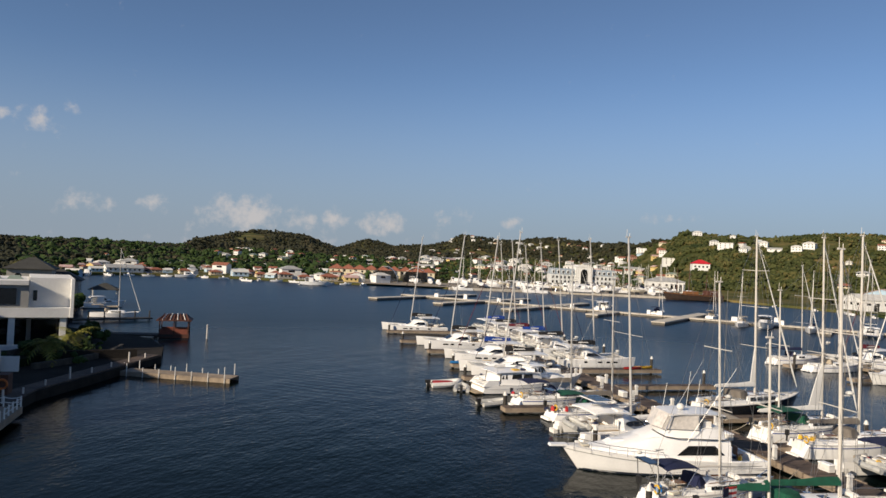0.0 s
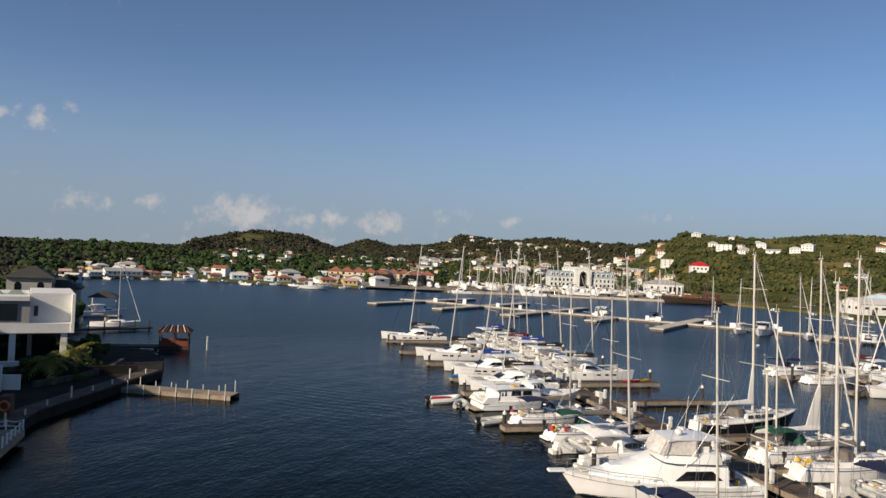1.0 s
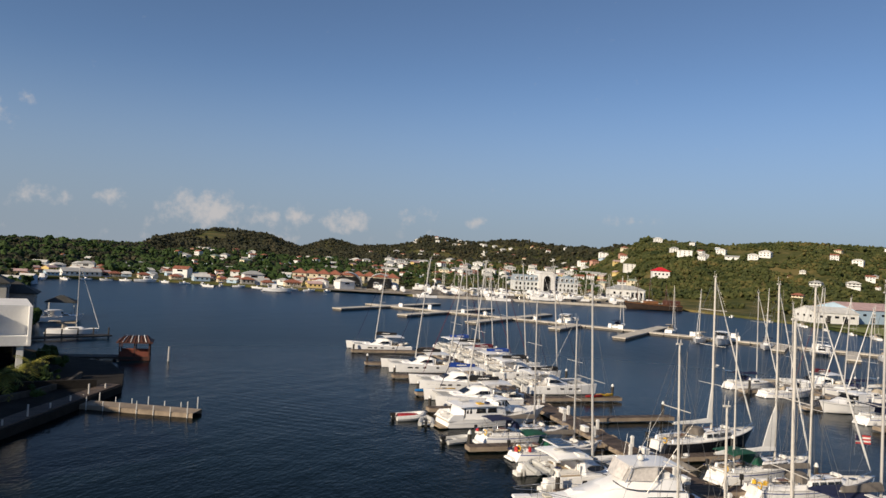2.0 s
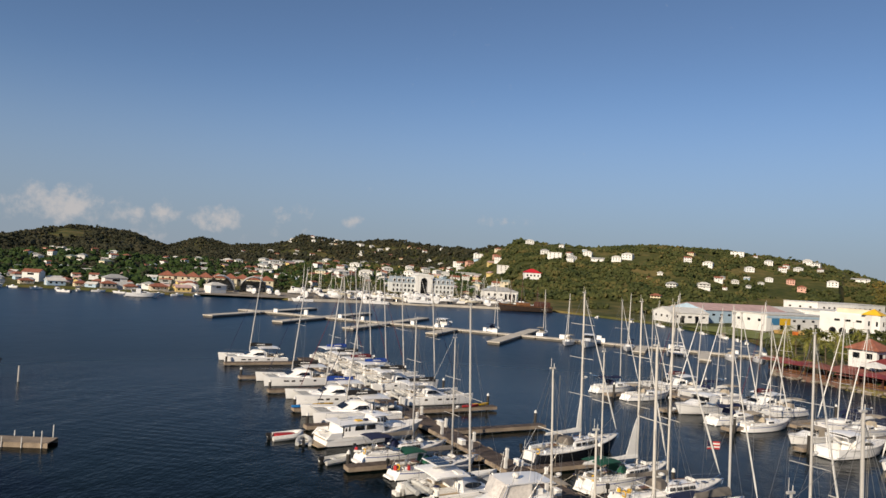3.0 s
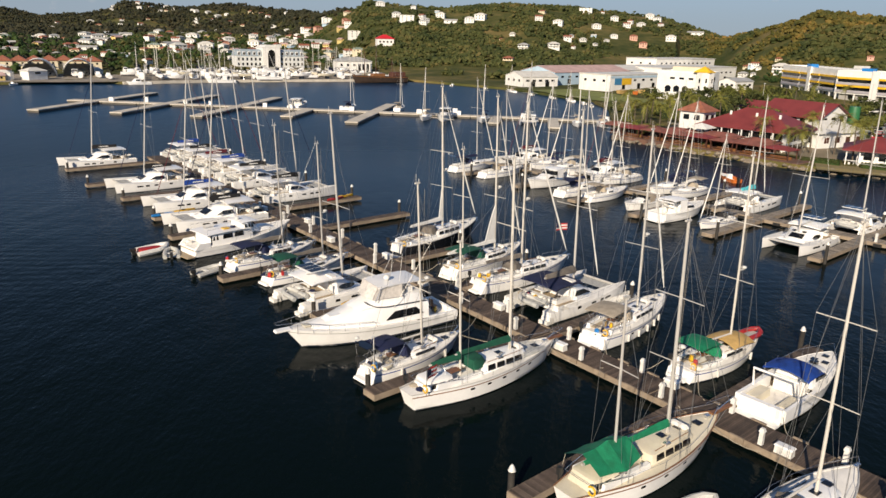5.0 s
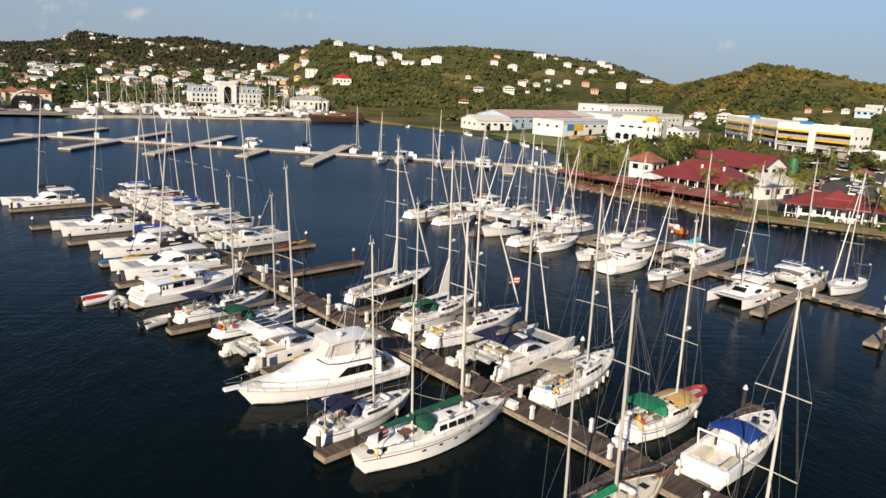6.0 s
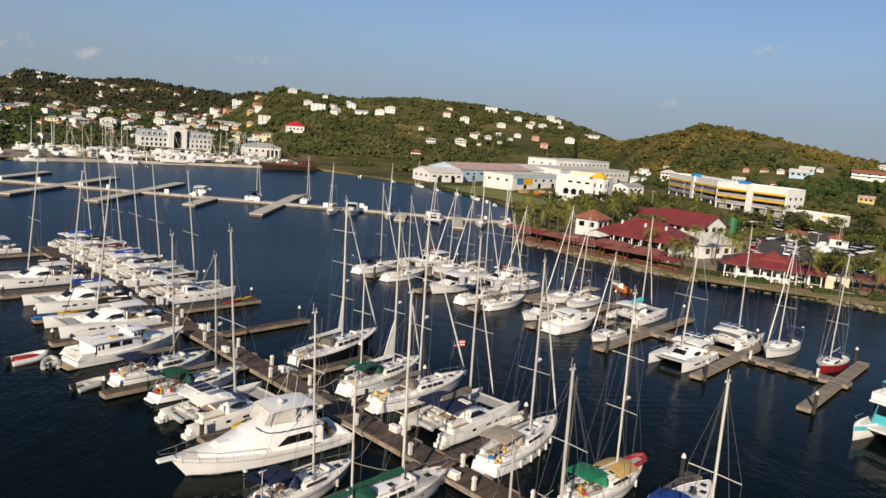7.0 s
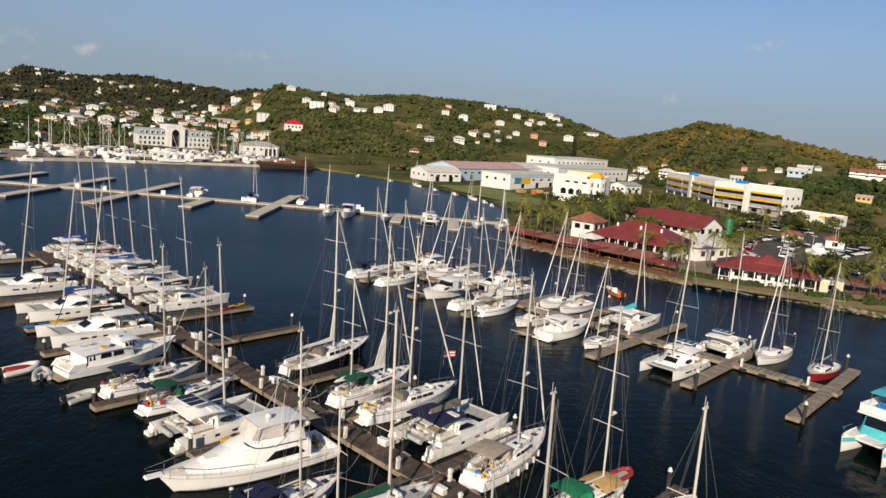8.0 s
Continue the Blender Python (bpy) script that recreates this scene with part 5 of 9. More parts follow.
    part("radar_arch", MB().tube([(-0.30 * L, -B * 0.42, 1.2 * k), (-0.34 * L, -B * 0.40, 2.6 * k), (-0.34 * L, B * 0.40, 2.6 * k), (-0.30 * L, B * 0.42, 1.2 * k)], 0.10, 6), GEL, t)
    part("bow_rail", MB().tube([h.pt(0.5, 1, -1, -0.1)[:2] + (1.9 * k,), h.pt(0.75, 1, -1, -0.1)[:2] + (2.2 * k,), (L / 2, 0, 2.4 * k), h.pt(0.75, 1, 1, -0.1)[:2] + (2.2 * k,), h.pt(0.5, 1, 1, -0.1)[:2] + (1.9 * k,)], 0.022, 5), STEEL, t)
    for tt in (0.55, 0.67, 0.79, 0.9):
        for s in (-1, 1):
            x, y, z = h.pt(tt, 1, s, -0.1)
            part("rail_post", MB().tube([(x, y, z - 0.04), (x, y, z + 0.55)], 0.016, 4), STEEL, t)
    return t


def open_boat(label, L=6.5, B=2.3, hull=GEL, shade=None, cabin=False, group="small boats"):
    """A small open or half-cabin boat with an outboard."""
    t = thing("motorboat", label, "motorboat", group)
    k = L / 6.5
    h = Hull(L, B, 0.75 * k, 1.05 * k, 0.35, 0.85, 0.12, 2.2, 10)
    part("hull", h.shell(), hull, t, smooth=True)
    part("foredeck", h.deck(0.02, 0.55), DECK, t, smooth=True)
    part("floor", MB().box(-L / 2 + 0.1, -B * 0.36, 0.2, 0.08 * L, B * 0.36, 0.28), DECK, t)
    part("console", MB().frustum(-0.08 * L, -0.5, 0.06 * L, 0.5, 0.28, 1.35 * k, 0.05, 0.05, 0.3, 0.05), GEL, t)
    part("outboard", MB().box(-L / 2 - 0.45, -0.2, -0.2, -L / 2 + 0.02, 0.2, 0.5).box(-L / 2 - 0.55, -0.24, 0.45, -L / 2 + 0.1, 0.24, 1.15), DARKP, t)
    if cabin:
        c = part("cabin", house_shape(-0.1 * L, 0.32 * L, B * 0.74, B * 0.45, 0.75 * k, 1.7 * k, 1.0 * k, 0.1, 0.12), GEL, t, smooth=True)
        for s in (-1, 1):
            part("window", side_pane(-0.05 * L, 0.14 * L, 1.1 * k, 1.5 * k, B * 0.36 - 0.05, 0.06, s, 0.2, 0.1), GLASS, c)
    if shade:
        c = part("sun_top", canopy(-0.3 * L, 0.1 * L, B * 0.8, 2.1 * k, 0.1), shade, t, smooth=True)
        legs(c, [((x, s * B * 0.38, 0.6), (x, s * B * 0.38, 2.0 * k)) for s in (-1, 1) for x in (-0.25 * L, 0.05 * L)])
    return t


def plain_sloop(label, L, B, mast, canvas, group, hull=GEL, keel=False, cradle=False):
    """A sloop seen from far off, afloat or standing on its keel in the yard."""
    t = thing("sailing_yacht", label, "sailboat", group)
    k = L / 12
    h = Hull(L, B, 1.1 * k, 1.5 * k, 0.6, 0.66, 0.10, 2.0, 11, scoop=0.06)
    hl = part("hull", h.shell(), hull, t, smooth=True)
    part("boot_stripe", h.band(-0.55 if keel else -0.02, 0.12), ANTIFOUL, hl)
    part("deck", h.deck(), DECK, t, smooth=True)
    zd = h.sheer(0.5)
    cr = part("coachroof", house_shape(-0.12 * L, 0.26 * L, B * 0.62, B * 0.4, zd - 0.1, zd + 0.5 * k, 0.7, 0.05, 0.12), GEL, t, smooth=True)
    for s in (-1, 1):
        part("window", side_pane(-0.06 * L, 0.12 * L, zd + 0.14, zd + 0.36 * k, B * 0.29, 0.06, s, 0.05, 0.05), GLASS, cr)
    part("sprayhood", house_shape(-0.18 * L, -0.06 * L, B * 0.58, B * 0.45, zd + 0.3 * k, zd + 1.1 * k, 0.5, 0.0, 0.15, 0.06), canvas, t, smooth=True)
    part("bimini", canopy(-0.42 * L, -0.2 * L, B * 0.7, zd + 2.0), canvas, t, smooth=True)
    mm = part("mast", MB().tube([(0.08 * L, 0, zd), (0.07 * L, 0, mast)], 0.11, 6, 0.08), WHITEMAST, t)
    part("spreader", MB().tube([(0.08 * L, -B * 0.35, mast * 0.55), (0.08 * L, B * 0.35, mast * 0.55)], 0.04, 4), ALU, mm)
    for s in (-1, 1):
        part("shroud", MB().tube([(0.07 * L, s * B * 0.46, zd), (0.08 * L, s * B * 0.35, mast * 0.55), (0.07 * L, 0, mast - 0.2)], 0.018, 3), WIRE, mm)
    part("furled_headsail", MB().tube([(L / 2 - 0.1, 0, 1.7 * k), (0.08 * L, 0, mast - 0.5)], 0.09, 5, 0.04), SAILW, t)
    part("sail_cover", MB().tube([(0.06 * L, 0, zd + 1.5), (-0.28 * L, 0, zd + 1.4)], 0.26, 6, 0.12), canvas, t)
    if keel:
        part("keel", MB().frustum(-0.10 * L, -0.14, 0.12 * L, 0.14, -2.0, -0.4, -0.2, 0, -0.3, 0), ANTIFOUL, t)
        for s in (-1, 1):
            part("prop", MB().tube([(0, s * B * 0.5, -2.0), (0, s * B * 0.36, 0.1)], 0.07, 5), STEEL, t)
    return t

# ---- buildings ----
WALLW = mat("white_render", (0.77, 0.765, 0.745), 0.85, var=0.07, scale=0.35, bump=0.15, per=0.05)
WALLC = mat("cream_render", (0.68, 0.60, 0.44), 0.85, var=0.08, scale=0.35, bump=0.15)
WALLP = mat("pink_render", (0.62, 0.36, 0.28), 0.85, var=0.08, scale=0.35, bump=0.15)
WALLB = mat("pale_blue_render", (0.42, 0.56, 0.68), 0.85, var=0.08, scale=0.35, bump=0.15)
PALEB = mat("faded_blue_render", (0.68, 0.70, 0.70), 0.85, var=0.08, scale=0.35, bump=0.15)
MANSARD = mat("blue_grey_mansard", (0.30, 0.36, 0.42), 0.7, var=0.12, scale=0.4)
WALLY = mat("yellow_render", (0.66, 0.50, 0.20), 0.85, var=0.08, scale=0.35, bump=0.15)
WALLG = mat("grey_render", (0.36, 0.35, 0.33), 0.85, var=0.1, scale=0.35, bump=0.15)
TERRA = mat("terracotta_tiles", (0.34, 0.125, 0.075), 0.8, var=0.2, scale=0.8, bump=0.4, bscale=10)
ROOFG = mat("grey_metal_roof", (0.42, 0.42, 0.41), 0.5, var=0.12, scale=0.3)
ROOFW = mat("white_metal_roof", (0.70, 0.68, 0.63), 0.55, var=0.1, scale=0.3)
ROOFP = mat("pink_roof", (0.58, 0.40, 0.37), 0.7, var=0.15, scale=0.3)
ROOFGN = mat("green_roof", (0.24, 0.30, 0.26), 0.7, var=0.15, scale=0.3)
ROOFBR = mat("bright_red_roof", (0.60, 0.02, 0.03), 0.6, var=0.1, scale=0.3)
BURGR = mat("burgundy_metal_roof", (0.225, 0.042, 0.040), 0.55, var=0.14, scale=0.25, bump=0.1)
AWNR = mat("faded_red_canvas", (0.24, 0.085, 0.065), 0.85, var=0.25, scale=0.4)
YSTRIPE = mat("yellow_louvre", (0.78, 0.47, 0.02), 0.6, var=0.1, scale=0.5)
LILAC = mat("grey_louvre", (0.42, 0.40, 0.44), 0.6, var=0.1, scale=0.5)
SIGNB = mat("blue_sign", (0.05, 0.22, 0.42), 0.5, var=0.1)
BROWNW = mat("brown_timber", (0.10, 0.035, 0.02), 0.7, var=0.25, scale=1.5)
ASPH = mat("asphalt", (0.085, 0.080, 0.074), 0.9, var=0.2, scale=0.15, bump=0.3, bscale=6)
GRASS = mat("mown_grass", (0.19, 0.215, 0.045), 0.95, var=0.2, scale=0.12, bump=0.4, bscale=4)
DRYG = mat("dry_grass", (0.24, 0.18, 0.075), 0.95, var=0.25, scale=0.10, bump=0.4, bscale=4, second=(0.15, 0.13, 0.06))
TRODDEN = mat("trodden_earth", (0.27, 0.215, 0.15), 0.95, var=0.25, scale=0.15, bump=0.4, bscale=4, second=(0.14, 0.125, 0.075))
BRICKP = mat("brick_paving", (0.19, 0.10, 0.07), 0.9, var=0.25, scale=0.5, bump=0.4, bscale=6)
YARD = mat("gravel_yard", (0.30, 0.26, 0.21), 0.95, var=0.2, scale=0.12, bump=0.4, bscale=5)
ROCK = mat("shore_rock", (0.29, 0.24, 0.18), 0.95, var=0.3, scale=0.6, bump=0.6, bscale=4)
_wm = {}


def window_mesh(w, h, depth, key, material):
    k = (round(w, 2), round(h, 2), round(depth, 2), key)
    if k not in _wm:
        _wm[k] = MB().box(-w / 2, -depth, -h / 2, w / 2, 0.05, h / 2).mesh(key, material)
    return _wm[k]


SIDES = {"front": (0, (0, -1)), "right": (90, (1, 0)), "back": (180, (0, 1)), "left": (-90, (-1, 0))}


def opening(parent, side, a, z, w, h, W, D, name="window", framed=False, material=None, frame_mat=None):
    """A window or door on one side of a W x D block: a along that side, z its middle."""
    turn, (nx, ny) = SIDES[side]
    off = D / 2 if ny else W / 2
    c = math.cos(radians(turn)), math.sin(radians(turn))
    p = (nx * off + a * c[0], ny * off + a * c[1], z)
    ob = new(name, window_mesh(w + (0.24 if framed else 0), h + (0.24 if framed else 0), 0.05, name + ("_frame" if framed else ""), (frame_mat or FENDERW) if framed else (material or GLASS)))
    ob.matrix_basis = pose(*p, 0, 0, turn)
    ob.parent = parent
    if framed:
        g = new("pane", window_mesh(w, h, 0.08, "pane", material or GLASS))
        g.parent = ob
    return ob


def row(parent, side, z, n, w, h, W, D, span=None, **kw):
    ln = (W if side in ("front", "back") else D) * 0.9 if span is None else span
    for k in range(n):
        opening(parent, side, -ln / 2 + ln * (k + 0.5) / n, z, w, h, W, D, **kw)


def hip_roof(W, D, z, h, over=0.6, ridge=None):
    w, d = W / 2 + over, D / 2 + over
    rl = max(0.05, w - d) if ridge is None else ridge
    mb = MB().box(-w, -d, z - 0.18, w, d, z)
    lo = [(-w, -d, z + 0.001), (w, -d, z + 0.001), (w, d, z + 0.001), (-w, d, z + 0.001)]
    mb.add(lo + [(-rl, 0, z + h), (rl, 0, z + h)], [(0, 1, 5, 4), (2, 3, 4, 5), (1, 2, 5), (3, 0, 4)])
    return mb


def gable_roof(W, D, z, h, over=0.5, t=0.18):
    """Ridge along x."""
    w, d = W / 2 + over, D / 2 + over
    k = h / (D / 2)
    lo = z - k * over
    pr = [(-d, lo), (0, z + h), (d, lo), (d, lo + t), (0, z + h + t), (-d, lo + t)]
    return MB().loft([[(-w, a, b) for a, b in pr], [(w, a, b) for a, b in pr]], True, True)


def block(t, W, D, z0, z1, material, name="wall", gable=0.0):
    mb = MB().box(-W / 2, -D / 2, z0, W / 2, D / 2, z1)
    if gable:
        for s in (-1, 1):
            x = s * (W / 2 - 0.1)
            mb.loft([[(x - 0.1, -D / 2, z1), (x - 0.1, 0, z1 + gable), (x - 0.1, D / 2, z1)], [(x + 0.1, -D / 2, z1), (x + 0.1, 0, z1 + gable), (x + 0.1, D / 2, z1)]], True, True)
    return part(name, mb, material, t)


def parapet(t, W, D, z, h, material, th=0.25):
    mb = MB()
    mb.box(-W / 2, -D / 2, z, W / 2, -D / 2 + th, z + h).box(-W / 2, D / 2 - th, z, W / 2, D / 2, z + h)
    mb.box(-W / 2, -D / 2 + th, z, -W / 2 + th, D / 2 - th, z + h).box(W / 2 - th, -D / 2 + th, z, W / 2, D / 2 - th, z + h)
    return part("parapet", mb, material, t)


def site(name, label, x, y, heading, category="building", group="", z=None):
    """heading: degrees by which the front (local -y) is turned from facing -y."""
    zz = max(1.2, land_z(x, y)) if z is None else z
    return thing(name, label, category, group, pose(x, y, zz, 0, 0, heading))


def villa_design(label, W, D, st, wall, roof, kind, veranda, group="hillside houses", far=False):
    t = site("house", label, 0, 0, 0, "house", group, 0.0)
    h = 2.9 * st
    block(t, W, D, -4.0, h, wall, gable=(D * 0.22 if kind == "gable" else 0))
    if kind == "hip":
        part("roof", hip_roof(W, D, h + 0.18, D * 0.24), roof, t)
    elif kind == "gable":
        part("roof", gable_roof(W, D, h, D * 0.22), roof, t)
    else:
        part("roof", MB().box(-W / 2 - 0.4, -D / 2 - 0.4, h, W / 2 + 0.4, D / 2 + 0.4, h + 0.3), roof, t)
    for s in range(st):
        z = 2.9 * s + 1.55
        n = max(3, int(W / 3.4)) if not far else (1 if far == 2 else 3) if s == st - 1 else 0 if far == 2 else 1
        row(t, "front", z, n, 1.3 if not far else 1.9 if far == 1 else 4.2, 1.3, W, D)
        if not far:
            row(t, "left", z, 2, 1.1, 1.2, W, D)
            row(t, "right", z, 2, 1.1, 1.2, W, D)
    if veranda and far != 2:
        z = h - 2.9
        part("veranda_floor", MB().box(-W / 2, -D / 2 - 2.2, z - 0.25, W / 2, -D / 2, z), wall, t)
        part("veranda_roof", MB().box(-W / 2 - 0.2, -D / 2 - 2.5, h - 0.35, W / 2 + 0.2, -D / 2 - 0.01, h - 0.18), roof, t)
        n = max(3, int(W / 3)) if not far else -1
        for j in range(n + 1):
            x = -W / 2 + 0.15 + (W - 0.3) * j / n
            part("post", MB().box(x - 0.11, -D / 2 - 2.2, -3.0 if z < 1 else z - 3, x + 0.11, -D / 2 - 1.98, h - 0.35), FENDERW, t)
        if not far:
            part("balustrade", MB().box(-W / 2, -D / 2 - 2.2, z + 0.75, W / 2, -D / 2 - 2.12, z + 0.95), FENDERW, t)
    return t


DESIGNS = [
    ("white two-storey house with a grey hip roof", 13, 9, 2, WALLW, ROOFG, "hip", True),
    ("white house with a white hip roof and veranda", 14.5, 9.5, 2, WALLW, ROOFW, "hip", True),
    ("cream bungalow with a terracotta hip roof", 12, 8.5, 1, WALLC, TERRA, "hip", True),
    ("white gabled house with terracotta roof", 11, 8, 2, WALLW, TERRA, "gable", False),
    ("pink two-storey house with a red tiled roof", 11, 8, 2, WALLP, TERRA, "hip", False),
    ("white flat-roofed apartment house", 22, 11, 3, WALLW, ROOFW, "flat", True),
    ("pale blue house with a white gable roof", 12, 9, 1, WALLB, ROOFW, "gable", False),
    ("cream house with a green roof", 14, 9, 2, WALLC, ROOFGN, "hip", False),
    ("long white low building with a grey gable roof", 26, 10, 1, WALLW, ROOFG, "gable", False),
    ("yellow bungalow with a rusty red roof", 11, 8, 1, WALLY, ROOFP, "gable", False),
    ("weathered grey house with a brown roof", 10, 8, 1, WALLG, TERRA, "hip", False),
    ("long white two-storey house with a red tiled roof", 30, 10, 2, WALLW, TERRA, "gable", True),
]
HOUSES = []
DISTANT = []
_used = {}


def villa(k, x, y, turn=None, dz=0.0, far=False, size=1.0):
    """A house of design k, its front turned towards the lagoon."""
    face = math.degrees(math.atan2(x + 20, y - 120)) * -1
    m = pose(x, y, land_z(x, y) + 0.3 + dz, 0, 0, face + (turn or 0)) @ Matrix.Diagonal((size, size, size, 1))
    HOUSES.append((x, y))
    if math.hypot(x, y) > 720:
        DISTANT.append((k, m))
        return None
    key = (k, 2 if far == 2 else 1 if math.hypot(x, y) > 560 or far else 0)
    if key not in _used:
        _used[key] = villa_design(*DESIGNS[k], far=key[1])
        _used[key].matrix_basis = m
        return _used[key]
    return copy_thing(_used[key], m)


# hillside and town houses, one by one: design, x, y
for k, x, y in ((1, -3, 867), (0, 14, 780), (5, 24, 743), (1, 60, 783), (8, 70, 756), (1, 86, 744), (3, 153, 733), (1, 173, 734), (5, 228, 838), (0, 249, 797),
                (3, 250, 757), (1, 314, 870), (0, 305, 819), (4, 237, 694), (4, 234, 657), (0, 115, 602), (1, 144, 621), (1, 184, 678), (3, 168, 672), (8, 335, 784),
                (2, 97, 566), (1, 273, 693)):
    villa(k, x, y, random.uniform(-20, 20), size=0.64)
for k, x, y in ((5, -28, 800), (8, -71, 904), (1, -162, 1286), (5, -113, 1124), (1, -206, 1430), (0, -279, 1455), (1, -315, 1463), (8, -214, 1306), (5, -80, 1096),
                (3, -77, 864), (0, 255, 505), (1, 265, 474), (3, 268, 515), (1, 98, 753), (2, -45, 700), (7, -22, 690)):
    villa(k, x, y, random.uniform(-15, 15), size=0.75)
for k, x, y, sz in ((2, 316, 439, 0.7), (1, 322, 430, 0.5), (6, 327, 418, 0.95), (6, 291, 429, 0.7), (4, 307, 446, 0.55), (0, 347, 424, 0.5), (11, 368, 404, 0.68), (1, 404, 433, 0.7), (9, 329, 360, 0.75), (2, 304, 410, 0.6), (6, 337, 424, 0.8),
                    (2, 273, 538, 0.6), (0, 264, 502, 0.42), (6, 267, 482, 0.5), (2, 281, 508, 0.6), (0, 255, 491, 0.42), (6, 270, 523, 0.5)):
    villa(k, x, y, 8, 0, True, sz)
rs_ = random.Random(5)
# smaller houses in clusters over the near hillside
for cx, cy, n in ((70, 770, 5), (165, 740, 5), (245, 790, 5), (130, 640, 4), (300, 850, 4), (40, 800, 3), (215, 690, 4)):
    for _ in range(n):
        x, y = cx + rs_.gauss(0, 24), cy + rs_.gauss(0, 22)
        if all((x - a) ** 2 + (y - c) ** 2 > 13 ** 2 for a, c in HOUSES):
            villa(rs_.choice((0, 1, 3, 2, 6, 1)), x, y, rs_.uniform(-40, 40), far=True, size=rs_.uniform(0.38, 0.58))
tries = 0
while len(HOUSES) < 255 and tries < 9000:
    tries += 1
    b = rs_.uniform(2, 48)
    r = shore_r(b) + 34 + 640 * rs_.random() ** 1.3
    if b > 37:
        r = shore_r(b) + 12 + 230 * rs_.random()
    x, y = -r * math.sin(radians(b)), r * math.cos(radians(b))
    if b < 20 and r < shore_r(b) + 150:
        continue
    if all((x - a) ** 2 + (y - c) ** 2 > 19 ** 2 for a, c in HOUSES):
        villa(rs_.choice((2, 6, 8, 9, 10, 10, 9, 6) if b > 22 and r < shore_r(b) + 200 else (0, 1, 2, 2, 3, 4, 6, 7, 8, 9, 10, 3)), x, y, rs_.uniform(-70, 70), far=True, size=rs_.uniform(0.6, 0.95) * (1.0 if b < 22 else 0.8))
# the crowded slope behind the boatyard
tries = 0
while len(HOUSES) < 312 and tries < 4000:
    tries += 1
    b = rs_.uniform(3, 21)
    r = rs_.uniform(610, 1150)
    x, y = -r * math.sin(radians(b)), r * math.cos(radians(b))
    if all((x - a) ** 2 + (y - c) ** 2 > 15 ** 2 for a, c in HOUSES):
        villa(rs_.choice((0, 1, 2, 3, 1, 6, 7, 9, 0, 8, 10)), x, y, rs_.uniform(-70, 70), far=True, size=rs_.uniform(0.6, 1.0))
# a few dozen on the far hill
tries = 0
while len(HOUSES) < 350 and tries < 3000:
    tries += 1
    b = rs_.uniform(5, 23)
    r = rs_.uniform(1350, 2150)
    x, y = -r * math.sin(radians(b)), r * math.cos(radians(b))
    if land_z(x, y) > 12 and noise.noise(Vector((x * 0.004, y * 0.004, 4))) > 0.0 and all((x - a) ** 2 + (y - c) ** 2 > 30 ** 2 for a, c in HOUSES):
        villa(rs_.choice((0, 1, 3, 1, 2)), x, y, rs_.uniform(-30, 30), far=True, size=rs_.uniform(0.6, 0.95))
# low houses crowding the far shore
n0, tries = len(HOUSES), 0
while len(HOUSES) < n0 + 55 and tries < 3000:
    tries += 1
    b = rs_.uniform(23, 47.5)
    r = shore_r(b) + 9 + 95 * rs_.random() ** 1.3
    x, y = -r * math.sin(radians(b)), r * math.cos(radians(b))
    if all((x - a) ** 2 + (y - c) ** 2 > 9.5 ** 2 for a, c in HOUSES):
        villa(rs_.choice((2, 6, 3, 9, 10, 1, 6, 10, 0)), x, y, rs_.uniform(-50, 50), far=2, size=rs_.uniform(0.5, 0.85))
# the row of waterfront houses on the far shore
for b, k in ((26.5, 3), (28.2, 2), (30.1, 2), (31.6, 4), (33.4, 1), (35, 6), (36.8, 2), (39, 1), (41, 2), (43.2, 8), (45, 6)):
    r = shore_r(b) + 12
    villa({3: 9, 4: 10, 1: 2}.get(k, k), -r * math.sin(radians(b)), r * math.cos(radians(b)), 4, size=0.72)


def distant_houses():
    """All houses too far off to pick apart, walls, roofs and windows in one mesh."""
    mats, V, F, M = [], [], [], []
    for k, m in DISTANT:
        label, W, D, st, wall, roof, kind, veranda = DESIGNS[k]
        h = 2.9 * st
        body = MB().box(-W / 2, -D / 2, -4, W / 2, D / 2, h)
        if kind == "hip":
            top = hip_roof(W, D, h + 0.18, D * 0.24)
        elif kind == "gable":
            top = gable_roof(W, D, h, D * 0.22)
        else:
            top = MB().box(-W / 2 - 0.4, -D / 2 - 0.4, h, W / 2 + 0.4, D / 2 + 0.4, h + 0.3)
        glass = MB()
        for s in range(st):
            for j in range(3):
                a = -W * 0.3 + W * 0.3 * j
                glass.box(a - 0.8, -D / 2 - 0.06, 2.9 * s + 0.9, a + 0.8, -D / 2 + 0.05, 2.9 * s + 2.1)
        for mb, mt in ((body, wall), (top, roof), (glass, GLASS)):
            if mt not in mats:
                mats.append(mt)
            o = len(V)
            V += [tuple(m @ Vector(v)) for v in mb.v]
            F += [tuple(i + o for i in f) for f in mb.f]
            M += [mats.index(mt)] * len(mb.f)
    me = bpy.data.meshes.new("distant_houses")
    me.from_pydata(V, [], F)
    for mt in mats:
        me.materials.append(mt)
    me.polygons.foreach_set("material_index", M)
    me.update()
    tagged(new("distant_houses", me), "small white and coloured houses scattered over the far hills", "houses", kind="stuff")


distant_houses()


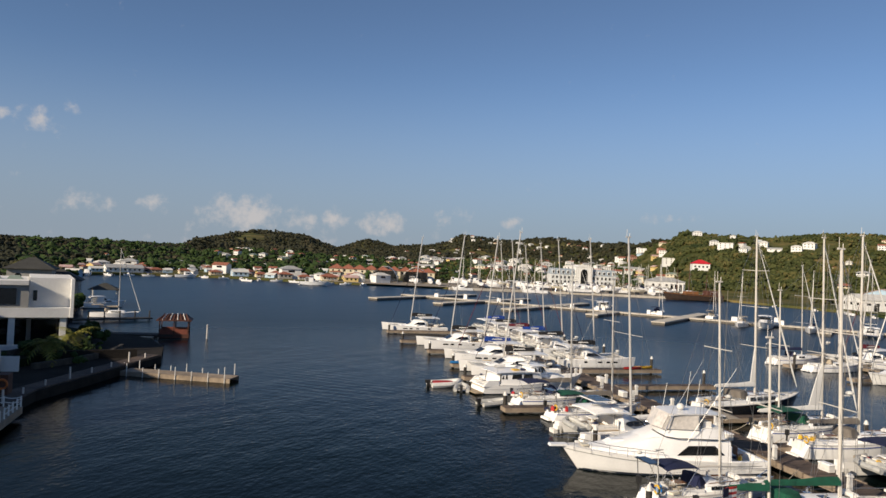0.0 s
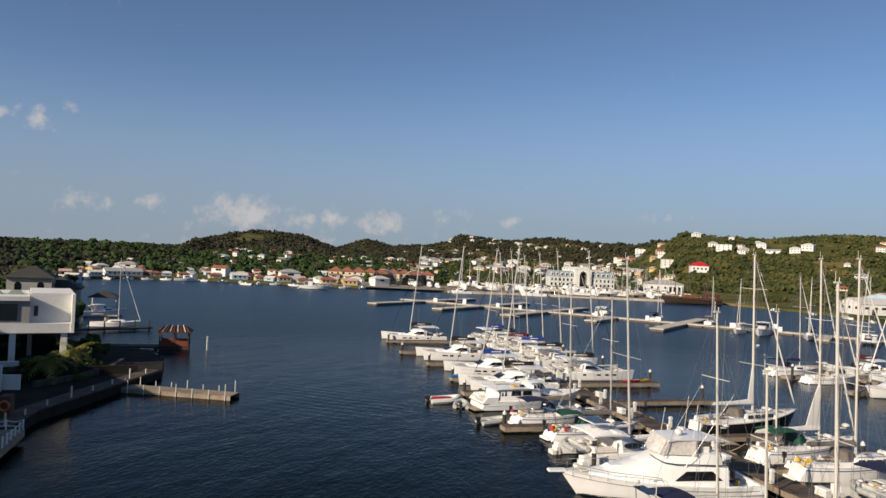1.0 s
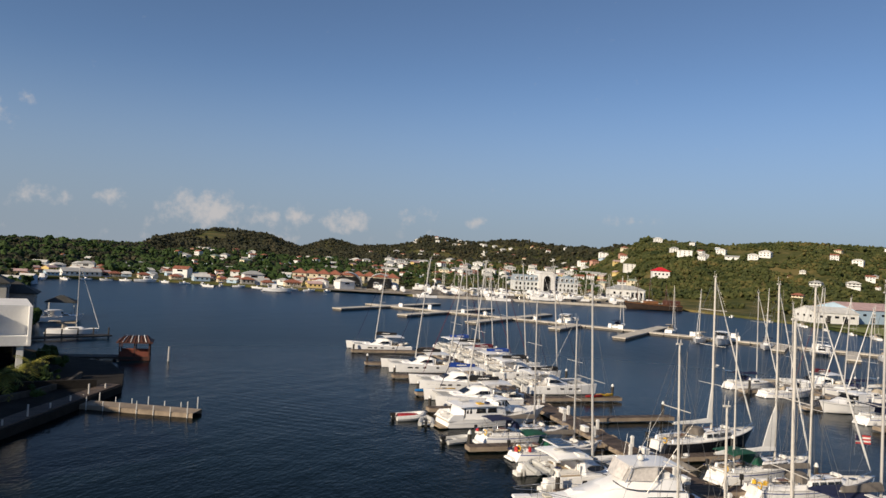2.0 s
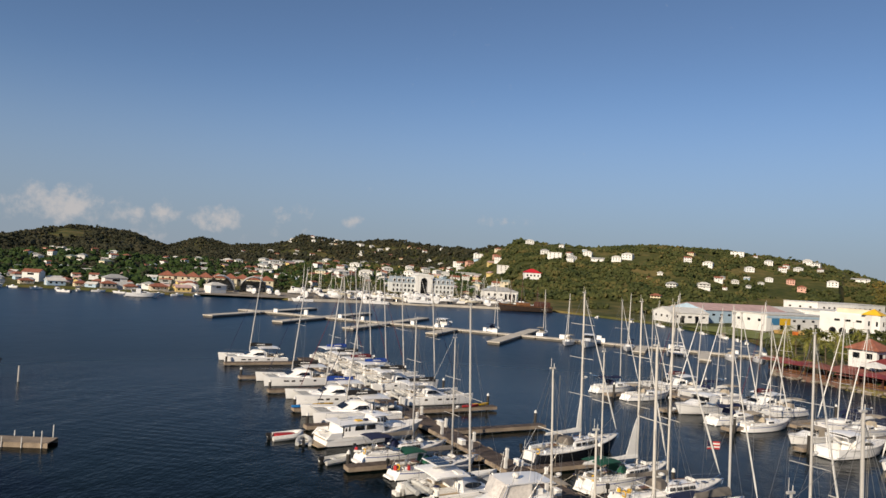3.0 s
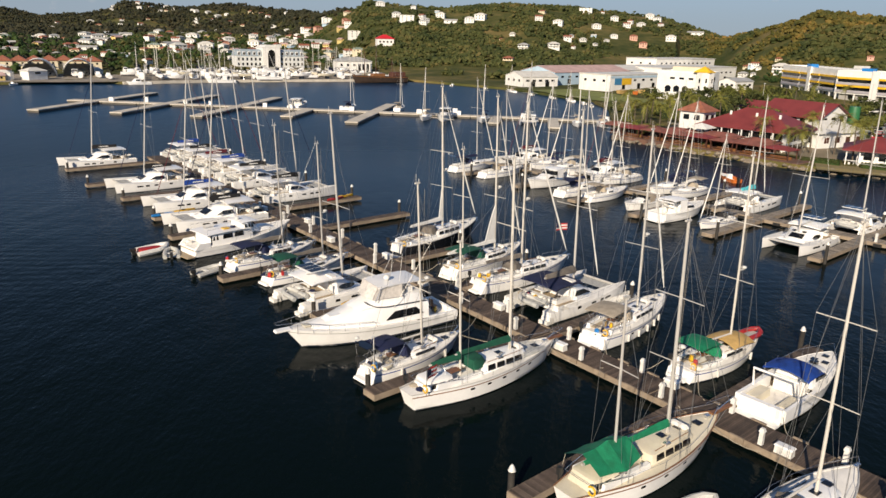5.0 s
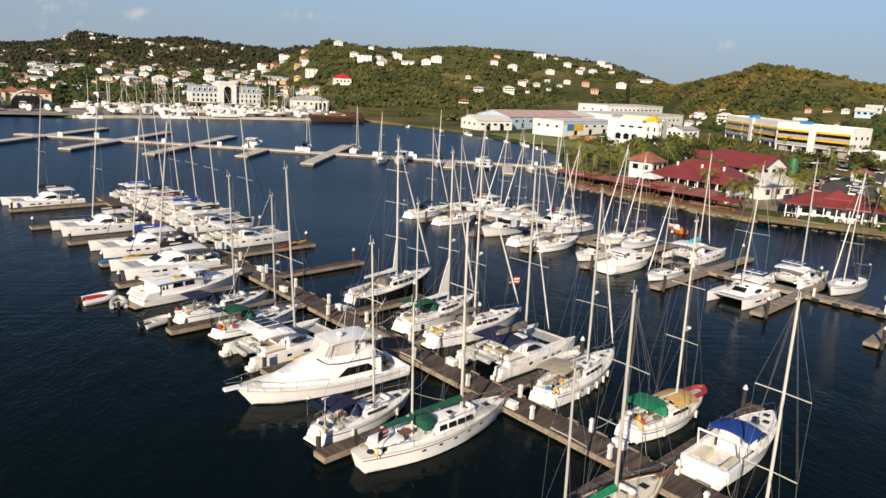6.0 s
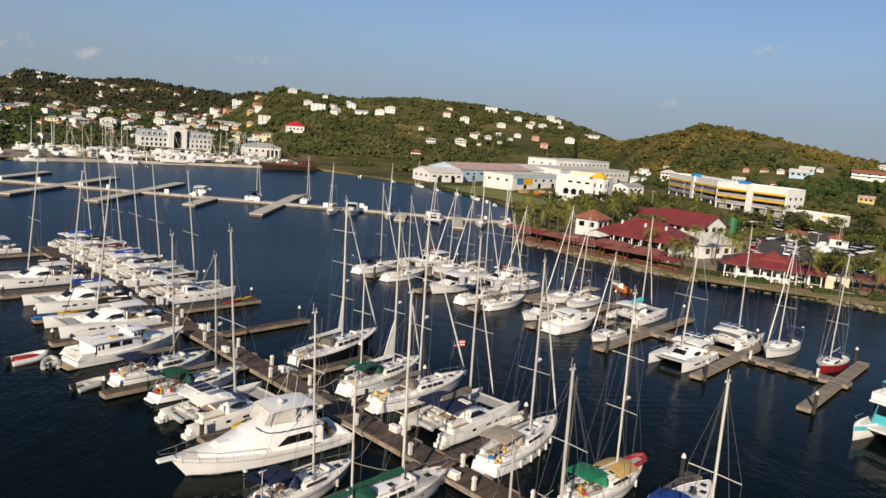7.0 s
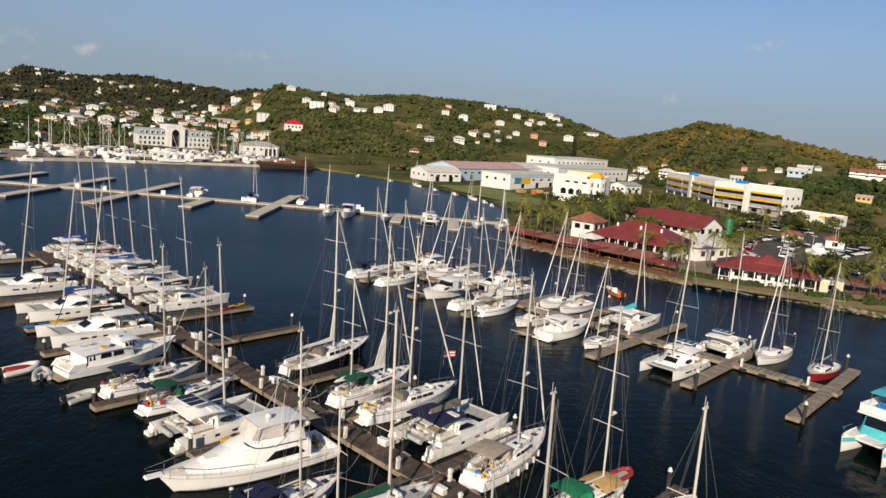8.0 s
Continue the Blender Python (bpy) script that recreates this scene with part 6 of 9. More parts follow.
def bank_block(label, x, y, heading, W, D, bays):
    t = site("office_building", label, x, y, heading, "office building", "", 2.0)
    block(t, W, D, 3.6, 13.4, WALLW)
    block(t, W - 3, D - 3, -3, 3.7, WALLG, "ground_floor")
    for s in range(2):
        z = 6.0 + 3.6 * s
        for j in range(bays):
            w = W / bays - 1.6
            a = -W / 2 + W * (j + 0.5) / bays
            opening(t, "front", a, z + 0.1, w, 1.5, W, D, "ribbon_window")
            mb = MB().box(a - w / 2 - 0.2, -D / 2 - 0.7, z + 0.85, a + w / 2 + 0.2, -D / 2 - 0.05, z + 1.75)
            part("yellow_louvre", mb, YSTRIPE, t)
            mb = MB().box(a - w / 2 - 0.2, -D / 2 - 0.45, z - 1.75, a + w / 2 + 0.2, -D / 2 - 0.05, z - 0.7)
            part("grey_louvre", mb, LILAC, t)
        row(t, "right", z, 3, 1.6, 1.3, W, D)
        row(t, "left", z, 3, 1.6, 1.3, W, D)
    row(t, "front", 2.2, bays * 2, 3.0, 1.8, W - 3, D - 3, span=W - 8)
    for j in range(bays * 2 + 1):
        x0 = -W / 2 + 0.6 + (W - 1.2) * j / (bays * 2)
        part("column", MB().box(x0 - 0.3, -D / 2 + 0.1, -3, x0 + 0.3, -D / 2 + 0.7, 3.6), WALLW, t)
    parapet(t, W, D, 13.4, 0.9, WALLW)
    part("roof_plant", MB().box(-W * 0.3, -2, 13.4, -W * 0.3 + 5, 2, 15.4), BLUEP, t)
    part("stair_tower", MB().box(-1.6, -D / 2 - 0.9, 0, 1.6, -D / 2 - 0.02, 14.6), WALLW, t)
    return t


bank_block("white office block with yellow louvres and grey ground floor", 233.5, 324.5, -62.8, 37, 18, 2)
bank_block("white office wing with yellow louvres beyond the parking lot", 233, 370, -96, 68, 18, 3)
ann = site("annexe", "low white annexe beside the office block", 245, 293, -62, "building", "", 2.0)
block(ann, 22, 10, -3, 4.4, WALLW)
parapet(ann, 22, 10, 4.4, 0.5, WALLW)
opening(ann, "front", 5, 3.6, 5, 1.0, 22, 10, "sign", material=YSTRIPE)
opening(ann, "front", -5, 1.5, 2, 2.4, 22, 10, "door")

# white building with three arches and a yellow corner crown
W, D = 23, 16
arch = site("arcade_building", "white three-storey building with arched windows and yellow crown", 142, 332, -43, "building", "", 1.6)
block(arch, W, D, -2, 12.2, WALLW)
parapet(arch, W, D, 12.2, 0.7, WALLW)
for j in range(3):
    a = -6.0 + 4.0 * j
    opening(arch, "front", a, 4.2, 2.6, 1.4, W, D, "arched_window")
    mb = MB()
    pts = [(a + 1.5 * math.cos(q), -D / 2 - 0.06, 4.9 + 1.5 * math.sin(q)) for q in np.linspace(0, math.pi, 9)]
    mb.add(pts + [(x_, y_ + 0.1, z_) for x_, y_, z_ in pts], [tuple(range(9)), tuple(reversed(range(9, 18)))] + [(k, k + 9, k + 10, k + 1) for k in range(8)])
    part("arch_head", mb, GLASS, arch)
row(arch, "front", 9.6, 3, 2.2, 0.9, W, D, span=13)
for s in range(3):
    row(arch, "right", 2.4 + 3.6 * s, 2, 1.9, 2.0, W, D, span=6)
    row(arch, "left", 2.4 + 3.6 * s, 2, 1.0, 1.0, W, D)
row(arch, "front", 1.2, 5, 1.0, 1.4, W, D)
turret = part("corner_turret", MB().tube([(W / 2 - 1.5, -D / 2 + 1.5, -2), (W / 2 - 1.5, -D / 2 + 1.5, 12.6)], 4.0, 8), WALLW, arch)
for s in range(3):
    for q in (-100, -55, -10):
        x_, y_ = W / 2 - 1.5 + 3.72 * math.cos(radians(q)), -D / 2 + 1.5 + 3.72 * math.sin(radians(q))
        g = new("turret_window", window_mesh(1.5, 1.9, 0.06, "turret_window", GLASS))
        g.matrix_basis = pose(x_, y_, 2.6 + 3.3 * s, 0, 0, q + 90)
        g.parent = turret
part("yellow_crown", MB().add([(W / 2 - 6, -D / 2 - 2, 12.7), (W / 2 + 2, -D / 2 - 2, 12.7), (W / 2 + 2, -D / 2 + 5, 12.7), (W / 2 - 6, -D / 2 + 5, 12.7), (W / 2 - 2, -D / 2 + 1.5, 15.4)],
                              [(0, 1, 4), (1, 2, 4), (2, 3, 4), (3, 0, 4), (3, 2, 1, 0)]), YSTRIPE, arch)
part("penthouse", MB().box(-7, -2, 12.2, 7, 7.5, 14.6), WALLC, arch)

# warehouses along the grass
def warehouse(label, x, y, heading, W, D, h, gable, wall, roof, n, sign=None, band=None):
    t = site("warehouse", label, x, y, heading, "warehouse", "warehouses")
    block(t, W, D, -2, h, wall, gable=gable)
    part("roof", gable_roof(W, D, h, gable, 0.4) if gable else MB().box(-W / 2 - 0.3, -D / 2 - 0.3, h, W / 2 + 0.3, D / 2 + 0.3, h + 0.4), roof, t)
    row(t, "front", h * 0.62, n, 2.2, 1.1, W, D)
    for j in range(max(2, n // 2)):
        a = -W * 0.4 + W * 0.8 * (j + 0.5) / max(2, n // 2)
        opening(t, "front", a, 1.4, 2.6, 2.8, W, D, "door")
    if band:
        part("blue_band", MB().box(-W / 2 - 0.08, -D / 2 - 0.12, h - 1.6, W / 2 + 0.08, -D / 2 - 0.02, h - 0.5), band, t)
    if sign:
        opening(t, "front", -W * 0.36, h * 0.55, 6.5, 3.4, W, D, "sign", True, SIGNB)
        opening(t, "front", -W * 0.22, h * 0.55, 8.5, 3.4, W, D, "sign", True, YSTRIPE)
    row(t, "left", h * 0.6, 3, 1.6, 1.2, W, D)
    return t


warehouse("white gabled boat shed beside the grass", 84, 408, 22, 23, 18, 5.2, 2.6, WALLW, ROOFW, 5)
warehouse("long white and pale blue commercial shed with sign panels", 131, 391, 36, 50, 20, 7.2, 0, WALLW, ROOFW, 6, True, WALLB)
warehouse("white shed with pink metal roof", 118, 440, 36, 70, 26, 6.4, 3.2, WALLB, ROOFP, 10)
warehouse("large white warehouse with a long grey roof", 205, 505, 36, 95, 40, 9, 0, WALLW, ROOFW, 14)
warehouse("white upper warehouse with ribbon windows", 222, 556, 36, 80, 26, 8.0, 0, WALLW, ROOFW, 12)
warehouse("low white store with a pale roof", 150, 470, 36, 44, 22, 6, 2.5, WALLW, ROOFW, 6)
warehouse("small white shed by the road", 190, 382, 30, 16, 10, 5, 1.6, WALLW, ROOFG, 3)

# boatyard: mansard building with a tall central arch, store with columns, hangars
yb = site("boatyard_building", "long pale mansard building with a tall central arch", -82, 548, 24, "building")
for s in (-1, 1):
    W, D = 18, 14
    w = part("wing", MB().box(s * 15.5 - W / 2, -D / 2, -3, s * 15.5 + W / 2, D / 2, 7.6), PALEB, yb)
    part("mansard_roof", MB().frustum(s * 15.5 - W / 2 - 0.3, -D / 2 - 0.3, s * 15.5 + W / 2 + 0.3, D / 2 + 0.3, 7.6, 12.0, 1.0, 1.8, 1.0, 1.8), MANSARD, w)
    for f in range(2):
        for j in range(6):
            g = opening(w, "front", s * 15.5 - W / 2 + W * (j + 0.5) / 6, 2.0 + 3.4 * f, 1.3, 1.9, W, D)
    for j in range(5):
        x_ = s * 15.5 - W / 2 + W * (j + 0.5) / 5
        d_ = part("dormer", MB().box(x_ - 0.9, -D / 2 - 0.1, 8.0, x_ + 0.9, -D / 2 + 1.8, 10.6), WALLW, w)
        part("pane", MB().box(x_ - 0.6, -D / 2 - 0.16, 8.3, x_ + 0.6, -D / 2 - 0.05, 10.2), GLASS, d_)
W, D = 12.6, 18
ctr = part("central_block", MB().box(-W / 2, -D / 2, -3, W / 2, D / 2, 13.4), WALLW, yb)
part("pediment", MB().loft([[(-W / 2 - 0.3, y_, 13.4), (-3, y_, 15.2), (3, y_, 15.2), (W / 2 + 0.3, y_, 13.4)] for y_ in (-D / 2 - 0.3, D / 2)], True, True), WALLW, ctr)
part("tall_arch", MB().add([(2.6 * c_, -D / 2 - 0.08, z_) for c_, z_ in ((-1, 0), (1, 0), (1, 9.5), (0.72, 11.2), (0, 12.2), (-0.72, 11.2), (-1, 9.5))], [(0, 1, 2, 3, 4, 5, 6)]), GLASS, ctr)
st_ = site("boatyard_store", "cream boatyard store with a columned opening", -20, 512, 14, "building")
block(st_, 24, 14, -3, 7.0, WALLW)
part("roof", hip_roof(24, 14, 7.1, 2.6), ROOFG, st_)
row(st_, "front", 4.5, 5, 1.5, 1.5, 24, 14)
opening(st_, "front", 6, 2.6, 9, 5, 24, 14, "dark_opening")
for j in range(4):
    part("column", MB().box(1.6 + 2.8 * j, -8.3, -2, 2.4 + 2.8 * j, -7.5, 6.2), WALLW, st_)
for j, (x_, y_) in enumerate(((-176, 398), (-160, 408))):
    t = site("boat_hangar", "white arched canvas boat hangar on the quay", x_, y_, 22, "hangar", "boat hangars")
    pr = [(8.0 * math.cos(a_), 9.0 * math.sin(a_)) for a_ in np.linspace(0, math.pi, 13)]
    mb = MB().loft([[(a_, -9, b_) for a_, b_ in pr], [(a_, 9, b_) for a_, b_ in pr]])
    mb.loft([[(a_ * 0.95, -9, b_ * 0.95) for a_, b_ in pr], [(a_ * 0.95, 9, b_ * 0.95) for a_, b_ in pr]])
    part("canopy", mb, SAILW, t)
    part("back_wall", MB().box(-7.4, 8.0, -2, 7.4, 8.4, 6), WALLG, t)
    for a_ in (-7.9, 7.9):
        part("post", MB().box(a_ - 0.3, -9, -3, a_ + 0.3, -8.4, 0.4), STEEL, t)
for x_, y_, r_ in ((2, 640, ROOFBR),):
    t = site("house", "white house with a bright red hip roof", x_, y_, 10, "house")
    block(t, 14, 11, -3, 5.5, WALLW)
    part("roof", hip_roof(14, 11, 5.6, 3.2), r_, t)
    row(t, "front", 3.0, 4, 1.4, 1.5, 14, 11)
    HOUSES.append((x_, y_))
for j in range(9):
    b = 20.5 + j * 0.9
    r = shore_r(b) + 95
    t = site("terrace_house", "white terrace house with red tiled gable facing the yard", -r * math.sin(radians(b)), r * math.cos(radians(b)), 22, "house", "red terrace")
    block(t, 9, 9, -3, 5.0, WALLC)
    part("roof", hip_roof(9, 9, 5.1, 3.0), TERRA, t)
    opening(t, "front", -2, 3.6, 1.1, 1.2, 9, 9, "arched_window")
    opening(t, "front", 2, 3.6, 1.1, 1.2, 9, 9, "arched_window")
    opening(t, "front", 0, 1.0, 1.6, 2.0, 9, 9, "door")
    HOUSES.append((-r * math.sin(radians(b)), r * math.cos(radians(b))))

# ---- the clubhouse by the water ----
CH = -51.0   # the waterfront runs along this heading


def cpt(x, y, a, b):
    """a along the waterfront (towards the near end), b inland."""
    c, s = math.cos(radians(CH)), math.sin(radians(CH))
    return x + a * c - b * s, y + a * s + b * c


tw = site("corner_tower", "white square tower with a terracotta pyramid roof", 89.5, 198, CH, "tower")
block(tw, 7, 7, -2, 7.6, WALLW)
part("roof", hip_roof(7, 7, 7.7, 2.6, 0.8, 0.05), TERRA, tw)
for sd in ("front", "left", "right"):
    row(tw, sd, 6.0, 2, 1.7, 1.4, 7, 7)
    row(tw, sd, 2.6, 1, 1.4, 1.8, 7, 7)
cl = site("clubhouse", "white two-storey clubhouse with a long burgundy roof", 101.0, 186.3, CH, "clubhouse")
W, D = 22, 15
block(cl, W, D, -2, 4.6, WALLW)
part("roof", hip_roof(W, D, 4.8, 4.7, 1.8), BURGR, cl)
# oversized dark panes imitate the shade inside an open veranda
for f in range(2):
    row(cl, "front", 0.6 + 2.7 * f, 7, 2.6, 2.0, W, D)
    row(cl, "right", 0.6 + 2.7 * f, 4, 2.6, 1.9, W, D)
part("balcony", MB().box(-W / 2, -D / 2 - 1.7, 1.8, W / 2, -D / 2 - 0.02, 2.0), WALLW, cl)
part("balustrade", MB().box(-W / 2, -D / 2 - 1.7, 2.8, W / 2, -D / 2 - 1.6, 2.92), WALLW, cl)
for j in range(9):
    x_ = -W / 2 + 0.2 + (W - 0.4) * j / 8
    part("post", MB().box(x_ - 0.14, -D / 2 - 1.7, -2, x_ + 0.14, -D / 2 - 1.42, 4.6), WALLW, cl)
for x_ in (-6, 1, 7):
    part("roof_vent", MB().tube([(x_, -3.5, 6.6), (x_, -3.5, 8.6)], 0.32, 8), WALLW, cl)
for a_, b_, w_, dz in ((-8, -3.5, 10, 0), (3, -4, 10, 0.2), (13, -3.5, 9, -0.2), (-19, -1, 9, -0.3), (-29, 2, 10, -0.5), (8, -9, 11, -0.9), (-4, -9.2, 11, -1.0)):
    x_, y_ = cpt(92, 180, a_ - 6, 0.6 + b_ * 0.45)
    t = site("terrace_awning", "burgundy awning over the waterside terrace", x_, y_, CH, "awning", "waterside awnings")
    part("canopy", hip_roof(w_, 4.6, 2.8 + dz, 0.9, 0.3), AWNR, t)
    for sx in (-1, 1):
        for sy in (-1, 1):
            part("post", MB().box(sx * w_ * 0.47 - 0.1, sy * 2.1 - 0.1, -1, sx * w_ * 0.47 + 0.1, sy * 2.1 + 0.1, 2.8 + dz), BROWNW, t)
    part("counter", MB().box(-w_ * 0.42, 1.2, -0.5, w_ * 0.42, 1.9, 1.1), BROWNW, t)
for j in range(7):
    f_ = 0.06 + 0.135 * j
    x_, y_ = 67 + 28.4 * f_ + 3.6, 200 - 45 * f_ + 2.3
    t = site("terrace_awning", "faded dark red awning at the water's edge", x_, y_, -57.7, "awning", "waterside awnings")
    part("canopy", hip_roof(6.4, 4.2, 2.55 + 0.12 * (j % 2), 0.7, 0.25), AWNR if j % 3 else BURGR, t)
    for sx in (-1, 1):
        for sy in (-1, 1):
            part("post", MB().box(sx * 3.0 - 0.09, sy * 1.95 - 0.09, -1, sx * 3.0 + 0.09, sy * 1.95 + 0.09, 2.55), BROWNW, t)
    part("rail", MB().box(-3.0, -2.1, 0.75, 3.0, -2.0, 0.9), BROWNW, t)
    part("bench", MB().box(-2.6, -1.2, -0.4, 2.6, -0.7, 0.45).box(-2.6, 0.3, -0.4, 2.6, 0.8, 0.7), TEAK, t)
ground_piece("terrace_floor", MB().prism([(67.6, 200.6), (95.6, 155.6), (101.5, 159.5), (74, 204.5)], -1.0, 1.32), BRICKP, "red-brown paved terrace above the water")
par = site("parasol", "large white square parasol on the terrace", *cpt(86, 187, 0, 0), CH, "parasol")
part("canopy", hip_roof(5.5, 5.5, 4.4, 1.1, 0.2, 0.05), SAILW, par)
part("pole", MB().tube([(0, 0, -1), (0, 0, 4.6)], 0.12, 6), FENDERW, par)
hb = site("function_hall", "white hall with a large burgundy hip roof", 142, 234, -64, "hall")
W, D = 21, 15
block(hb, W, D, -2, 3.6, WALLW, gable=3.9)
part("roof", gable_roof(W, D, 3.6, 3.9, 1.3), BURGR, hb)
row(hb, "front", 2.4, 6, 2.0, 2.0, W, D)
row(hb, "right", 2.4, 3, 2, 1.6, W, D)
hs = site("store_house", "small white house with a burgundy gable roof", 140, 258, -64, "house")
block(hs, 14, 9, -2, 3.2, WALLW, gable=2.2)
part("roof", gable_roof(14, 9, 3.2, 2.2, 0.7), BURGR, hs)
row(hs, "front", 2.2, 4, 1.5, 1.4, 14, 9)
wb = site("office_house", "white single-storey office with a pale hip roof", 121, 187.5, 20, "house")
block(wb, 18, 11, -2, 3.9, WALLW)
part("roof", hip_roof(18, 11, 4.0, 2.5, 0.8), ROOFW, wb)
row(wb, "front", 2.0, 4, 1.7, 1.5, 18, 11, material=BROWNW)
row(wb, "left", 2.0, 2, 1.6, 1.5, 18, 11)
rb = site("restaurant", "white waterside restaurant with a burgundy hip roof and open veranda", 119.5, 155.5, -34, "restaurant")
W, D = 22, 12
block(rb, W - 5, D - 4, -2, 3.3, WALLW)
part("roof", hip_roof(W, D, 3.4, 2.6, 0.7), BURGR, rb)
part("cupola_roof", hip_roof(5.5, 5.5, 5.0, 2.0, 0.3, 0.05), BURGR, rb)
row(rb, "front", 1.9, 5, 2.2, 1.6, W - 5, D - 4)
for j in range(9):
    x_ = -W / 2 + 0.3 + (W - 0.6) * j / 8
    part("post", MB().box(x_ - 0.12, -D / 2 + 0.05, -1, x_ + 0.12, -D / 2 + 0.29, 3.3), WALLW, rb)
part("balustrade", MB().box(-W / 2, -D / 2 + 0.1, 0.9, W / 2, -D / 2 + 0.2, 1.02), WALLW, rb)
for j in range(6):
    t = site("table_set", "white plastic table and seats on the veranda", *[q_ for q_ in (rb.matrix_basis @ Vector((-W / 2 + 2 + 3.4 * j, -D / 2 + 1.2, 0)))[:2]], -34, "table", "veranda tables")
    part("tabletop", MB().box(-0.5, -0.5, 0.70, 0.5, 0.5, 0.75), FENDERW, t)
    part("pedestal", MB().tube([(0, 0, -0.3), (0, 0, 0.7)], 0.08, 6), FENDERW, t)
    for sx in (-0.9, 0.9):
        part("seat", MB().box(sx - 0.22, -0.22, -0.3, sx + 0.22, 0.22, 0.45), FENDERW, t)
kb = site("kitchen_house", "white flat-roofed kitchen wing beside the restaurant", 131.5, 147.5, -34, "house")
block(kb, 5, 6, -2, 2.7, WALLC)
parapet(kb, 5, 6, 2.7, 0.3, WALLW)
opening(kb, "front", 0, 1.4, 1.4, 1.1, 5, 6)
bb = site("beach_bar", "dark timber beach bar with a red counter", 141.5, 143.5, -34, "bar")
part("roof", hip_roof(12, 6, 3.0, 0.9), AWNR, bb)
part("counter", MB().box(-5, -2.2, -1, 5, -1.6, 1.1), BROWNW, bb)
for sx in (-5.4, 0, 5.4):
    for sy in (-2.7, 2.7):
        part("post", MB().box(sx - 0.13, sy - 0.13, -1, sx + 0.13, sy + 0.13, 2.9), BROWNW, bb)
gh = site("gate_house", "small gate house with a red roof in the parking lot", 180, 225, CH, "house")
block(gh, 6, 5, -1, 3.0, WALLW)
part("roof", hip_roof(6, 5, 3.1, 1.3), TERRA, gh)
opening(gh, "front", 0, 1.5, 1.8, 1.4, 6, 5)
copy_thing(gh, pose(190, 216.5, land_z(190, 216.5), 0, 0, CH + 20))
tk = site("water_tank", "tall green cylindrical water tank", 162, 237.5, 0, "tank")
part("shell", MB().tube([(0, 0, -0.5), (0, 0, 5.4), (0, 0, 5.9)], 1.9, 16, 1.7), mat("green_tank_paint", (0.03, 0.16, 0.06), 0.5, var=0.15, scale=0.6), tk, smooth=True)
part("ladder", MB().tube([(1.95, -0.2, 0), (1.95, -0.2, 5.8)], 0.04, 4).tube([(1.95, 0.2, 0), (1.95, 0.2, 5.8)], 0.04, 4), STEEL, tk)


def drape(name, corners, material, label, n=14, up=0.07):
    """A surface laid over the ground between four corners."""
    mb = MB()
    a, b, c, d = (Vector((*p, 0)) for p in corners)
    rings = []
    for i in range(n + 1):
        p, q = a.lerp(d, i / n), b.lerp(c, i / n)
        ring = [p.lerp(q, j / n) for j in range(n + 1)]
        rings.append([(v.x, v.y, max(1.0, land_z(v.x, v.y)) + up) for v in ring])
    mb.loft(rings)
    return ground_piece(name, mb, material, label)


drape("parking_lot", ((140, 162), (218, 162), (224, 262), (150, 222)), ASPH, "dark asphalt parking lot full of cars")
drape("road", ((118, 296), (300, 288), (300, 298), (120, 306)), ASPH, "asphalt road behind the clubhouse", 20, 0.10)
drape("lawn", ((100, 298), (126, 290), (104, 382), (77, 370)), GRASS, "bright green grass strip along the shore", 20, 0.4)
drape("road", ((98, 252), (105, 249), (142, 318), (134, 322)), ASPH, "narrow asphalt road behind the grass", 14, 0.08)
drape("paved_ground", ((72, 196), (148, 126), (176, 158), (108, 246)), TRODDEN, "trodden earth and paving round the clubhouse", 20, 0.04)
drape("lawn", ((97, 150.5), (146, 118), (150, 124), (101, 158)), DRYG, "trodden grass along the sea wall", 14, 0.05)
drape("dry_field", ((222, 205), (300, 150), (330, 260), (258, 270)), DRYG, "dry yellow grass beyond the parking lot", 20)
drape("boatyard_ground", ((-128, 378), (12, 450), (0, 506), (-150, 440)), YARD, "pale gravel boatyard behind the quay", 16)
drape("boatyard_ground", ((-186, 350), (-127, 375), (-136, 424), (-198, 408)), YARD, "pale gravel hardstanding by the hangars", 14)

# quay wall and rock edging
for (xa, ya), (xb, yb_) in (((-126, 373.5), (-88, 400.5)), ((-88, 400.5), (-34, 425.5)), ((-34, 425.5), (13.5, 445.5))):
    L_ = math.hypot(xb - xa, yb_ - ya)
    m = pose(xa, ya, 0, 0, 0, math.degrees(math.atan2(yb_ - ya, xb - xa)))
    ground_piece("quay", MB().box(0, -1.2, -1.5, L_ - 0.02, 1.5, 1.25, m), CONC, "pale concrete quay wall of the boatyard")
rr = random.Random(3)


def rock_mesh():
    mb = MB()
    mb.ball((0, 0, 0), 1.0, 7, 4)
    mb.v = [(x_ * rr.uniform(0.7, 1.2), y_ * rr.uniform(0.7, 1.2), z_ * rr.uniform(0.5, 0.8)) for x_, y_, z_ in mb.v]
    return mb.mesh("rock", ROCK)


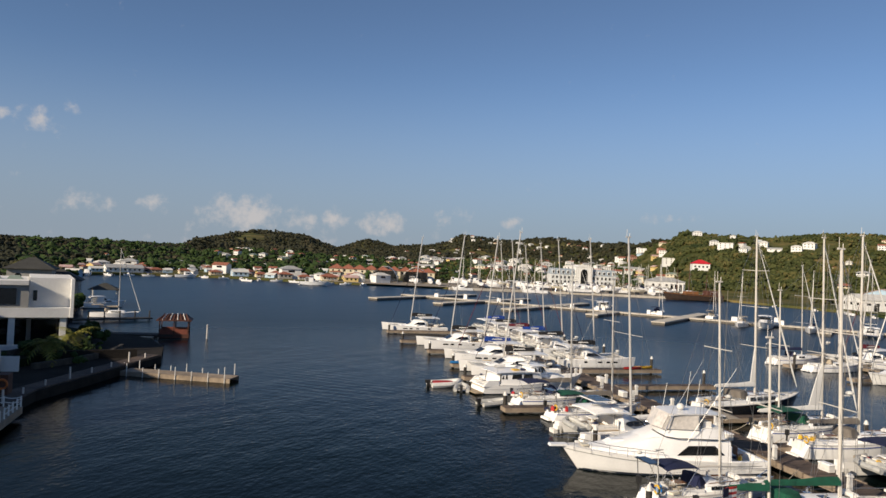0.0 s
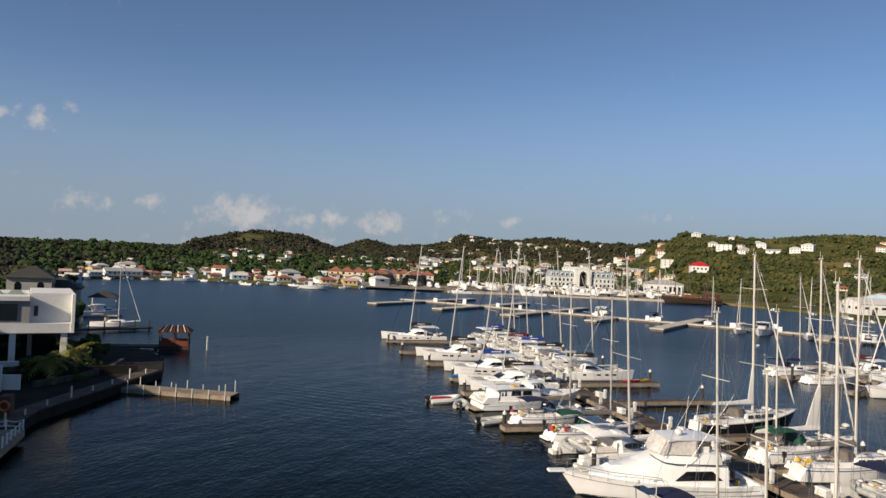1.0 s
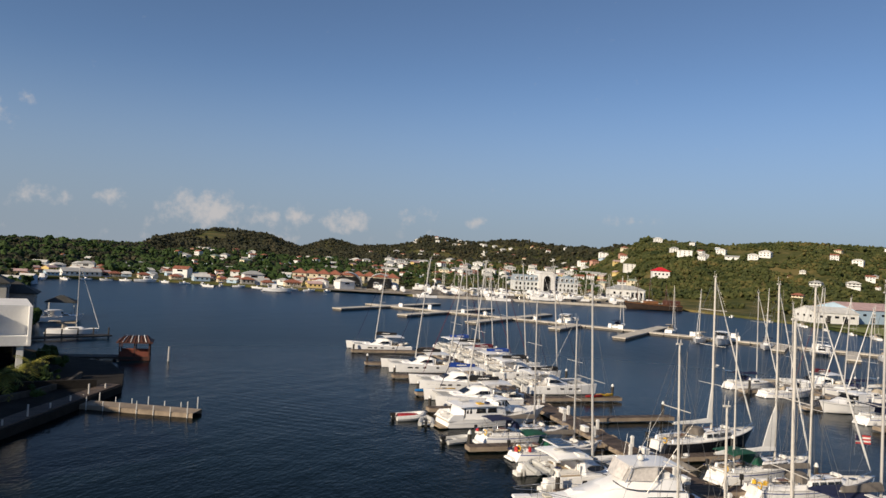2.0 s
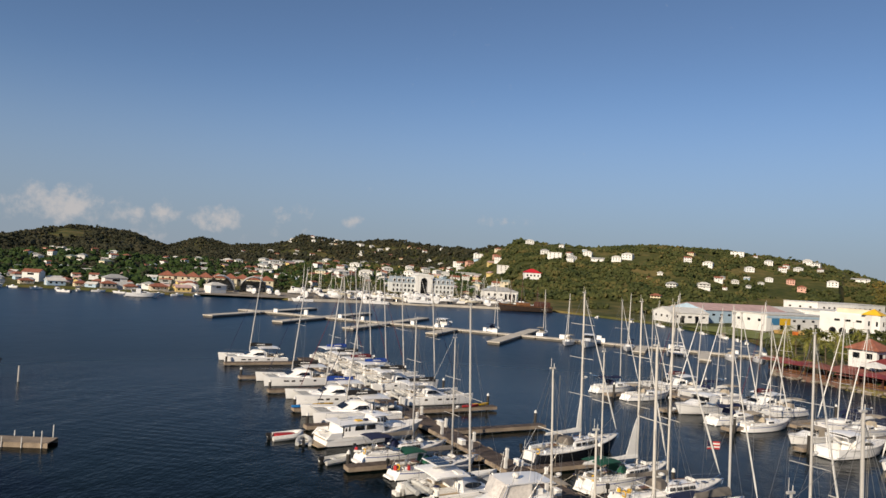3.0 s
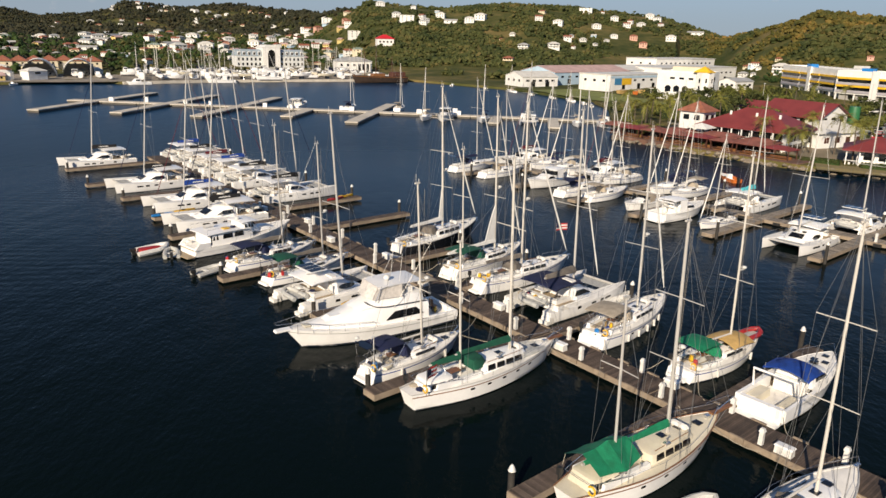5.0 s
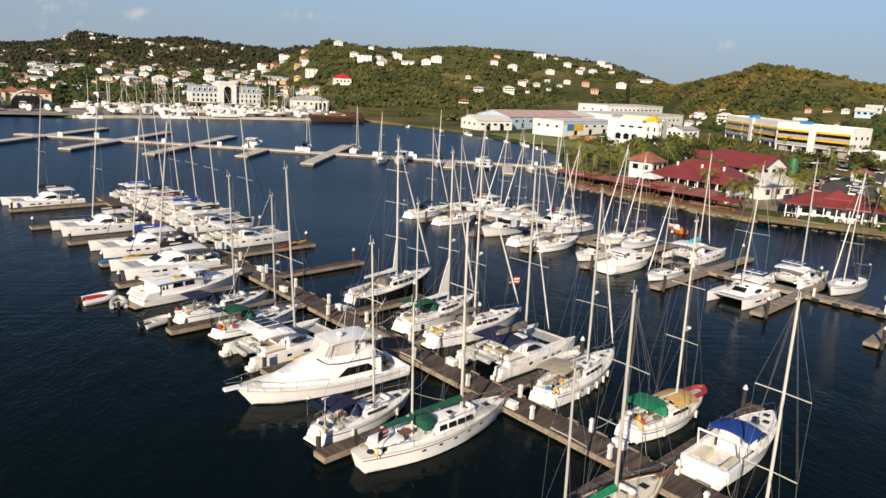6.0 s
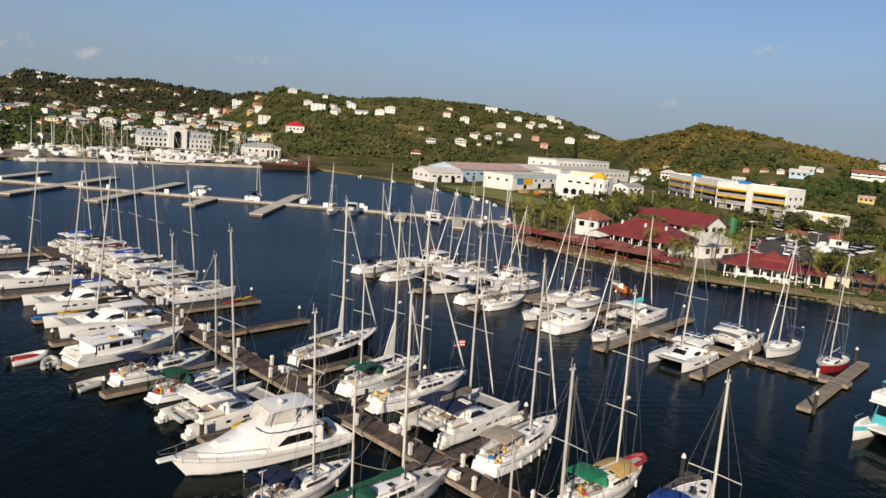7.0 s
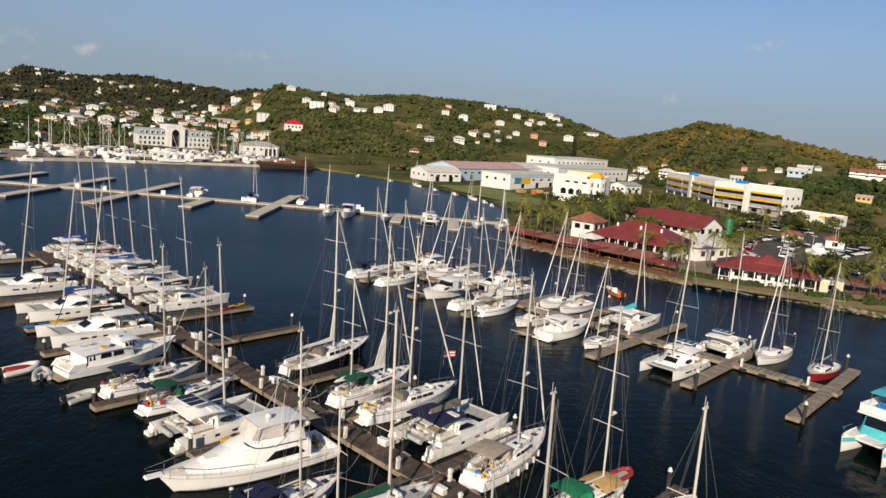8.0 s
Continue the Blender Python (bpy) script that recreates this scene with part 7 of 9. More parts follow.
rocks = tagged(new("rock_edging"), "brown boulders edging the shore", "rocks", kind="structure")
rms = [rock_mesh() for _ in range(5)]
pts_ = [(146, 114), (128.4, 127.9), (116, 140), (95.4, 155), (77, 182), (67, 200), (80.5, 239)]
for (xa, ya), (xb, yb_) in zip(pts_, pts_[1:]):
    n_ = int(math.hypot(xb - xa, yb_ - ya) / 1.15)
    for j in range(n_):
        f_ = (j + rr.random()) / n_
        o = new("rock", rr.choice(rms))
        s_ = rr.uniform(0.45, 0.95)
        o.matrix_basis = pose(xa + (xb - xa) * f_ + rr.uniform(-0.5, 0.5), ya + (yb_ - ya) * f_ + rr.uniform(-0.5, 0.5), rr.uniform(0.1, 0.9), 0, 0, rr.uniform(0, 360)) @ Matrix.Diagonal((s_ * 1.3, s_, s_, 1))
        o.parent = rocks

# ---- trees ----
def leaf_mat(name, base, tip, dry=None):
    m = bpy.data.materials.new(name)
    m.use_nodes = True
    nt = m.node_tree
    p = nt.nodes["Principled BSDF"]
    p.inputs["Roughness"].default_value, p.inputs["Specular IOR Level"].default_value = 0.75, 0.2
    g = nt.nodes.new("ShaderNodeNewGeometry")
    tc = nt.nodes.new("ShaderNodeTexCoord")
    n = nt.nodes.new("ShaderNodeTexNoise")
    n.inputs["Scale"].default_value, n.inputs["Detail"].default_value = 0.035, 3
    nt.links.new(tc.outputs["Object"], n.inputs[0])
    a = nt.nodes.new("ShaderNodeMath")
    a.operation = "MULTIPLY_ADD"
    a.inputs[1].default_value = 0.40
    nt.links.new(g.outputs["Random Per Island"], a.inputs[0])
    s = nt.nodes.new("ShaderNodeMath")
    s.operation = "MULTIPLY_ADD"
    s.inputs[1].default_value, s.inputs[2].default_value = 1.5, -0.46
    nt.links.new(n.outputs["Fac"], s.inputs[0])
    nt.links.new(s.outputs[0], a.inputs[2])
    r = nt.nodes.new("ShaderNodeValToRGB")
    r.color_ramp.elements[0].position, r.color_ramp.elements[0].color = 0.15, (*base, 1)
    r.color_ramp.elements[1].position, r.color_ramp.elements[1].color = 0.95, (*(dry or tip), 1)
    e = r.color_ramp.elements.new(0.62)
    e.color = (*tip, 1)
    nt.links.new(a.outputs[0], r.inputs[0])
    nt.links.new(r.outputs[0], p.inputs["Base Color"])
    n3 = nt.nodes.new("ShaderNodeTexNoise")
    n3.inputs["Scale"].default_value, n3.inputs["Detail"].default_value = 1.1, 3
    nt.links.new(tc.outputs["Object"], n3.inputs[0])
    b = nt.nodes.new("ShaderNodeBump")
    b.inputs["Strength"].default_value, b.inputs["Distance"].default_value = 0.8, 0.6
    nt.links.new(n3.outputs["Fac"], b.inputs["Height"])
    nt.links.new(b.outputs[0], p.inputs["Normal"])
    return m


LEAF = leaf_mat("broadleaf_foliage", (0.020, 0.031, 0.009), (0.066, 0.073, 0.022), (0.14, 0.105, 0.037))
LEAFY = leaf_mat("dry_hill_foliage", (0.035, 0.045, 0.011), (0.12, 0.095, 0.022), (0.21, 0.13, 0.035))
# greyed tones put the haze of distance into the far foliage
LEAFH = leaf_mat("hazed_hill_foliage", (0.015, 0.019, 0.010), (0.036, 0.036, 0.019), (0.066, 0.052, 0.026))
LEAFD = leaf_mat("dark_foliage", (0.012, 0.028, 0.007), (0.036, 0.062, 0.014))
PALML = leaf_mat("palm_foliage", (0.09, 0.11, 0.022), (0.24, 0.22, 0.045), (0.34, 0.26, 0.07))
LEAFB = leaf_mat("garden_foliage", (0.045, 0.062, 0.014), (0.13, 0.135, 0.032), (0.22, 0.17, 0.05))
BARK = mat("bark", (0.14, 0.11, 0.08), 0.95, var=0.25, scale=2.0, bump=0.5, bscale=8)

nr = np.random.default_rng(11)


def ico():
    """A 42-point ball."""
    bm = bmesh.new()
    bmesh.ops.create_icosphere(bm, subdivisions=2, radius=1.0)
    v = np.array([x.co[:] for x in bm.verts])
    f = np.array([[x.index for x in q.verts] for q in bm.faces])
    bm.free()
    return v, f


def ico1():
    bm = bmesh.new()
    bmesh.ops.create_icosphere(bm, subdivisions=1, radius=1.0)
    v = np.array([x.co[:] for x in bm.verts])
    f = np.array([[x.index for x in q.verts] for q in bm.faces])
    bm.free()
    return v, f


I2, I1 = ico(), ico1()


def woods(name, label, spots, material, clumps=4):
    """Many uneven crowns in one mesh: each spot is x, y, z, radius, detail."""
    V, F, o = [], [], 0
    for x, y, z, r, near in spots:
        iv, fi = I2 if near else I1
        for k in range(clumps):
            q = r * nr.uniform(0.42, 0.72)
            c = np.array((x, y, z + r * 0.75)) + nr.normal(0, 1, 3) * (0.45 * r, 0.45 * r, 0.28 * r)
            v = iv * (nr.uniform(0.5, 1.38, (len(iv), 1)) * q) * (nr.uniform(0.7, 1.35), nr.uniform(0.7, 1.35), nr.uniform(0.55, 1.05)) + c
            V.append(v)
            F.append(fi + o)
            o += len(iv)
    V, F = np.concatenate(V), np.concatenate(F)
    me = bpy.data.meshes.new(name)
    me.from_pydata(V.tolist(), [], F.tolist())
    me.materials.append(material)
    me.update()
    return tagged(new(name, me), label, "trees", kind="stuff")


def clear_of_houses(x, y, r):
    d = math.hypot(x, y)
    ux, uy = x / d, y / d
    for a, c in HOUSES:
        dx, dy = a - x, c - y
        if dx * dx + dy * dy < 1000:
            along, across = dx * ux + dy * uy, abs(dx * uy - dy * ux)
            if across < 4 + 0.7 * r and -7 < along < 15:
                return False
    return True


BUILT = [(300, 630, 22), (297, 548, 14), (162, 237, 5), (236, 322, 30), (232, 370, 42), (252, 288, 15), (141, 333, 19), (85, 408, 24), (128, 392, 42), (118, 440, 42), (205, 505, 60), (222, 560, 60), (150, 470, 32), (190, 382, 14),
         (-82, 548, 50), (-20, 512, 26), (-168, 402, 26), (192, 205, 46), (168, 186, 26), (210, 240, 22), (150, 205, 24), (-60, 430, 50), (-100, 400, 45), (-10, 470, 34), (285, 215, 50), (262, 250, 22), (142, 234, 21), (140, 258, 15), (121, 187, 15), (100, 300, 26), (88, 350, 30), (120, 320, 20)]
spots_near, spots_far, spots_dry, spots_left = [], [], [], []
tr = random.Random(21)
tries = 0
while tries < 42000:
    tries += 1
    b = tr.uniform(-56, 58)
    rs = shore_r(b)
    u_ = tr.random()
    r = rs + 30 + (min(1000, interp(b, RB, RD) + 60 - rs)) * u_ ** 0.8
    if b > 6 and tr.random() < 0.35:
        r = min(1350, interp(b, RB, RD)) * tr.uniform(0.4, 1.03)
    x, y = -r * math.sin(radians(b)), r * math.cos(radians(b))
    if b < -15 and r < 265:
        continue
    if -16 < b < 8 and r < rs + 62 or b > 22 and r < rs + 90:
        continue
    z = land_z(x, y)
    cover = noise.noise(Vector((x * 0.011, y * 0.011, 3))) + 0.55 * noise.noise(Vector((x * 0.035, y * 0.035, 9)))
    if 2 < b < 40 and r < 1000 and tr.random() < 0.6:
        continue
    flat = z < 4.5
    if cover < (-0.15 if not flat else -0.02 if b > -14 else 0.12):
        continue
    if any((x - a) ** 2 + (y - c) ** 2 < q * q for a, c, q in BUILT):
        continue
    rad = tr.uniform(1.4, 3.0) * (1.0 + r / 4000)
    if not clear_of_houses(x, y, rad):
        continue
    (spots_left if b > 19 else spots_dry if b < -24 and r > 330 and noise.noise(Vector((x * 0.014, y * 0.014, 7))) + (land_z(x, y) - 22) * 0.012 > 0.0 else spots_near if r < 470 else spots_far).append((x, y, z - 0.3 - (0.0 if flat else 0.32 * rad), rad, r < 340))
woods("woodland", "dense green and yellowing trees covering the hills", spots_near, LEAF)
woods("dry_woodland", "yellowing dry trees on the round hill", spots_dry, LEAFY)
woods("shore_woodland", "dark trees behind the far shore", spots_left, LEAFH)
# trees among the town's houses, and the forest of the distant hills
town = []
while len(town) < 2300:
    b = tr.uniform(4, 50)
    r = shore_r(b) + (22 if b < 23 else 34) + 560 * tr.random() ** 1.2
    x, y = -r * math.sin(radians(b)), r * math.cos(radians(b))
    if any((x - a) ** 2 + (y - c) ** 2 < q * q for a, c, q in BUILT) or any((x - a) ** 2 + (y - c) ** 2 < 64 for a, c in HOUSES):
        continue
    if b < 24 and r < shore_r(b) + 110:
        town.append((0, -600, 0, 0.1, False))
        continue
    if not clear_of_houses(x, y, 0.5):
        town.append((0, -600, 0, 0.1, False))
        continue
    town.append((x, y, land_z(x, y) - 0.4, tr.uniform(2.0, 4.2) if b > 24 else tr.uniform(1.6, 3.2), False))
town = [s_ for s_ in town if s_[1] > 0]
woods("town_trees", "dark green trees among the houses of the far shore", town, LEAFD)
hills = []
for _ in range(11000):
    b = tr.uniform(1, 41)
    rd = interp(b, RB, RD)
    r = rd * tr.uniform(0.5, 1.06)
    x, y = -r * math.sin(radians(b)), r * math.cos(radians(b))
    if r < 1100 or noise.noise(Vector((x * 0.006, y * 0.006, 2))) < -0.42 or any((x - a) ** 2 + (y - c) ** 2 < 500 for a, c in HOUSES):
        continue
    hills.append((x, y, land_z(x, y) - 0.5, tr.uniform(3.2, 6.5), False))
woods("hill_forest", "dark green forest on the distant hills", hills, LEAFH, 2)
woods("far_woodland", "dense green trees covering the far hills", spots_far, LEAF)
woods("dark_trees", "dark green trees beyond the parking lot", [(x, y, land_z(x, y) - 0.4, tr.uniform(2, 3.6), True) for x, y in
      ((tr.uniform(246, 310), tr.uniform(225, 310)) for _ in range(60)) if x - y * 0.8 > 68] + [(x, y, land_z(x, y) - 0.4, tr.uniform(2.6, 4.2), True) for x, y in
      ((tr.uniform(292, 362), tr.uniform(372, 400)) for _ in range(44))] + [(x, y, land_z(x, y) - 0.4, tr.uniform(1.6, 2.6), True) for x, y in ((tr.uniform(246, 276), tr.uniform(440, 476)) for _ in range(22))] + [(x, y, land_z(x, y) - 0.3, tr.uniform(1.8, 2.8), True) for x, y in ((tr.uniform(194, 232), tr.uniform(204, 240)) for _ in range(26)) if x > y - 8 and x < y + 16], LEAFD)


def leafy_tree(label, h, spread, material, seed, n=420):
    """Tapered trunk, limbs and a crown of small leaf tufts."""
    q = random.Random(seed)
    t = thing("tree", label, "tree", "shore trees")
    mb = MB().tube([(0, 0, -0.8), (0.1, 0.05, h * 0.25), (0.0, 0.15, h * 0.5)], 0.03 * h, 7, 0.018 * h)
    ends = []
    for k in range(7):
        a = 2 * math.pi * k / 7 + q.uniform(-0.3, 0.3)
        e = (spread * 0.62 * math.cos(a), spread * 0.62 * math.sin(a), h * q.uniform(0.6, 0.85))
        mb.tube([(0, 0.1, h * q.uniform(0.28, 0.48)), (e[0] * 0.5, e[1] * 0.5, h * 0.58), e], 0.014 * h, 5, 0.005 * h)
        ends.append(e)
    ends.append((0, 0, h * 0.9))
    part("trunk", mb, BARK, t)
    cr = MB()
    for k in range(n):
        e = ends[k % len(ends)]
        c = Vector((e[0] + q.gauss(0, spread * 0.2), e[1] + q.gauss(0, spread * 0.2), e[2] + q.gauss(0, h * 0.085)))
        a, b_ = Vector((q.gauss(0, 1), q.gauss(0, 1), q.gauss(0, 0.6))).normalized(), Vector((q.gauss(0, 1), q.gauss(0, 1), q.gauss(0, 1))).normalized()
        s = q.uniform(0.22, 0.5) * spread / 3.5
        d = a.cross(b_).normalized()
        cr.add([c - a * s, c + d * s * 0.6, c + a * s, c - d * s * 0.6], [(0, 1, 2, 3)])
    part("crown", cr, material, t)
    return t


def palm(label, h, seed):
    q = random.Random(seed)
    t = thing("palm_tree", label, "palm tree", "palms")
    bx, by = q.uniform(-0.6, 0.6), q.uniform(-0.6, 0.6)
    part("trunk", MB().tube([(0, 0, -0.8), (bx * 0.3, by * 0.3, h * 0.4), (bx, by, h)], 0.2, 7, 0.13), BARK, t)
    mb = MB()
    for k in range(17):
        a = 2 * math.pi * k / 17 + q.uniform(-0.2, 0.2)
        up, ln = q.uniform(-0.3, 0.9), q.uniform(2.6, 3.7)
        pts = []
        for i in range(7):
            f = i / 6
            r = ln * f
            pts.append(Vector((bx + r * math.cos(a), by + r * math.sin(a), h + up * r * 0.9 - 0.26 * r * r * (0.6 + 0.4 * (1 - up)))))
        side = Vector((-math.sin(a), math.cos(a), 0))
        for i in range(6):
            p0, p1 = pts[i], pts[i + 1]
            w = 0.95 * math.sin(math.pi * (0.15 + 0.8 * (i + 0.5) / 6))
            for sg in (-1, 1):
                for j in range(2):
                    s0, s1 = p0.lerp(p1, j * 0.5), p0.lerp(p1, j * 0.5 + 0.32)
                    tip = (s0 + s1) / 2 + side * sg * w + Vector((0, 0, -0.35 * w)) + (p1 - p0) * 0.5
                    mb.add([s0, s1, tip], [(0, 1, 2)])
    part("fronds", mb, PALML, t)
    return t


def bush_mesh(seed):
    q = np.random.default_rng(seed)
    V, F, o = [], [], 0
    for k in range(4):
        v = I2[0] * q.uniform(0.6, 1.2, (42, 1)) * 0.6 * (1, 1, 0.8) + q.normal(0, 0.4, 3) * (1, 1, 0.4) + (0, 0, 0.5)
        V.append(v)
        F.append(I2[1] + o)
        o += 42
    me = bpy.data.meshes.new("bush")
    me.from_pydata(np.concatenate(V).tolist(), [], np.concatenate(F).tolist())
    me.materials.append(LEAF)
    return me


palms = [palm("tall palm with arching yellow-green fronds beside the clubhouse", h, 40 + i) for i, h in enumerate((6.5, 8.0, 9.5))]
PSPOTS = [(74, 206), (79, 213), (84, 219), (88, 214), (82, 206), (91, 222), (76, 196), (116, 165), (113, 170), (137, 141), (112, 232), (140, 274), (152, 268), (160, 262), (188, 254),
          (170, 216), (150, 140), (166, 152), (162, 128), (180, 150), (205, 268), (212, 262), (106, 240), (110, 158), (122, 146), (128, 142), (140, 134), (100, 168), (96, 174), (108, 172), (134, 156), (146, 150), (154, 160), (90, 206), (126, 176),
          (84, 241), (100, 245), (118.5, 273), (86, 229), (137, 288), (180, 306), (187, 303.5), (193, 260), (157, 160), (120.4, 144), (101, 164), (172, 300), (199, 300), (88, 233), (80, 222), (73, 210)]
for i, (x, y) in enumerate(PSPOTS):
    m = pose(x, y, land_z(x, y), 0, 0, 57 * i)
    if i < 3:
        palms[i].matrix_basis = m
    else:
        copy_thing(palms[i % 3], m)
trees = [leafy_tree("green shade tree with a spreading crown", h, s, mt, 60 + i) for i, (h, s, mt) in enumerate(((6.0, 4.2, LEAFB), (7.0, 5.2, LEAF), (5.0, 3.6, LEAFB)))]
TSPOTS = [(126, 228), (148, 282), (160, 292), (176, 282), (190, 274), (166, 206), (178, 176), (200, 180), (184, 264), (206, 256),
          (214, 272), (152, 306), (168, 312), (180, 318), (196, 318), (170, 300), (230, 232), (238, 226), (236, 216), (246, 224), (228, 208), (156, 150), (174, 140),
          (124, 233), (121, 229), (129.5, 258), (158.5, 216.5), (147.5, 206), (143, 160.5), (146.5, 163), (150, 158), (201, 253), (207, 255), (214, 257), (190, 262), (228, 262), (261, 305), (262, 286), (137, 292), (118, 282), (110, 288), (150, 322),
          (160, 327), (140, 306), (172, 332), (185, 336), (126, 292), (192, 212), (197, 208), (203, 211), (209, 214), (215, 220), (200, 218), (208, 223), (222, 226), (218, 212), (226, 218), (236, 240), (243, 262), (250, 252), (236, 272), (224, 280), (252, 296), (246, 308), (133, 150), (170, 250), (176, 256), (150, 246), (98, 226)]
for i, (x, y) in enumerate(TSPOTS):
    m = pose(x, y, land_z(x, y), 0, 0, 71 * i)
    if i < 3:
        trees[i].matrix_basis = m
    else:
        copy_thing(trees[i % 3], m)
def hedge(x0, y0, x1, y1, w=1.4, h=1.1):
    """A clipped hedge: a rounded bank of leaves between two ends."""
    d = math.hypot(x1 - x0, y1 - y0)
    q = random.Random(int(x0 * 7))
    t = thing("hedge", "clipped green hedge along the sea wall", "hedge", "hedges", pose(x0, y0, land_z(x0, y0), 0, 0, math.degrees(math.atan2(y1 - y0, x1 - x0))))
    cr = MB()
    for _ in range(int(d * 60)):
        a = q.uniform(0, math.pi)
        c = Vector((q.uniform(0, d), w / 2 * math.cos(a) * q.uniform(0.85, 1.05), 0.15 + h * abs(math.sin(a)) ** 0.6 * q.uniform(0.85, 1.05)))
        e, f = Vector((q.gauss(0, 1), q.gauss(0, 1), q.gauss(0, 1))).normalized(), Vector((q.gauss(0, 1), q.gauss(0, 1), q.gauss(0, 1))).normalized()
        g = e.cross(f).normalized()
        r = q.uniform(0.12, 0.24)
        cr.add([c - e * r, c + g * r * 0.7, c + e * r, c - g * r * 0.7], [(0, 1, 2, 3)])
    part("leaves", cr, LEAF, t)
    part("core", MB().frustum(0.1, -w * 0.42, d - 0.1, w * 0.42, -0.3, h, 0.2, w * 0.15, 0.2, w * 0.15), LEAFD, t)
    return t


hedge(120.5, 141.5, 128.5, 137.5)
hedge(101.3, 158.9, 105, 154.6)
hedge(108, 152, 113, 148.6)
hedge(132, 136, 140, 131.5)
bms = [bush_mesh(s) for s in range(4)]
bq = random.Random(8)
for k in range(150):
    if k < 60:
        b_, off = bq.uniform(-52, -18), bq.uniform(5, 16)
        r_ = shore_r(b_) + off
        x, y = -r_ * math.sin(radians(b_)), r_ * math.cos(radians(b_))
    else:
        x, y = bq.uniform(130, 260), bq.uniform(190, 330)
    if any((x - a) ** 2 + (y - c) ** 2 < 0.5 * q * q for a, c, q in BUILT) or (x - 120) ** 2 + (y - 180) ** 2 < 700:
        continue
    o = new("bush", bms[k % 4])
    s_ = bq.uniform(0.8, 1.9)
    o.matrix_basis = pose(x, y, land_z(x, y) - 0.1, 0, 0, bq.uniform(0, 360)) @ Matrix.Diagonal((s_, s_, s_, 1))
    tagged(o, "rounded green bush in the grounds", "bush", "bushes")

# ---- cars ----
TYRE = mat("tyre_rubber", (0.02, 0.02, 0.02), 0.8, var=0.2)


def car(label, paint, L=4.4, W=1.8, H=1.5, van=False, pick=False):
    t = thing("car", label, "car", "parked cars")
    z1 = 0.82
    pr = [(-L / 2, 0.35), (-L / 2 + 0.08, z1), (L / 2 - 1.1, z1), (L / 2 - 0.1, z1 - 0.16), (L / 2, 0.4)]
    mb = MB().loft([[(x, y, z) for x, z in pr] for y in (-W / 2, -W / 2 + 0.05, W / 2 - 0.05, W / 2)], True, True)
    a, b = (-L / 2 + 0.1, L / 2 - 1.4) if van else (-L / 2 + (1.7 if pick else 0.4), L / 2 - 1.2)
    part("glasshouse", MB().frustum(a, -W / 2 + 0.08, b, W / 2 - 0.08, z1, H - 0.06, 0.3, 0.16, 0.55, 0.16), GLASS, t)
    part("body", mb.frustum(a + 0.28, -W / 2 + 0.22, b - 0.5, W / 2 - 0.22, H - 0.07, H, 0.05, 0.05, 0.05, 0.05), paint, t)
    for x, nm in ((-L * 0.31, "rear_wheels"), (L * 0.30, "front_wheels")):
        mb = MB()
        for s in (-1, 1):
            mb.tube([(x, s * (W / 2 - 0.2), 0.32), (x, s * (W / 2 + 0.01), 0.32)], 0.32, 8)
        part(nm, mb, TYRE, t)
    return t


SILVER = mat("silver_car_paint", (0.45, 0.45, 0.46), 0.3, metal=0.5, var=0.05)
BLACKC = mat("black_car_paint", (0.012, 0.012, 0.014), 0.2, var=0.1)
cars = [car("white saloon car parked in the lot", GEL), car("silver car parked in the lot", SILVER, 4.2), car("black car parked in the lot", BLACKC), car("white van parked in the lot", GEL, 5.0, 1.9, 2.0, True), car("red car parked in the lot", REDP), car("white pickup parked in the lot", GEL, 5.1, 1.85, 1.7, False, True)]
cq = random.Random(14)
n_ = 0
for rowx, rowy, dx, dy, cnt, turn in ((172, 180, 0.85, 0.53, 13, 122), (170, 193, 0.85, 0.53, 14, -58), (158, 186, 0.80, 0.6, 11, 122), (164, 207, 0.80, 0.6, 9, -58), (152, 164, 0.80, 0.6, 9, 122), (150, 172, 0.80, 0.6, 9, -58), (160, 172, 0.85, 0.53, 11, 122), (205, 176, 0.3, 0.95, 10, 20), (128, 168, 0.66, -0.75, 5, 100),
                                      (142, 196, 0.62, 0.78, 9, 40), (152, 192, 0.62, 0.78, 8, 40), (160, 240, 0.8, 0.6, 9, 40), (150, 212, 0.8, 0.6, 12, 122), (146, 182, 0.62, 0.78, 7, 40), (130, 178, 0.62, 0.78, 6, 122), (126, 204, 0.7, 0.7, 5, 60), (106, 258, 0.42, 0.9, 9, 66), (196, 286, 0.98, -0.2, 11, 95), (200, 262, 0.98, -0.2, 6, 95), (160, 283, 0.9, 0.1, 5, 90)):
    for k in range(cnt):
        if cq.random() < 0.12:
            continue
        x, y = rowx + dx * 2.75 * k, rowy + dy * 2.75 * k
        m = pose(x, y, max(1.0, land_z(x, y)) + 0.12, 0, 0, turn + cq.uniform(-4, 4) + (180 if cq.random() < 0.4 else 0))
        i = cq.choice((0, 0, 0, 0, 1, 1, 1, 2, 3, 3, 5, 5, 4))
        if n_ < 6:
            cars[n_].matrix_basis = m
        else:
            copy_thing(cars[i], m)
        n_ += 1
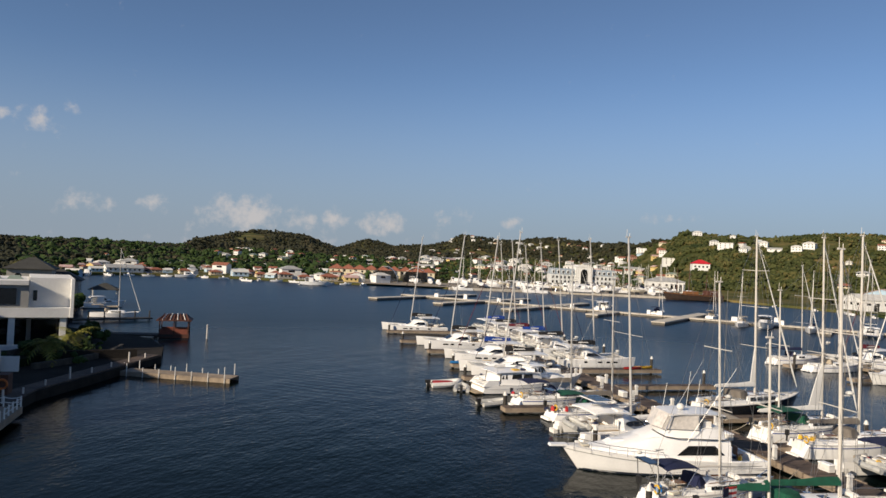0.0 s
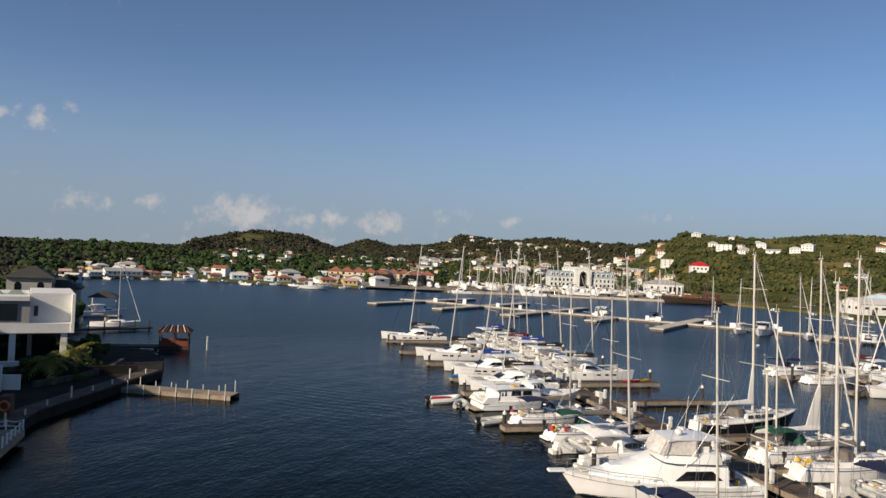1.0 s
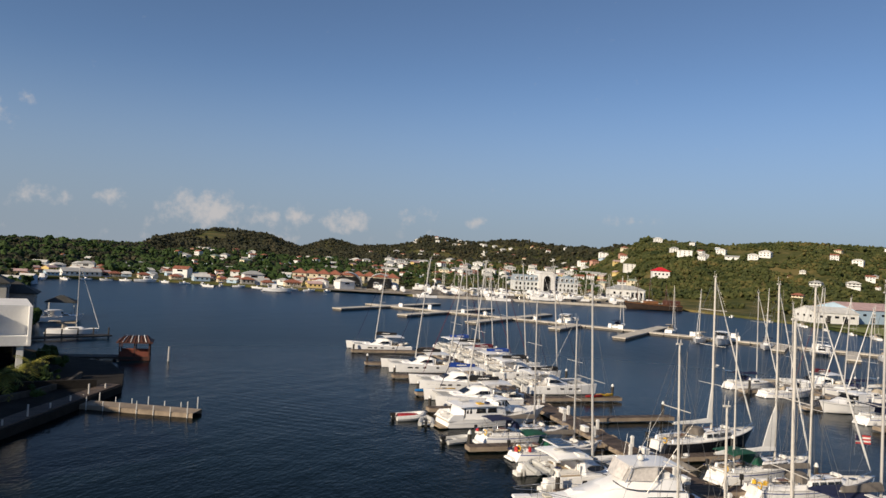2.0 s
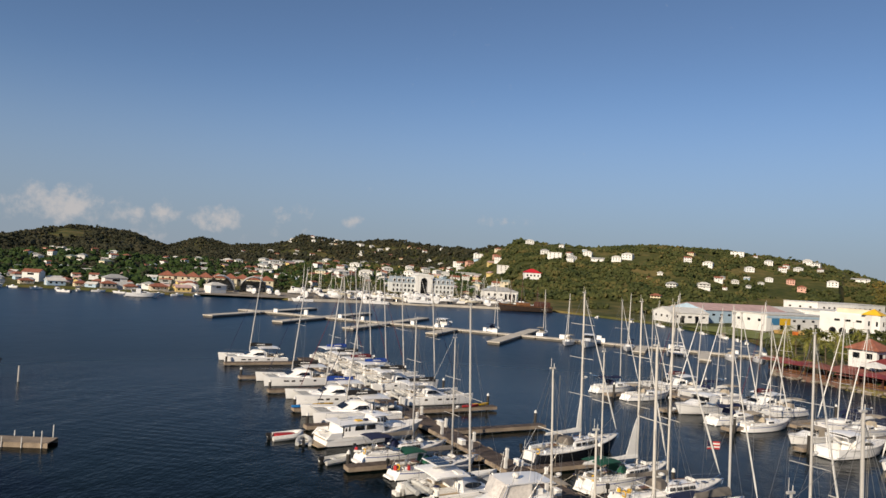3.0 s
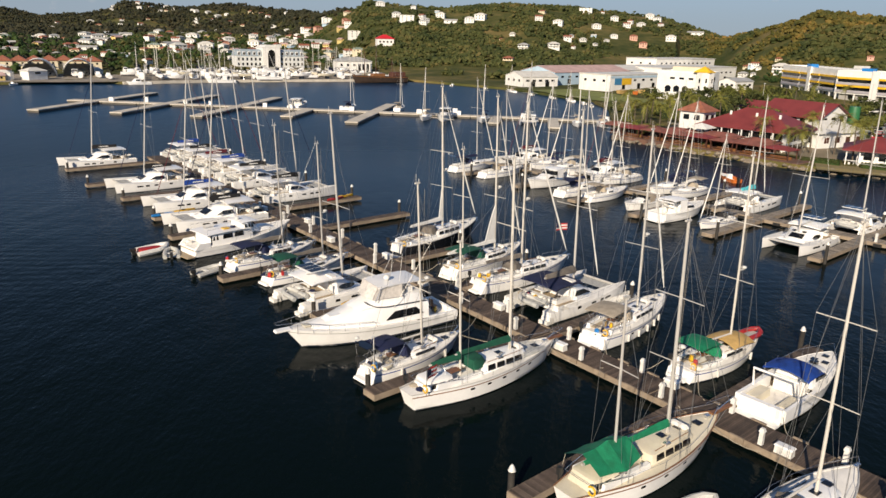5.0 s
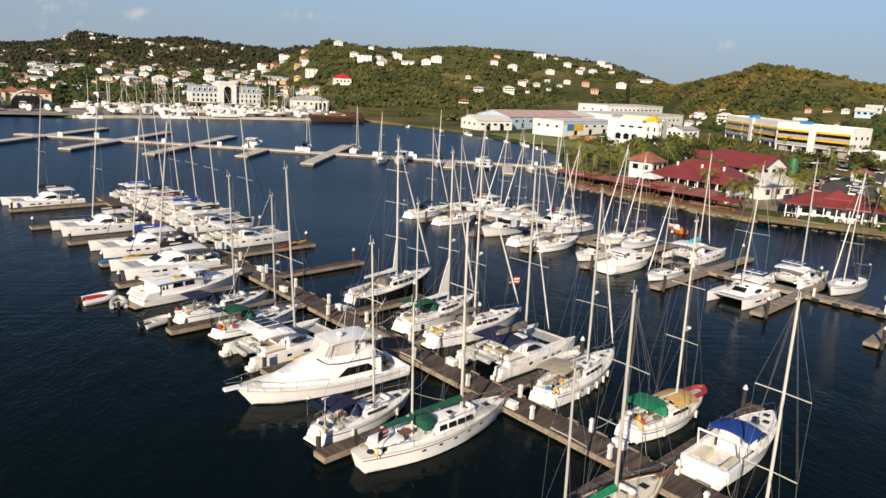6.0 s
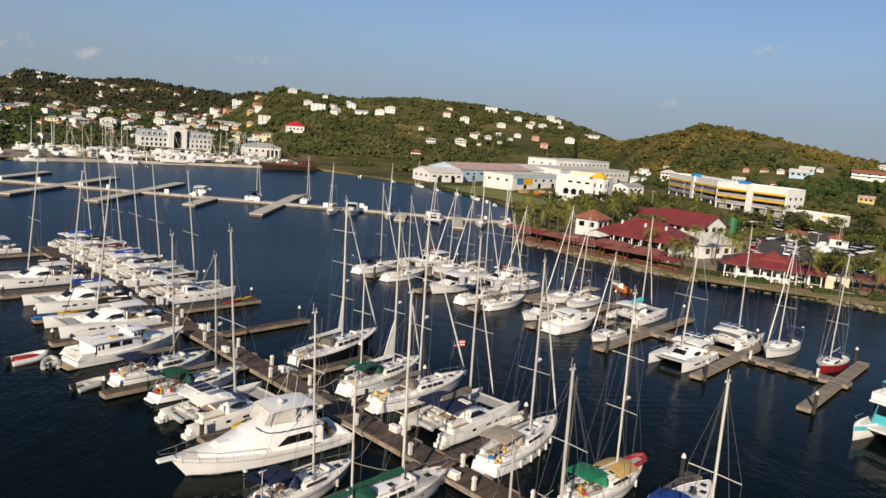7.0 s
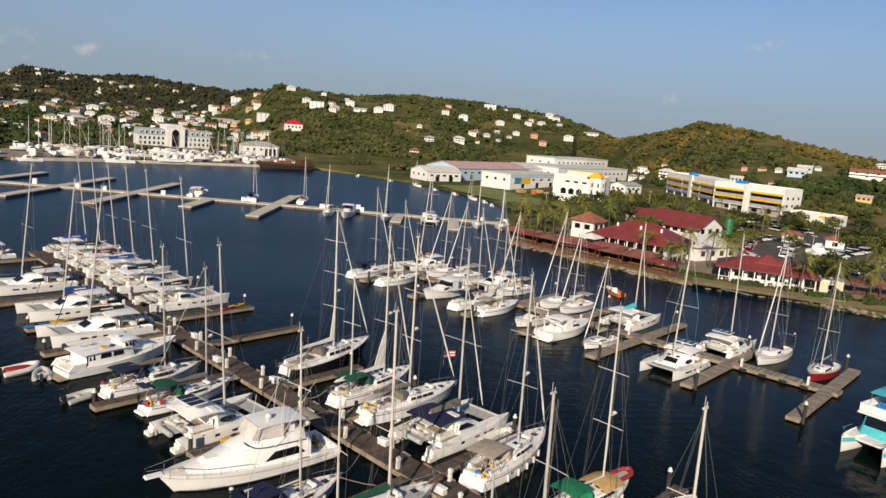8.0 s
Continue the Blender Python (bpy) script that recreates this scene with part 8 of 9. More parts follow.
for k, (x, y, h) in enumerate(((150, 178, 9), (176, 200, 9), (196, 222, 10), (128, 300, 10), (160, 296, 10), (205, 292, 11), (99, 262, 9))):
    t = thing("lamp_post", "tall grey lamp post with a flat head", "street lamp", "lamp posts", pose(x, y, land_z(x, y), 0, 0, 40 * k))
    part("pole", MB().tube([(0, 0, -0.5), (0, 0, h)], 0.11, 6, 0.07), ALU, t)
    part("lamp_head", MB().box(-0.3, -0.9, h, 0.3, 0.9, h + 0.14), FENDERW, t)
# rusty machines and skips on the grass
for k, (x, y) in enumerate(((118, 352), (124, 350), (131, 347), (137, 345), (128, 356))):
    t = thing("skip", "orange and rusty yard skip on the grass", "skip", "yard skips", pose(x, y, land_z(x, y), 0, 0, 30 + 40 * k))
    part("body", MB().frustum(-2.4, -1.1, 2.4, 1.1, 0, 1.6, -0.5, -0.2, -0.5, -0.2), ORANGEP if k % 2 else TAN, t)
    part("load", MB().ball((0, 0, 1.6), 1.2, 8, 4, 0.5), ROCK, t)

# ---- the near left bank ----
# these low base colours carry part of the shade lying over the bank
BANKD = mat("shade_toned_stone_paving", (0.034, 0.030, 0.026), 0.95, spec=0.12, var=0.25, scale=0.5, bump=0.4, bscale=6)
BANKW = mat("shade_toned_stone_walling", (0.10, 0.09, 0.078), 0.9, var=0.25, scale=0.8, bump=0.4, bscale=6, spec=0.15)
PLANTED = mat("shade_toned_ground_cover", (0.016, 0.024, 0.009), 0.95, spec=0.1, var=0.3, scale=0.5, bump=0.6, bscale=5)
SLATER = mat("slate_grey_roof", (0.055, 0.055, 0.05), 0.8, var=0.2, scale=0.6, bump=0.3, bscale=5)
bank = [(-40, 10), (-50.5, 40), (-54.8, 49), (-59.6, 57), (-62, 66), (-64.4, 74), (-67, 83.5), (-74, 92), (-82, 98), (-90, 99), (-104, 101), (-112, 109), (-127, 125), (-142, 140), (-170, 160), (-214, 156), (-190, 100), (-140, 40), (-90, 0)]
ground_piece("embankment", MB().prism(list(reversed(bank)), -2, 1.0), BANKD, "shade-toned paved bank in front of a modern house")
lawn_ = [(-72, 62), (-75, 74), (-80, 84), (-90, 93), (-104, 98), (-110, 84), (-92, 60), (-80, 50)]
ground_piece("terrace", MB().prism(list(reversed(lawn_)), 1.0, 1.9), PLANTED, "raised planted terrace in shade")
deck_ = [(-56.2, 51), (-60, 57.5), (-62.5, 66.5), (-64.8, 74.4), (-67.4, 83.6), (-69.4, 83), (-67, 74.2), (-64.8, 66), (-62.2, 57), (-58, 50)]
ground_piece("boardwalk", MB().prism(list(reversed(deck_)), 1.004, 1.14), DOCKW, "timber boardwalk along the bank")
for k in range(8):
    y = 51 + 4.2 * k
    x = float(np.interp(y, [51, 57.5, 66.5, 74.4, 83.6], [-56.7, -60.5, -63.0, -65.3, -67.9]))
    t = thing("bollard_post", "pale short post on the boardwalk", "post", "boardwalk posts", pose(x, y, 1.14))
    part("post", MB().box(-0.07, -0.07, 0, 0.07, 0.07, 0.6 if k % 3 else 1.3), ALU, t)
jd = tagged(new("jetty"), "pale timber jetty with white posts", "jetty", kind="structure")
ja, jb = Vector((-66.2, 73.9, 0)), Vector((-50.4, 77.4, 0))
jm = pose(ja.x, ja.y, 0, 0, 0, math.degrees(math.atan2(jb.y - ja.y, jb.x - ja.x)))
jl = (jb - ja).length
for k in range(40):
    part("plank", MB().box(jl * k / 40, -1.35, 0.50, jl * (k + 0.94) / 40, 1.35, 0.58, jm), DOCKS, jd)
part("fascia", MB().box(0, -1.40, 0.02, jl, -1.30, 0.49, jm), DOCKS, jd)
part("fascia", MB().box(0, 1.30, 0.02, jl, 1.40, 0.49, jm), DOCKS, jd)
for k in range(8):
    for s in (-1, 1):
        a = jl * (k + 0.3) / 7.6
        part("post", MB().tube([jm @ Vector((a, s * 1.48, -2)), jm @ Vector((a, s * 1.48, 1.2 + 0.4 * (k % 3 == 1) if k < 7 else 2.0))], 0.055, 6), FENDERW, jd)
# brown pavilion on its pier
gp = tagged(new("pavilion_pier"), "dark timber pier to the pavilion", "pier", kind="structure")
ga, gb = Vector((-97.5, 99.0, 0)), Vector((-85.4, 107.6, 0))
gm = pose(ga.x, ga.y, 0, 0, 0, math.degrees(math.atan2(gb.y - ga.y, gb.x - ga.x)))
gl = (gb - ga).length
part("deck", MB().box(0, -1.6, 0.3, gl, 1.6, 0.62, gm), PILE, gp)
for k in range(6):
    for s in (-1, 1):
        part("pile", MB().tube([gm @ Vector((gl * k / 5.2 + 0.4, s * 1.4, -2)), gm @ Vector((gl * k / 5.2 + 0.4, s * 1.4, 0.3))], 0.14, 6), PILE, gp)
pv = thing("pavilion", "red-brown timber pavilion with a slatted hip roof at the pier end", "pavilion", "", pose(-85.6, 108.1, 0.75, 0, 0, math.degrees(math.atan2(gb.y - ga.y, gb.x - ga.x))) @ Matrix.Diagonal((0.8, 0.8, 0.9, 1)))
part("floor", MB().box(-3.2, -2.6, -0.75, 3.2, 2.6, 0.02), BROWNW, pv)
for sx in (-3, 0, 3):
    for sy in (-2.4, 2.4):
        part("post", MB().box(sx - 0.12, sy - 0.12, 0, sx + 0.12, sy + 0.12, 2.7), BROWNW, pv)
for sy in (-2.4, 2.4):
    part("half_wall", MB().box(-3, sy - 0.06, 0, 3, sy + 0.06, 1.0), mat("red_brown_boards", (0.22, 0.06, 0.035), 0.7, var=0.2, scale=2), pv)
part("roof", hip_roof(6.4, 5.2, 2.8, 1.0, 0.5, 2.0), BROWNW, pv)
for k in range(9):
    x = -3.2 + 0.8 * k
    part("rafter", MB().tube([(x, -3.1, 2.88), (x * 0.7, 0, 3.92), (x, 3.1, 2.88)], 0.09, 4), FENDERW if k % 2 else BROWNW, pv)
lp = thing("channel_post", "lone weathered post standing in the water", "post", "", pose(-79.9, 109.9, 0))
part("post", MB().tube([(0, 0, -2), (0, 0, 2.6)], 0.16, 7), ALU, lp)
# modern white house
mh = thing("modern_house", "white modern flat-roofed house with dark glass over the water", "house", "", pose(-92.5, 74.5, 1.0, 0, 0, 50) @ Matrix.Diagonal((1, 1, 1.10, 1)))
W, D = 24, 14
part("upper_wall", MB().box(6.9, -D / 2 + 1.6, 4.9, W / 2, D / 2, 9.2), WALLW, mh)
part("lower_band", MB().box(-W / 2, -D / 2 - 0.02, 4.3, W / 2, -D / 2 + 1.58, 5.5), WALLW, mh)
part("window_bay", MB().box(-W / 2, -D / 2 + 0.1, 5.52, 6.88, D / 2, 8.3), WALLG, mh)
part("side_fin", MB().box(W / 2 + 0.01, -D / 2 - 0.2, 4.3, W / 2 + 0.4, D / 2, 9.2), WALLW, mh)
part("roof_slab", MB().box(-W / 2 - 0.4, -D / 2 - 0.3, 8.32, 6.8, D / 2, 8.85), WALLW, mh)
part("upper_window", MB().box(-W / 2 + 0.6, -D / 2 - 0.02, 5.9, 5.4, -D / 2 + 0.3, 7.9), GLASS, mh)
part("slit_window", MB().box(7.4, -D / 2 + 1.52, 6.3, 7.9, -D / 2 + 1.65, 7.6), GLASS, mh)
part("ground_floor_wall", MB().box(-W / 2, -D / 2 + 5.5, -0.2, W / 2, D / 2, 4.28), WALLG, mh)
for x in (-10, -5, 0, 5, 11.2):
    part("column", MB().box(x - 0.4, -D / 2 + 0.3, -0.2, x + 0.4, -D / 2 + 1.1, 4.28), WALLW, mh)
for k in range(5):
    part("glass_door", MB().box(-11 + 4.6 * k, -D / 2 + 5.4, 0, -7 + 4.6 * k, -D / 2 + 5.48, 3.6), GLASS, mh)
for k in range(2):
    part("roof_lantern", MB().frustum(1.5 + 2.6 * k, -3, 3.5 + 2.6 * k, -1, 8.86, 9.3, 0.4, 0.4, 0.4, 0.4), ROOFGN, mh)
part("rear_block", MB().box(-W / 2 + 1, D / 2 + 0.1, 3, 1.5, D / 2 + 7, 12.6), WALLW, mh)
part("planter", MB().box(-W / 2, -D / 2 - 4.5, -0.2, W / 2 - 6, -D / 2 - 3.9, 1.4), WALLW, mh)
part("planter", MB().box(W / 2 - 4, -D / 2 - 7.5, -0.2, W / 2 + 8, -D / 2 - 6.9, 1.0), BANKD, mh)
# unseen block added out of view so that its shade falls over house and bank
ng = thing("apartment_block", "unseen white block added to shade the bank", "apartment block", "", pose(-91, 33, 1.0, 0, 0, -27))
block(ng, 62, 12, -2, 19.5, WALLW)
parapet(ng, 62, 12, 19.5, 0.6, WALLW)
for f in range(6):
    row(ng, "back", 2.2 + 3.3 * f, 12, 2.2, 1.6, 62, 12)
nb = thing("waterside_terrace", "small timber terrace with a white rope rail at the bank", "terrace", "", uvm(73.4, -13.8))
part("floor", MB().box(-7.5, -9.5, 0.5, 0, 0, 1.15), DOCKS, nb)
for k in range(6):
    part("rail_post", MB().tube([(-0.12, -0.15 - 1.25 * k, 1.15), (-0.12, -0.15 - 1.25 * k, 2.1)], 0.07, 6), FENDERW, nb)
for k in range(1, 5):
    part("rail_post", MB().tube([(-0.12 - 1.4 * k, -0.15, 1.15), (-0.12 - 1.4 * k, -0.15, 2.1)], 0.07, 6), FENDERW, nb)
for z in (1.6, 2.02):
    for a_, b_ in (((-0.12, -0.15), (0, -1.25)), ((-0.12, -0.15), (-1.4, 0))):
        for k in range(4):
            p_ = [(a_[0] + b_[0] * (k + f), a_[1] + b_[1] * (k + f), z - 0.5 * f * (1 - f)) for f in (0, 0.25, 0.5, 0.75, 1)]
            part("rope", MB().tube(p_, 0.04, 5), FENDERW, nb)
lk = thing("ring_locker", "faded red life-ring locker beside the boardwalk", "locker", "", uvm(79.6, -17.0, 1.0))
part("cabinet", MB().box(-0.5, -0.8, 0, 0.5, 0.8, 2.1), BROWNW, lk)
part("life_ring", MB().tube([(0.45 * math.cos(a), -0.86, 1.2 + 0.45 * math.sin(a)) for a in np.linspace(0, 2 * math.pi, 17)], 0.11, 6), ORANGEP, lk)
for u_, v_, h_ in ((92.6, -23.4, 3.0), (93.6, -20.3, 1.8)):
    t = thing("garden_screen", "plain white rendered garden screen wall", "wall", "garden screens", uvm(u_, v_, 0.95))
    part("masonry", MB().box(-2.4 if h_ > 2 else -1.0, -0.15, 0, 2.4 if h_ > 2 else 1.0, 0.15, h_), WALLW, t)
pw = thing("shore_pavilion", "dark tiled hip-roofed boathouse pavilion", "pavilion", "", pose(-147.0, 153.0, 0.9, 0, 0, 40) @ Matrix.Diagonal((0.74, 0.74, 0.74, 1)))
part("roof", hip_roof(9, 7, 4.2, 2.2, 0.6, 0.6), SLATER, pw)
for sx in (-4.2, 4.2):
    for sy in (-3.2, 3.2):
        part("post", MB().box(sx - 0.2, sy - 0.2, -2.5, sx + 0.2, sy + 0.2, 4.1), WALLW, pw)
part("floor", MB().box(-5, -4, -0.6, 5, 4, 0), CONC, pw)
bd = tagged(new("bank_dock"), "dark timber dock behind the house", "dock", kind="structure")
part("deck", MB().box(-8.5, -1.1, 0.4, 7.5, 1.1, 0.7, pose(-112, 121.2, 0, 0, 0, 65)), PILE, bd)
for k in range(6):
    part("pile", MB().tube([(-115.8 + 1.3 * k, 113.6 + 2.9 * k, -2), (-115.8 + 1.3 * k, 113.6 + 2.9 * k, 2.2)], 0.14, 6), PILE, bd)
for hx, hy, hw_, hd_, hh in ((-150, 133, 9.5, 8, 8.4), (-151, 141, 11, 8, 5.6)):
    hv = thing("villa", "shade-toned grey villa with an arched window and a slate grey hip roof" if hh > 8 else "low boathouse with a slate grey hip roof on the shore", "house", "", pose(hx, hy, 1.0, 0, 0, 42))
    # grey render on the villa stands in for shade on its walls
    block(hv, hw_, hd_, -1, hh, WALLG)
    part("roof", hip_roof(hw_, hd_, hh, 2.6, 0.8), SLATER, hv)
    for x_ in (-0.25, 0.25):
        arch = [(x_ * hw_ + 0.7 * math.cos(a), hh - 1.9 + 0.8 * math.sin(a)) for a in np.linspace(0, math.pi, 9)] + [(x_ * hw_ - 0.7, hh - 3.1), (x_ * hw_ + 0.7, hh - 3.1)]
        part("arched_window", MB().loft([[(x, -hd_ / 2 - 0.06, z) for x, z in arch], [(x, -hd_ / 2 + 0.04, z) for x, z in arch]], True, True), GLASS, hv)
        part("side_window", MB().box(hw_ / 2 - 0.04, x_ * hd_ * 1.2 - 0.6, hh - 2.8, hw_ / 2 + 0.05, x_ * hd_ * 1.2 + 0.6, hh - 1.2), GLASS, hv)
btr = random.Random(77)
woods("bank_trees", "dark trees behind the modern house", [(x + btr.uniform(-2, 2), y + btr.uniform(-2, 2), 1.0, btr.uniform(1.8, 3.2), True) for x, y in
      [(-128, 78), (-120, 74), (-134, 84), (-138, 92), (-146, 100), (-126, 70), (-156, 104), (-164, 114), (-150, 94), (-140, 82), (-174, 130), (-180, 140), (-190, 156), (-172, 118), (-198, 170), (-206, 184), (-216, 198), (-226, 212), (-206, 170), (-196, 146), (-238, 226), (-220, 186), (-236, 206), (-250, 238), (-112, 104), (-117, 109), (-122, 115), (-127, 119), (-133, 126), (-131, 131), (-141, 134), (-160, 148), (-166, 152), (-172, 147), (-158, 138)]], LEAFD)
for wx in (((-70.6, 66), (-70.8, 73), (-72.6, 80), (-75.8, 85.4)), ((-77, 68), (-79, 77), (-82.6, 85), (-88, 91))):
    t = thing("garden_wall", "low curved grey retaining wall on the planted bank", "wall", "garden walls")
    rings = []
    for i_ in range(13):
        f_ = 3 * i_ / 12
        k_ = min(2, int(f_))
        (xa, ya), (xb, yb_) = wx[k_], wx[k_ + 1]
        x, y = xa + (xb - xa) * (f_ - k_), ya + (yb_ - ya) * (f_ - k_)
        rings.append([(x - 0.2, y - 0.1, 0.9), (x + 0.2, y + 0.1, 0.9), (x + 0.2, y + 0.1, 1.75 if wx[0][0] > -75 else 2.5), (x - 0.2, y - 0.1, 1.75 if wx[0][0] > -75 else 2.5)])
    part("masonry", MB().loft(rings, True, True), BANKW, t)
shq = random.Random(12)
SHRUBS = [(shq.uniform(-100, -68.5), shq.uniform(58, 97)) for _ in range(190)]
SHRUBS = [(x, y) for x, y in SHRUBS if -1.30 * x - 26 < y < -0.95 * x + 5 or -1.05 * x - 4 < y < -1.0 * x + 6]
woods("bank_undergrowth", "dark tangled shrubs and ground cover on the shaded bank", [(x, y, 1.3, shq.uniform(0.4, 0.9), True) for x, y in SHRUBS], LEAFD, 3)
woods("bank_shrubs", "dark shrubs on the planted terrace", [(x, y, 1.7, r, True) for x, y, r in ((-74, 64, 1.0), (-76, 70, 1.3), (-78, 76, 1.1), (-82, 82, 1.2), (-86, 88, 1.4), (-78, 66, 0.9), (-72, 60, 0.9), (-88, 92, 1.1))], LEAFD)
for i, (x, y, h) in enumerate(((-134, 84, 0), (-126, 80, 1), (-72.8, 70.4, 0), (-77.6, 78.6, 0), (-155, 135, 2), (-150, 106, 0), (-130, 88, 0))):
    copy_thing(palms[h], pose(x, y, 1.0 if x < -100 else -2.8, 0, 0, 63 * i))


# ---- larger craft ----
SHIPW = mat("dark_ship_timber", (0.045, 0.025, 0.016), 0.8, var=0.3, scale=0.8, bump=0.4)


def wooden_ship(label, m):
    t = thing("wooden_ship", label, "ship", "", m)
    h = Hull(34, 8, 3.6, 4.6, 1.0, 0.7, 0.08, 2.2, 18)
    part("hull", h.shell(), SHIPW, t, smooth=True)
    part("sheer_band", h.band(-0.6, -0.3, 0.04, True), TEAK, t)
    part("deck", h.deck(0.6), TEAKDECK, t)
    part("aft_cabin", house_shape(-15.5, -7, 6, 5.4, 3.2, 6.0, 0.2, 0.1, 0.1), BROWNW, t)
    part("deckhouse", house_shape(-3, 5, 4, 3.6, 3.2, 5.2, 0.2, 0.1, 0.1), TEAK, t)
    for k in range(6):
        part("gun_port", side_pane(-9 + 3 * k, -8 + 3 * k, 1.9, 2.6, 4.0 - 0.25 * max(0, k - 3), 0.0, -1), GLASS, t)
    part("bowsprit", MB().tube([(15, 0, 4.6), (23, 0, 7.2)], 0.25, 6, 0.12), BROWNW, t)
    for x, z in ((-8, 15), (2, 21), (9, 18)):
        mm = part("mast", MB().tube([(x, 0, 3), (x, 0, z)], 0.24, 6, 0.12), BROWNW, t)
        part("yard", MB().tube([(x, -3.5, z * 0.7), (x, 3.5, z * 0.7)], 0.12, 5), BROWNW, mm)
        for s in (-1, 1):
            part("shroud", MB().tube([(x - 1, s * 3.6, 3.4), (x, 0, z * 0.85)], 0.05, 3), WIRE, mm)
    return t


def tour_catamaran(label):
    """A turquoise and white two-deck excursion boat."""
    t = thing("tour_boat", label, "tour boat")
    L, B = 16, 6.4
    for s in (-1, 1):
        h = Hull(L, 2.0, 1.5, 2.0, 0.5, 0.9, 0.03, 2.8, 12, s * 2.2)
        hl = part("hull", h.shell(), GEL, t, smooth=True)
        part("side_stripe", h.band(-0.75, -0.2, 0.012, True), TEALHULL, hl)
    part("main_deck", MB().box(-L / 2 + 0.2, -3.1, 1.35, L * 0.36, 3.1, 1.6), DECK, t)
    cb = part("cabin", house_shape(-0.40 * L, 0.24 * L, 5.4, 4.6, 1.6, 3.9, 1.0, 0.1, 0.1, 0.05, 0, 0.3), TEALHULL, t, smooth=True)
    for s in (-1, 1):
        for k in range(5):
            part("window", side_pane(-0.37 * L + 1.75 * k, -0.37 * L + 1.75 * k + 1.35, 2.5, 3.5, 2.68, 0.05, s), GLASS, cb)
    part("windscreen", MB().loft([[(0.24 * L - 1.0 * f + 0.04, y, 1.6 + 2.3 * f) for f in (0.45, 0.9)] for y in (-1.9, -0.6, 0.6, 1.9)]), GLASS, cb)
    part("upper_deck", canopy(-0.46 * L, 0.20 * L, 6.0, 4.08, 0.03, 0.16), GEL, t)
    part("bulwark", MB().box(-0.45 * L, -2.95, 4.05, 0.18 * L, -2.87, 4.95).box(-0.45 * L, 2.87, 4.05, 0.18 * L, 2.95, 4.95).box(0.17 * L, -2.86, 4.05, 0.18 * L, 2.86, 4.95), GEL, t)
    tp = part("sun_top", canopy(-0.30 * L, 0.10 * L, 5.2, 6.3, 0.08, 0.06), TEALHULL, t)
    legs(tp, [((x, s * 2.5, 4.1), (x, s * 2.5, 6.2)) for s in (-1, 1) for x in (-0.28 * L, -0.1 * L, 0.08 * L)], 0.04)
    for k in range(5):
        part("bench", MB().box(-0.4 * L + 1.6 * k, -2.2, 4.1, -0.4 * L + 1.6 * k + 0.5, 2.2, 4.55), BLUEP, t)
    part("mast", MB().tube([(0.05 * L, 0, 6.3), (0.05 * L, 0, 8.4)], 0.06, 5).box(0.05 * L - 0.1, -0.9, 7.4, 0.05 * L + 0.1, 0.9, 7.55), FENDERW, t)
    for s in (-1, 1):
        part("bow_rail", MB().tube([(0.26 * L, s * 2.9, 2.5), (0.46 * L, s * 2.5, 2.8), (0.5 * L, s * 2.0, 2.8)], 0.03, 5), STEEL, t)
    return t


def flag(parent_label, x, y, z, m1, m2, turn):
    t = thing("flag", parent_label, "flag", "", pose(x, y, z, 0, 0, turn))
    part("staff", MB().tube([(0, 0, -1.2), (0, 0, 0.9)], 0.03, 5), STEEL, t)
    for k in range(5):
        rings = [[(0.04 + 1.5 * f, 0.10 * math.sin(5 * f), 0.8 - 0.17 * (k + e)) for e in (0, 0.98)] for f in (0, 0.25, 0.5, 0.75, 1)]
        part("stripe", MB().loft(rings), m1 if k % 2 == 0 else m2, t)
    part("canton", MB().box(0.04, -0.05, 0.28, 0.65, -0.03, 0.81), NAVY, t)
    return t

# ---- boats at their berths ----
def put(ob, u, v, turn=0.0, z=0.0):
    """Moor a boat in the marina's axes: turn 0 points its bow along +v, 180 along -v."""
    ob.matrix_basis = uvm(u, v, z, turn)
    return ob


def more(ob, u, v, turn=0.0, z=0.0):
    return copy_thing(ob, uvm(u, v, z, turn))


# left side of the main pier, near to far
put(sailboat("white sloop with bare mast and pale deck at the pier", 12.5, 3.9, 18.5, bimini=None, cover=None, headsail=None, dodger=GREYC, mast_mat=WHITEMAST, fenders=2), 12.6, 42.5, -4)
put(sailboat("cream ketch with emerald green awnings and varnished rails", 15.2, 4.3, 16.9, GEL, CREAM, None, EMERALD, None, TEAK, 0.11, 13.0, None, house=1.1, teak=True, canoe=True, aft=True, ports=4, awning=None, mast_mat=ALU, boom_z=0.7, mizzen_x=-0.24, sprit=1.5, busy=True), 21.7, 40.0, -4)
ga_ = thing("cockpit_awning", "emerald green tent awning over the ketch's cockpit", "awning", "", uvm(22.1, 35.6, 2.25, -4) @ Matrix.Diagonal((0.85, 1.0, 0.78, 1)))
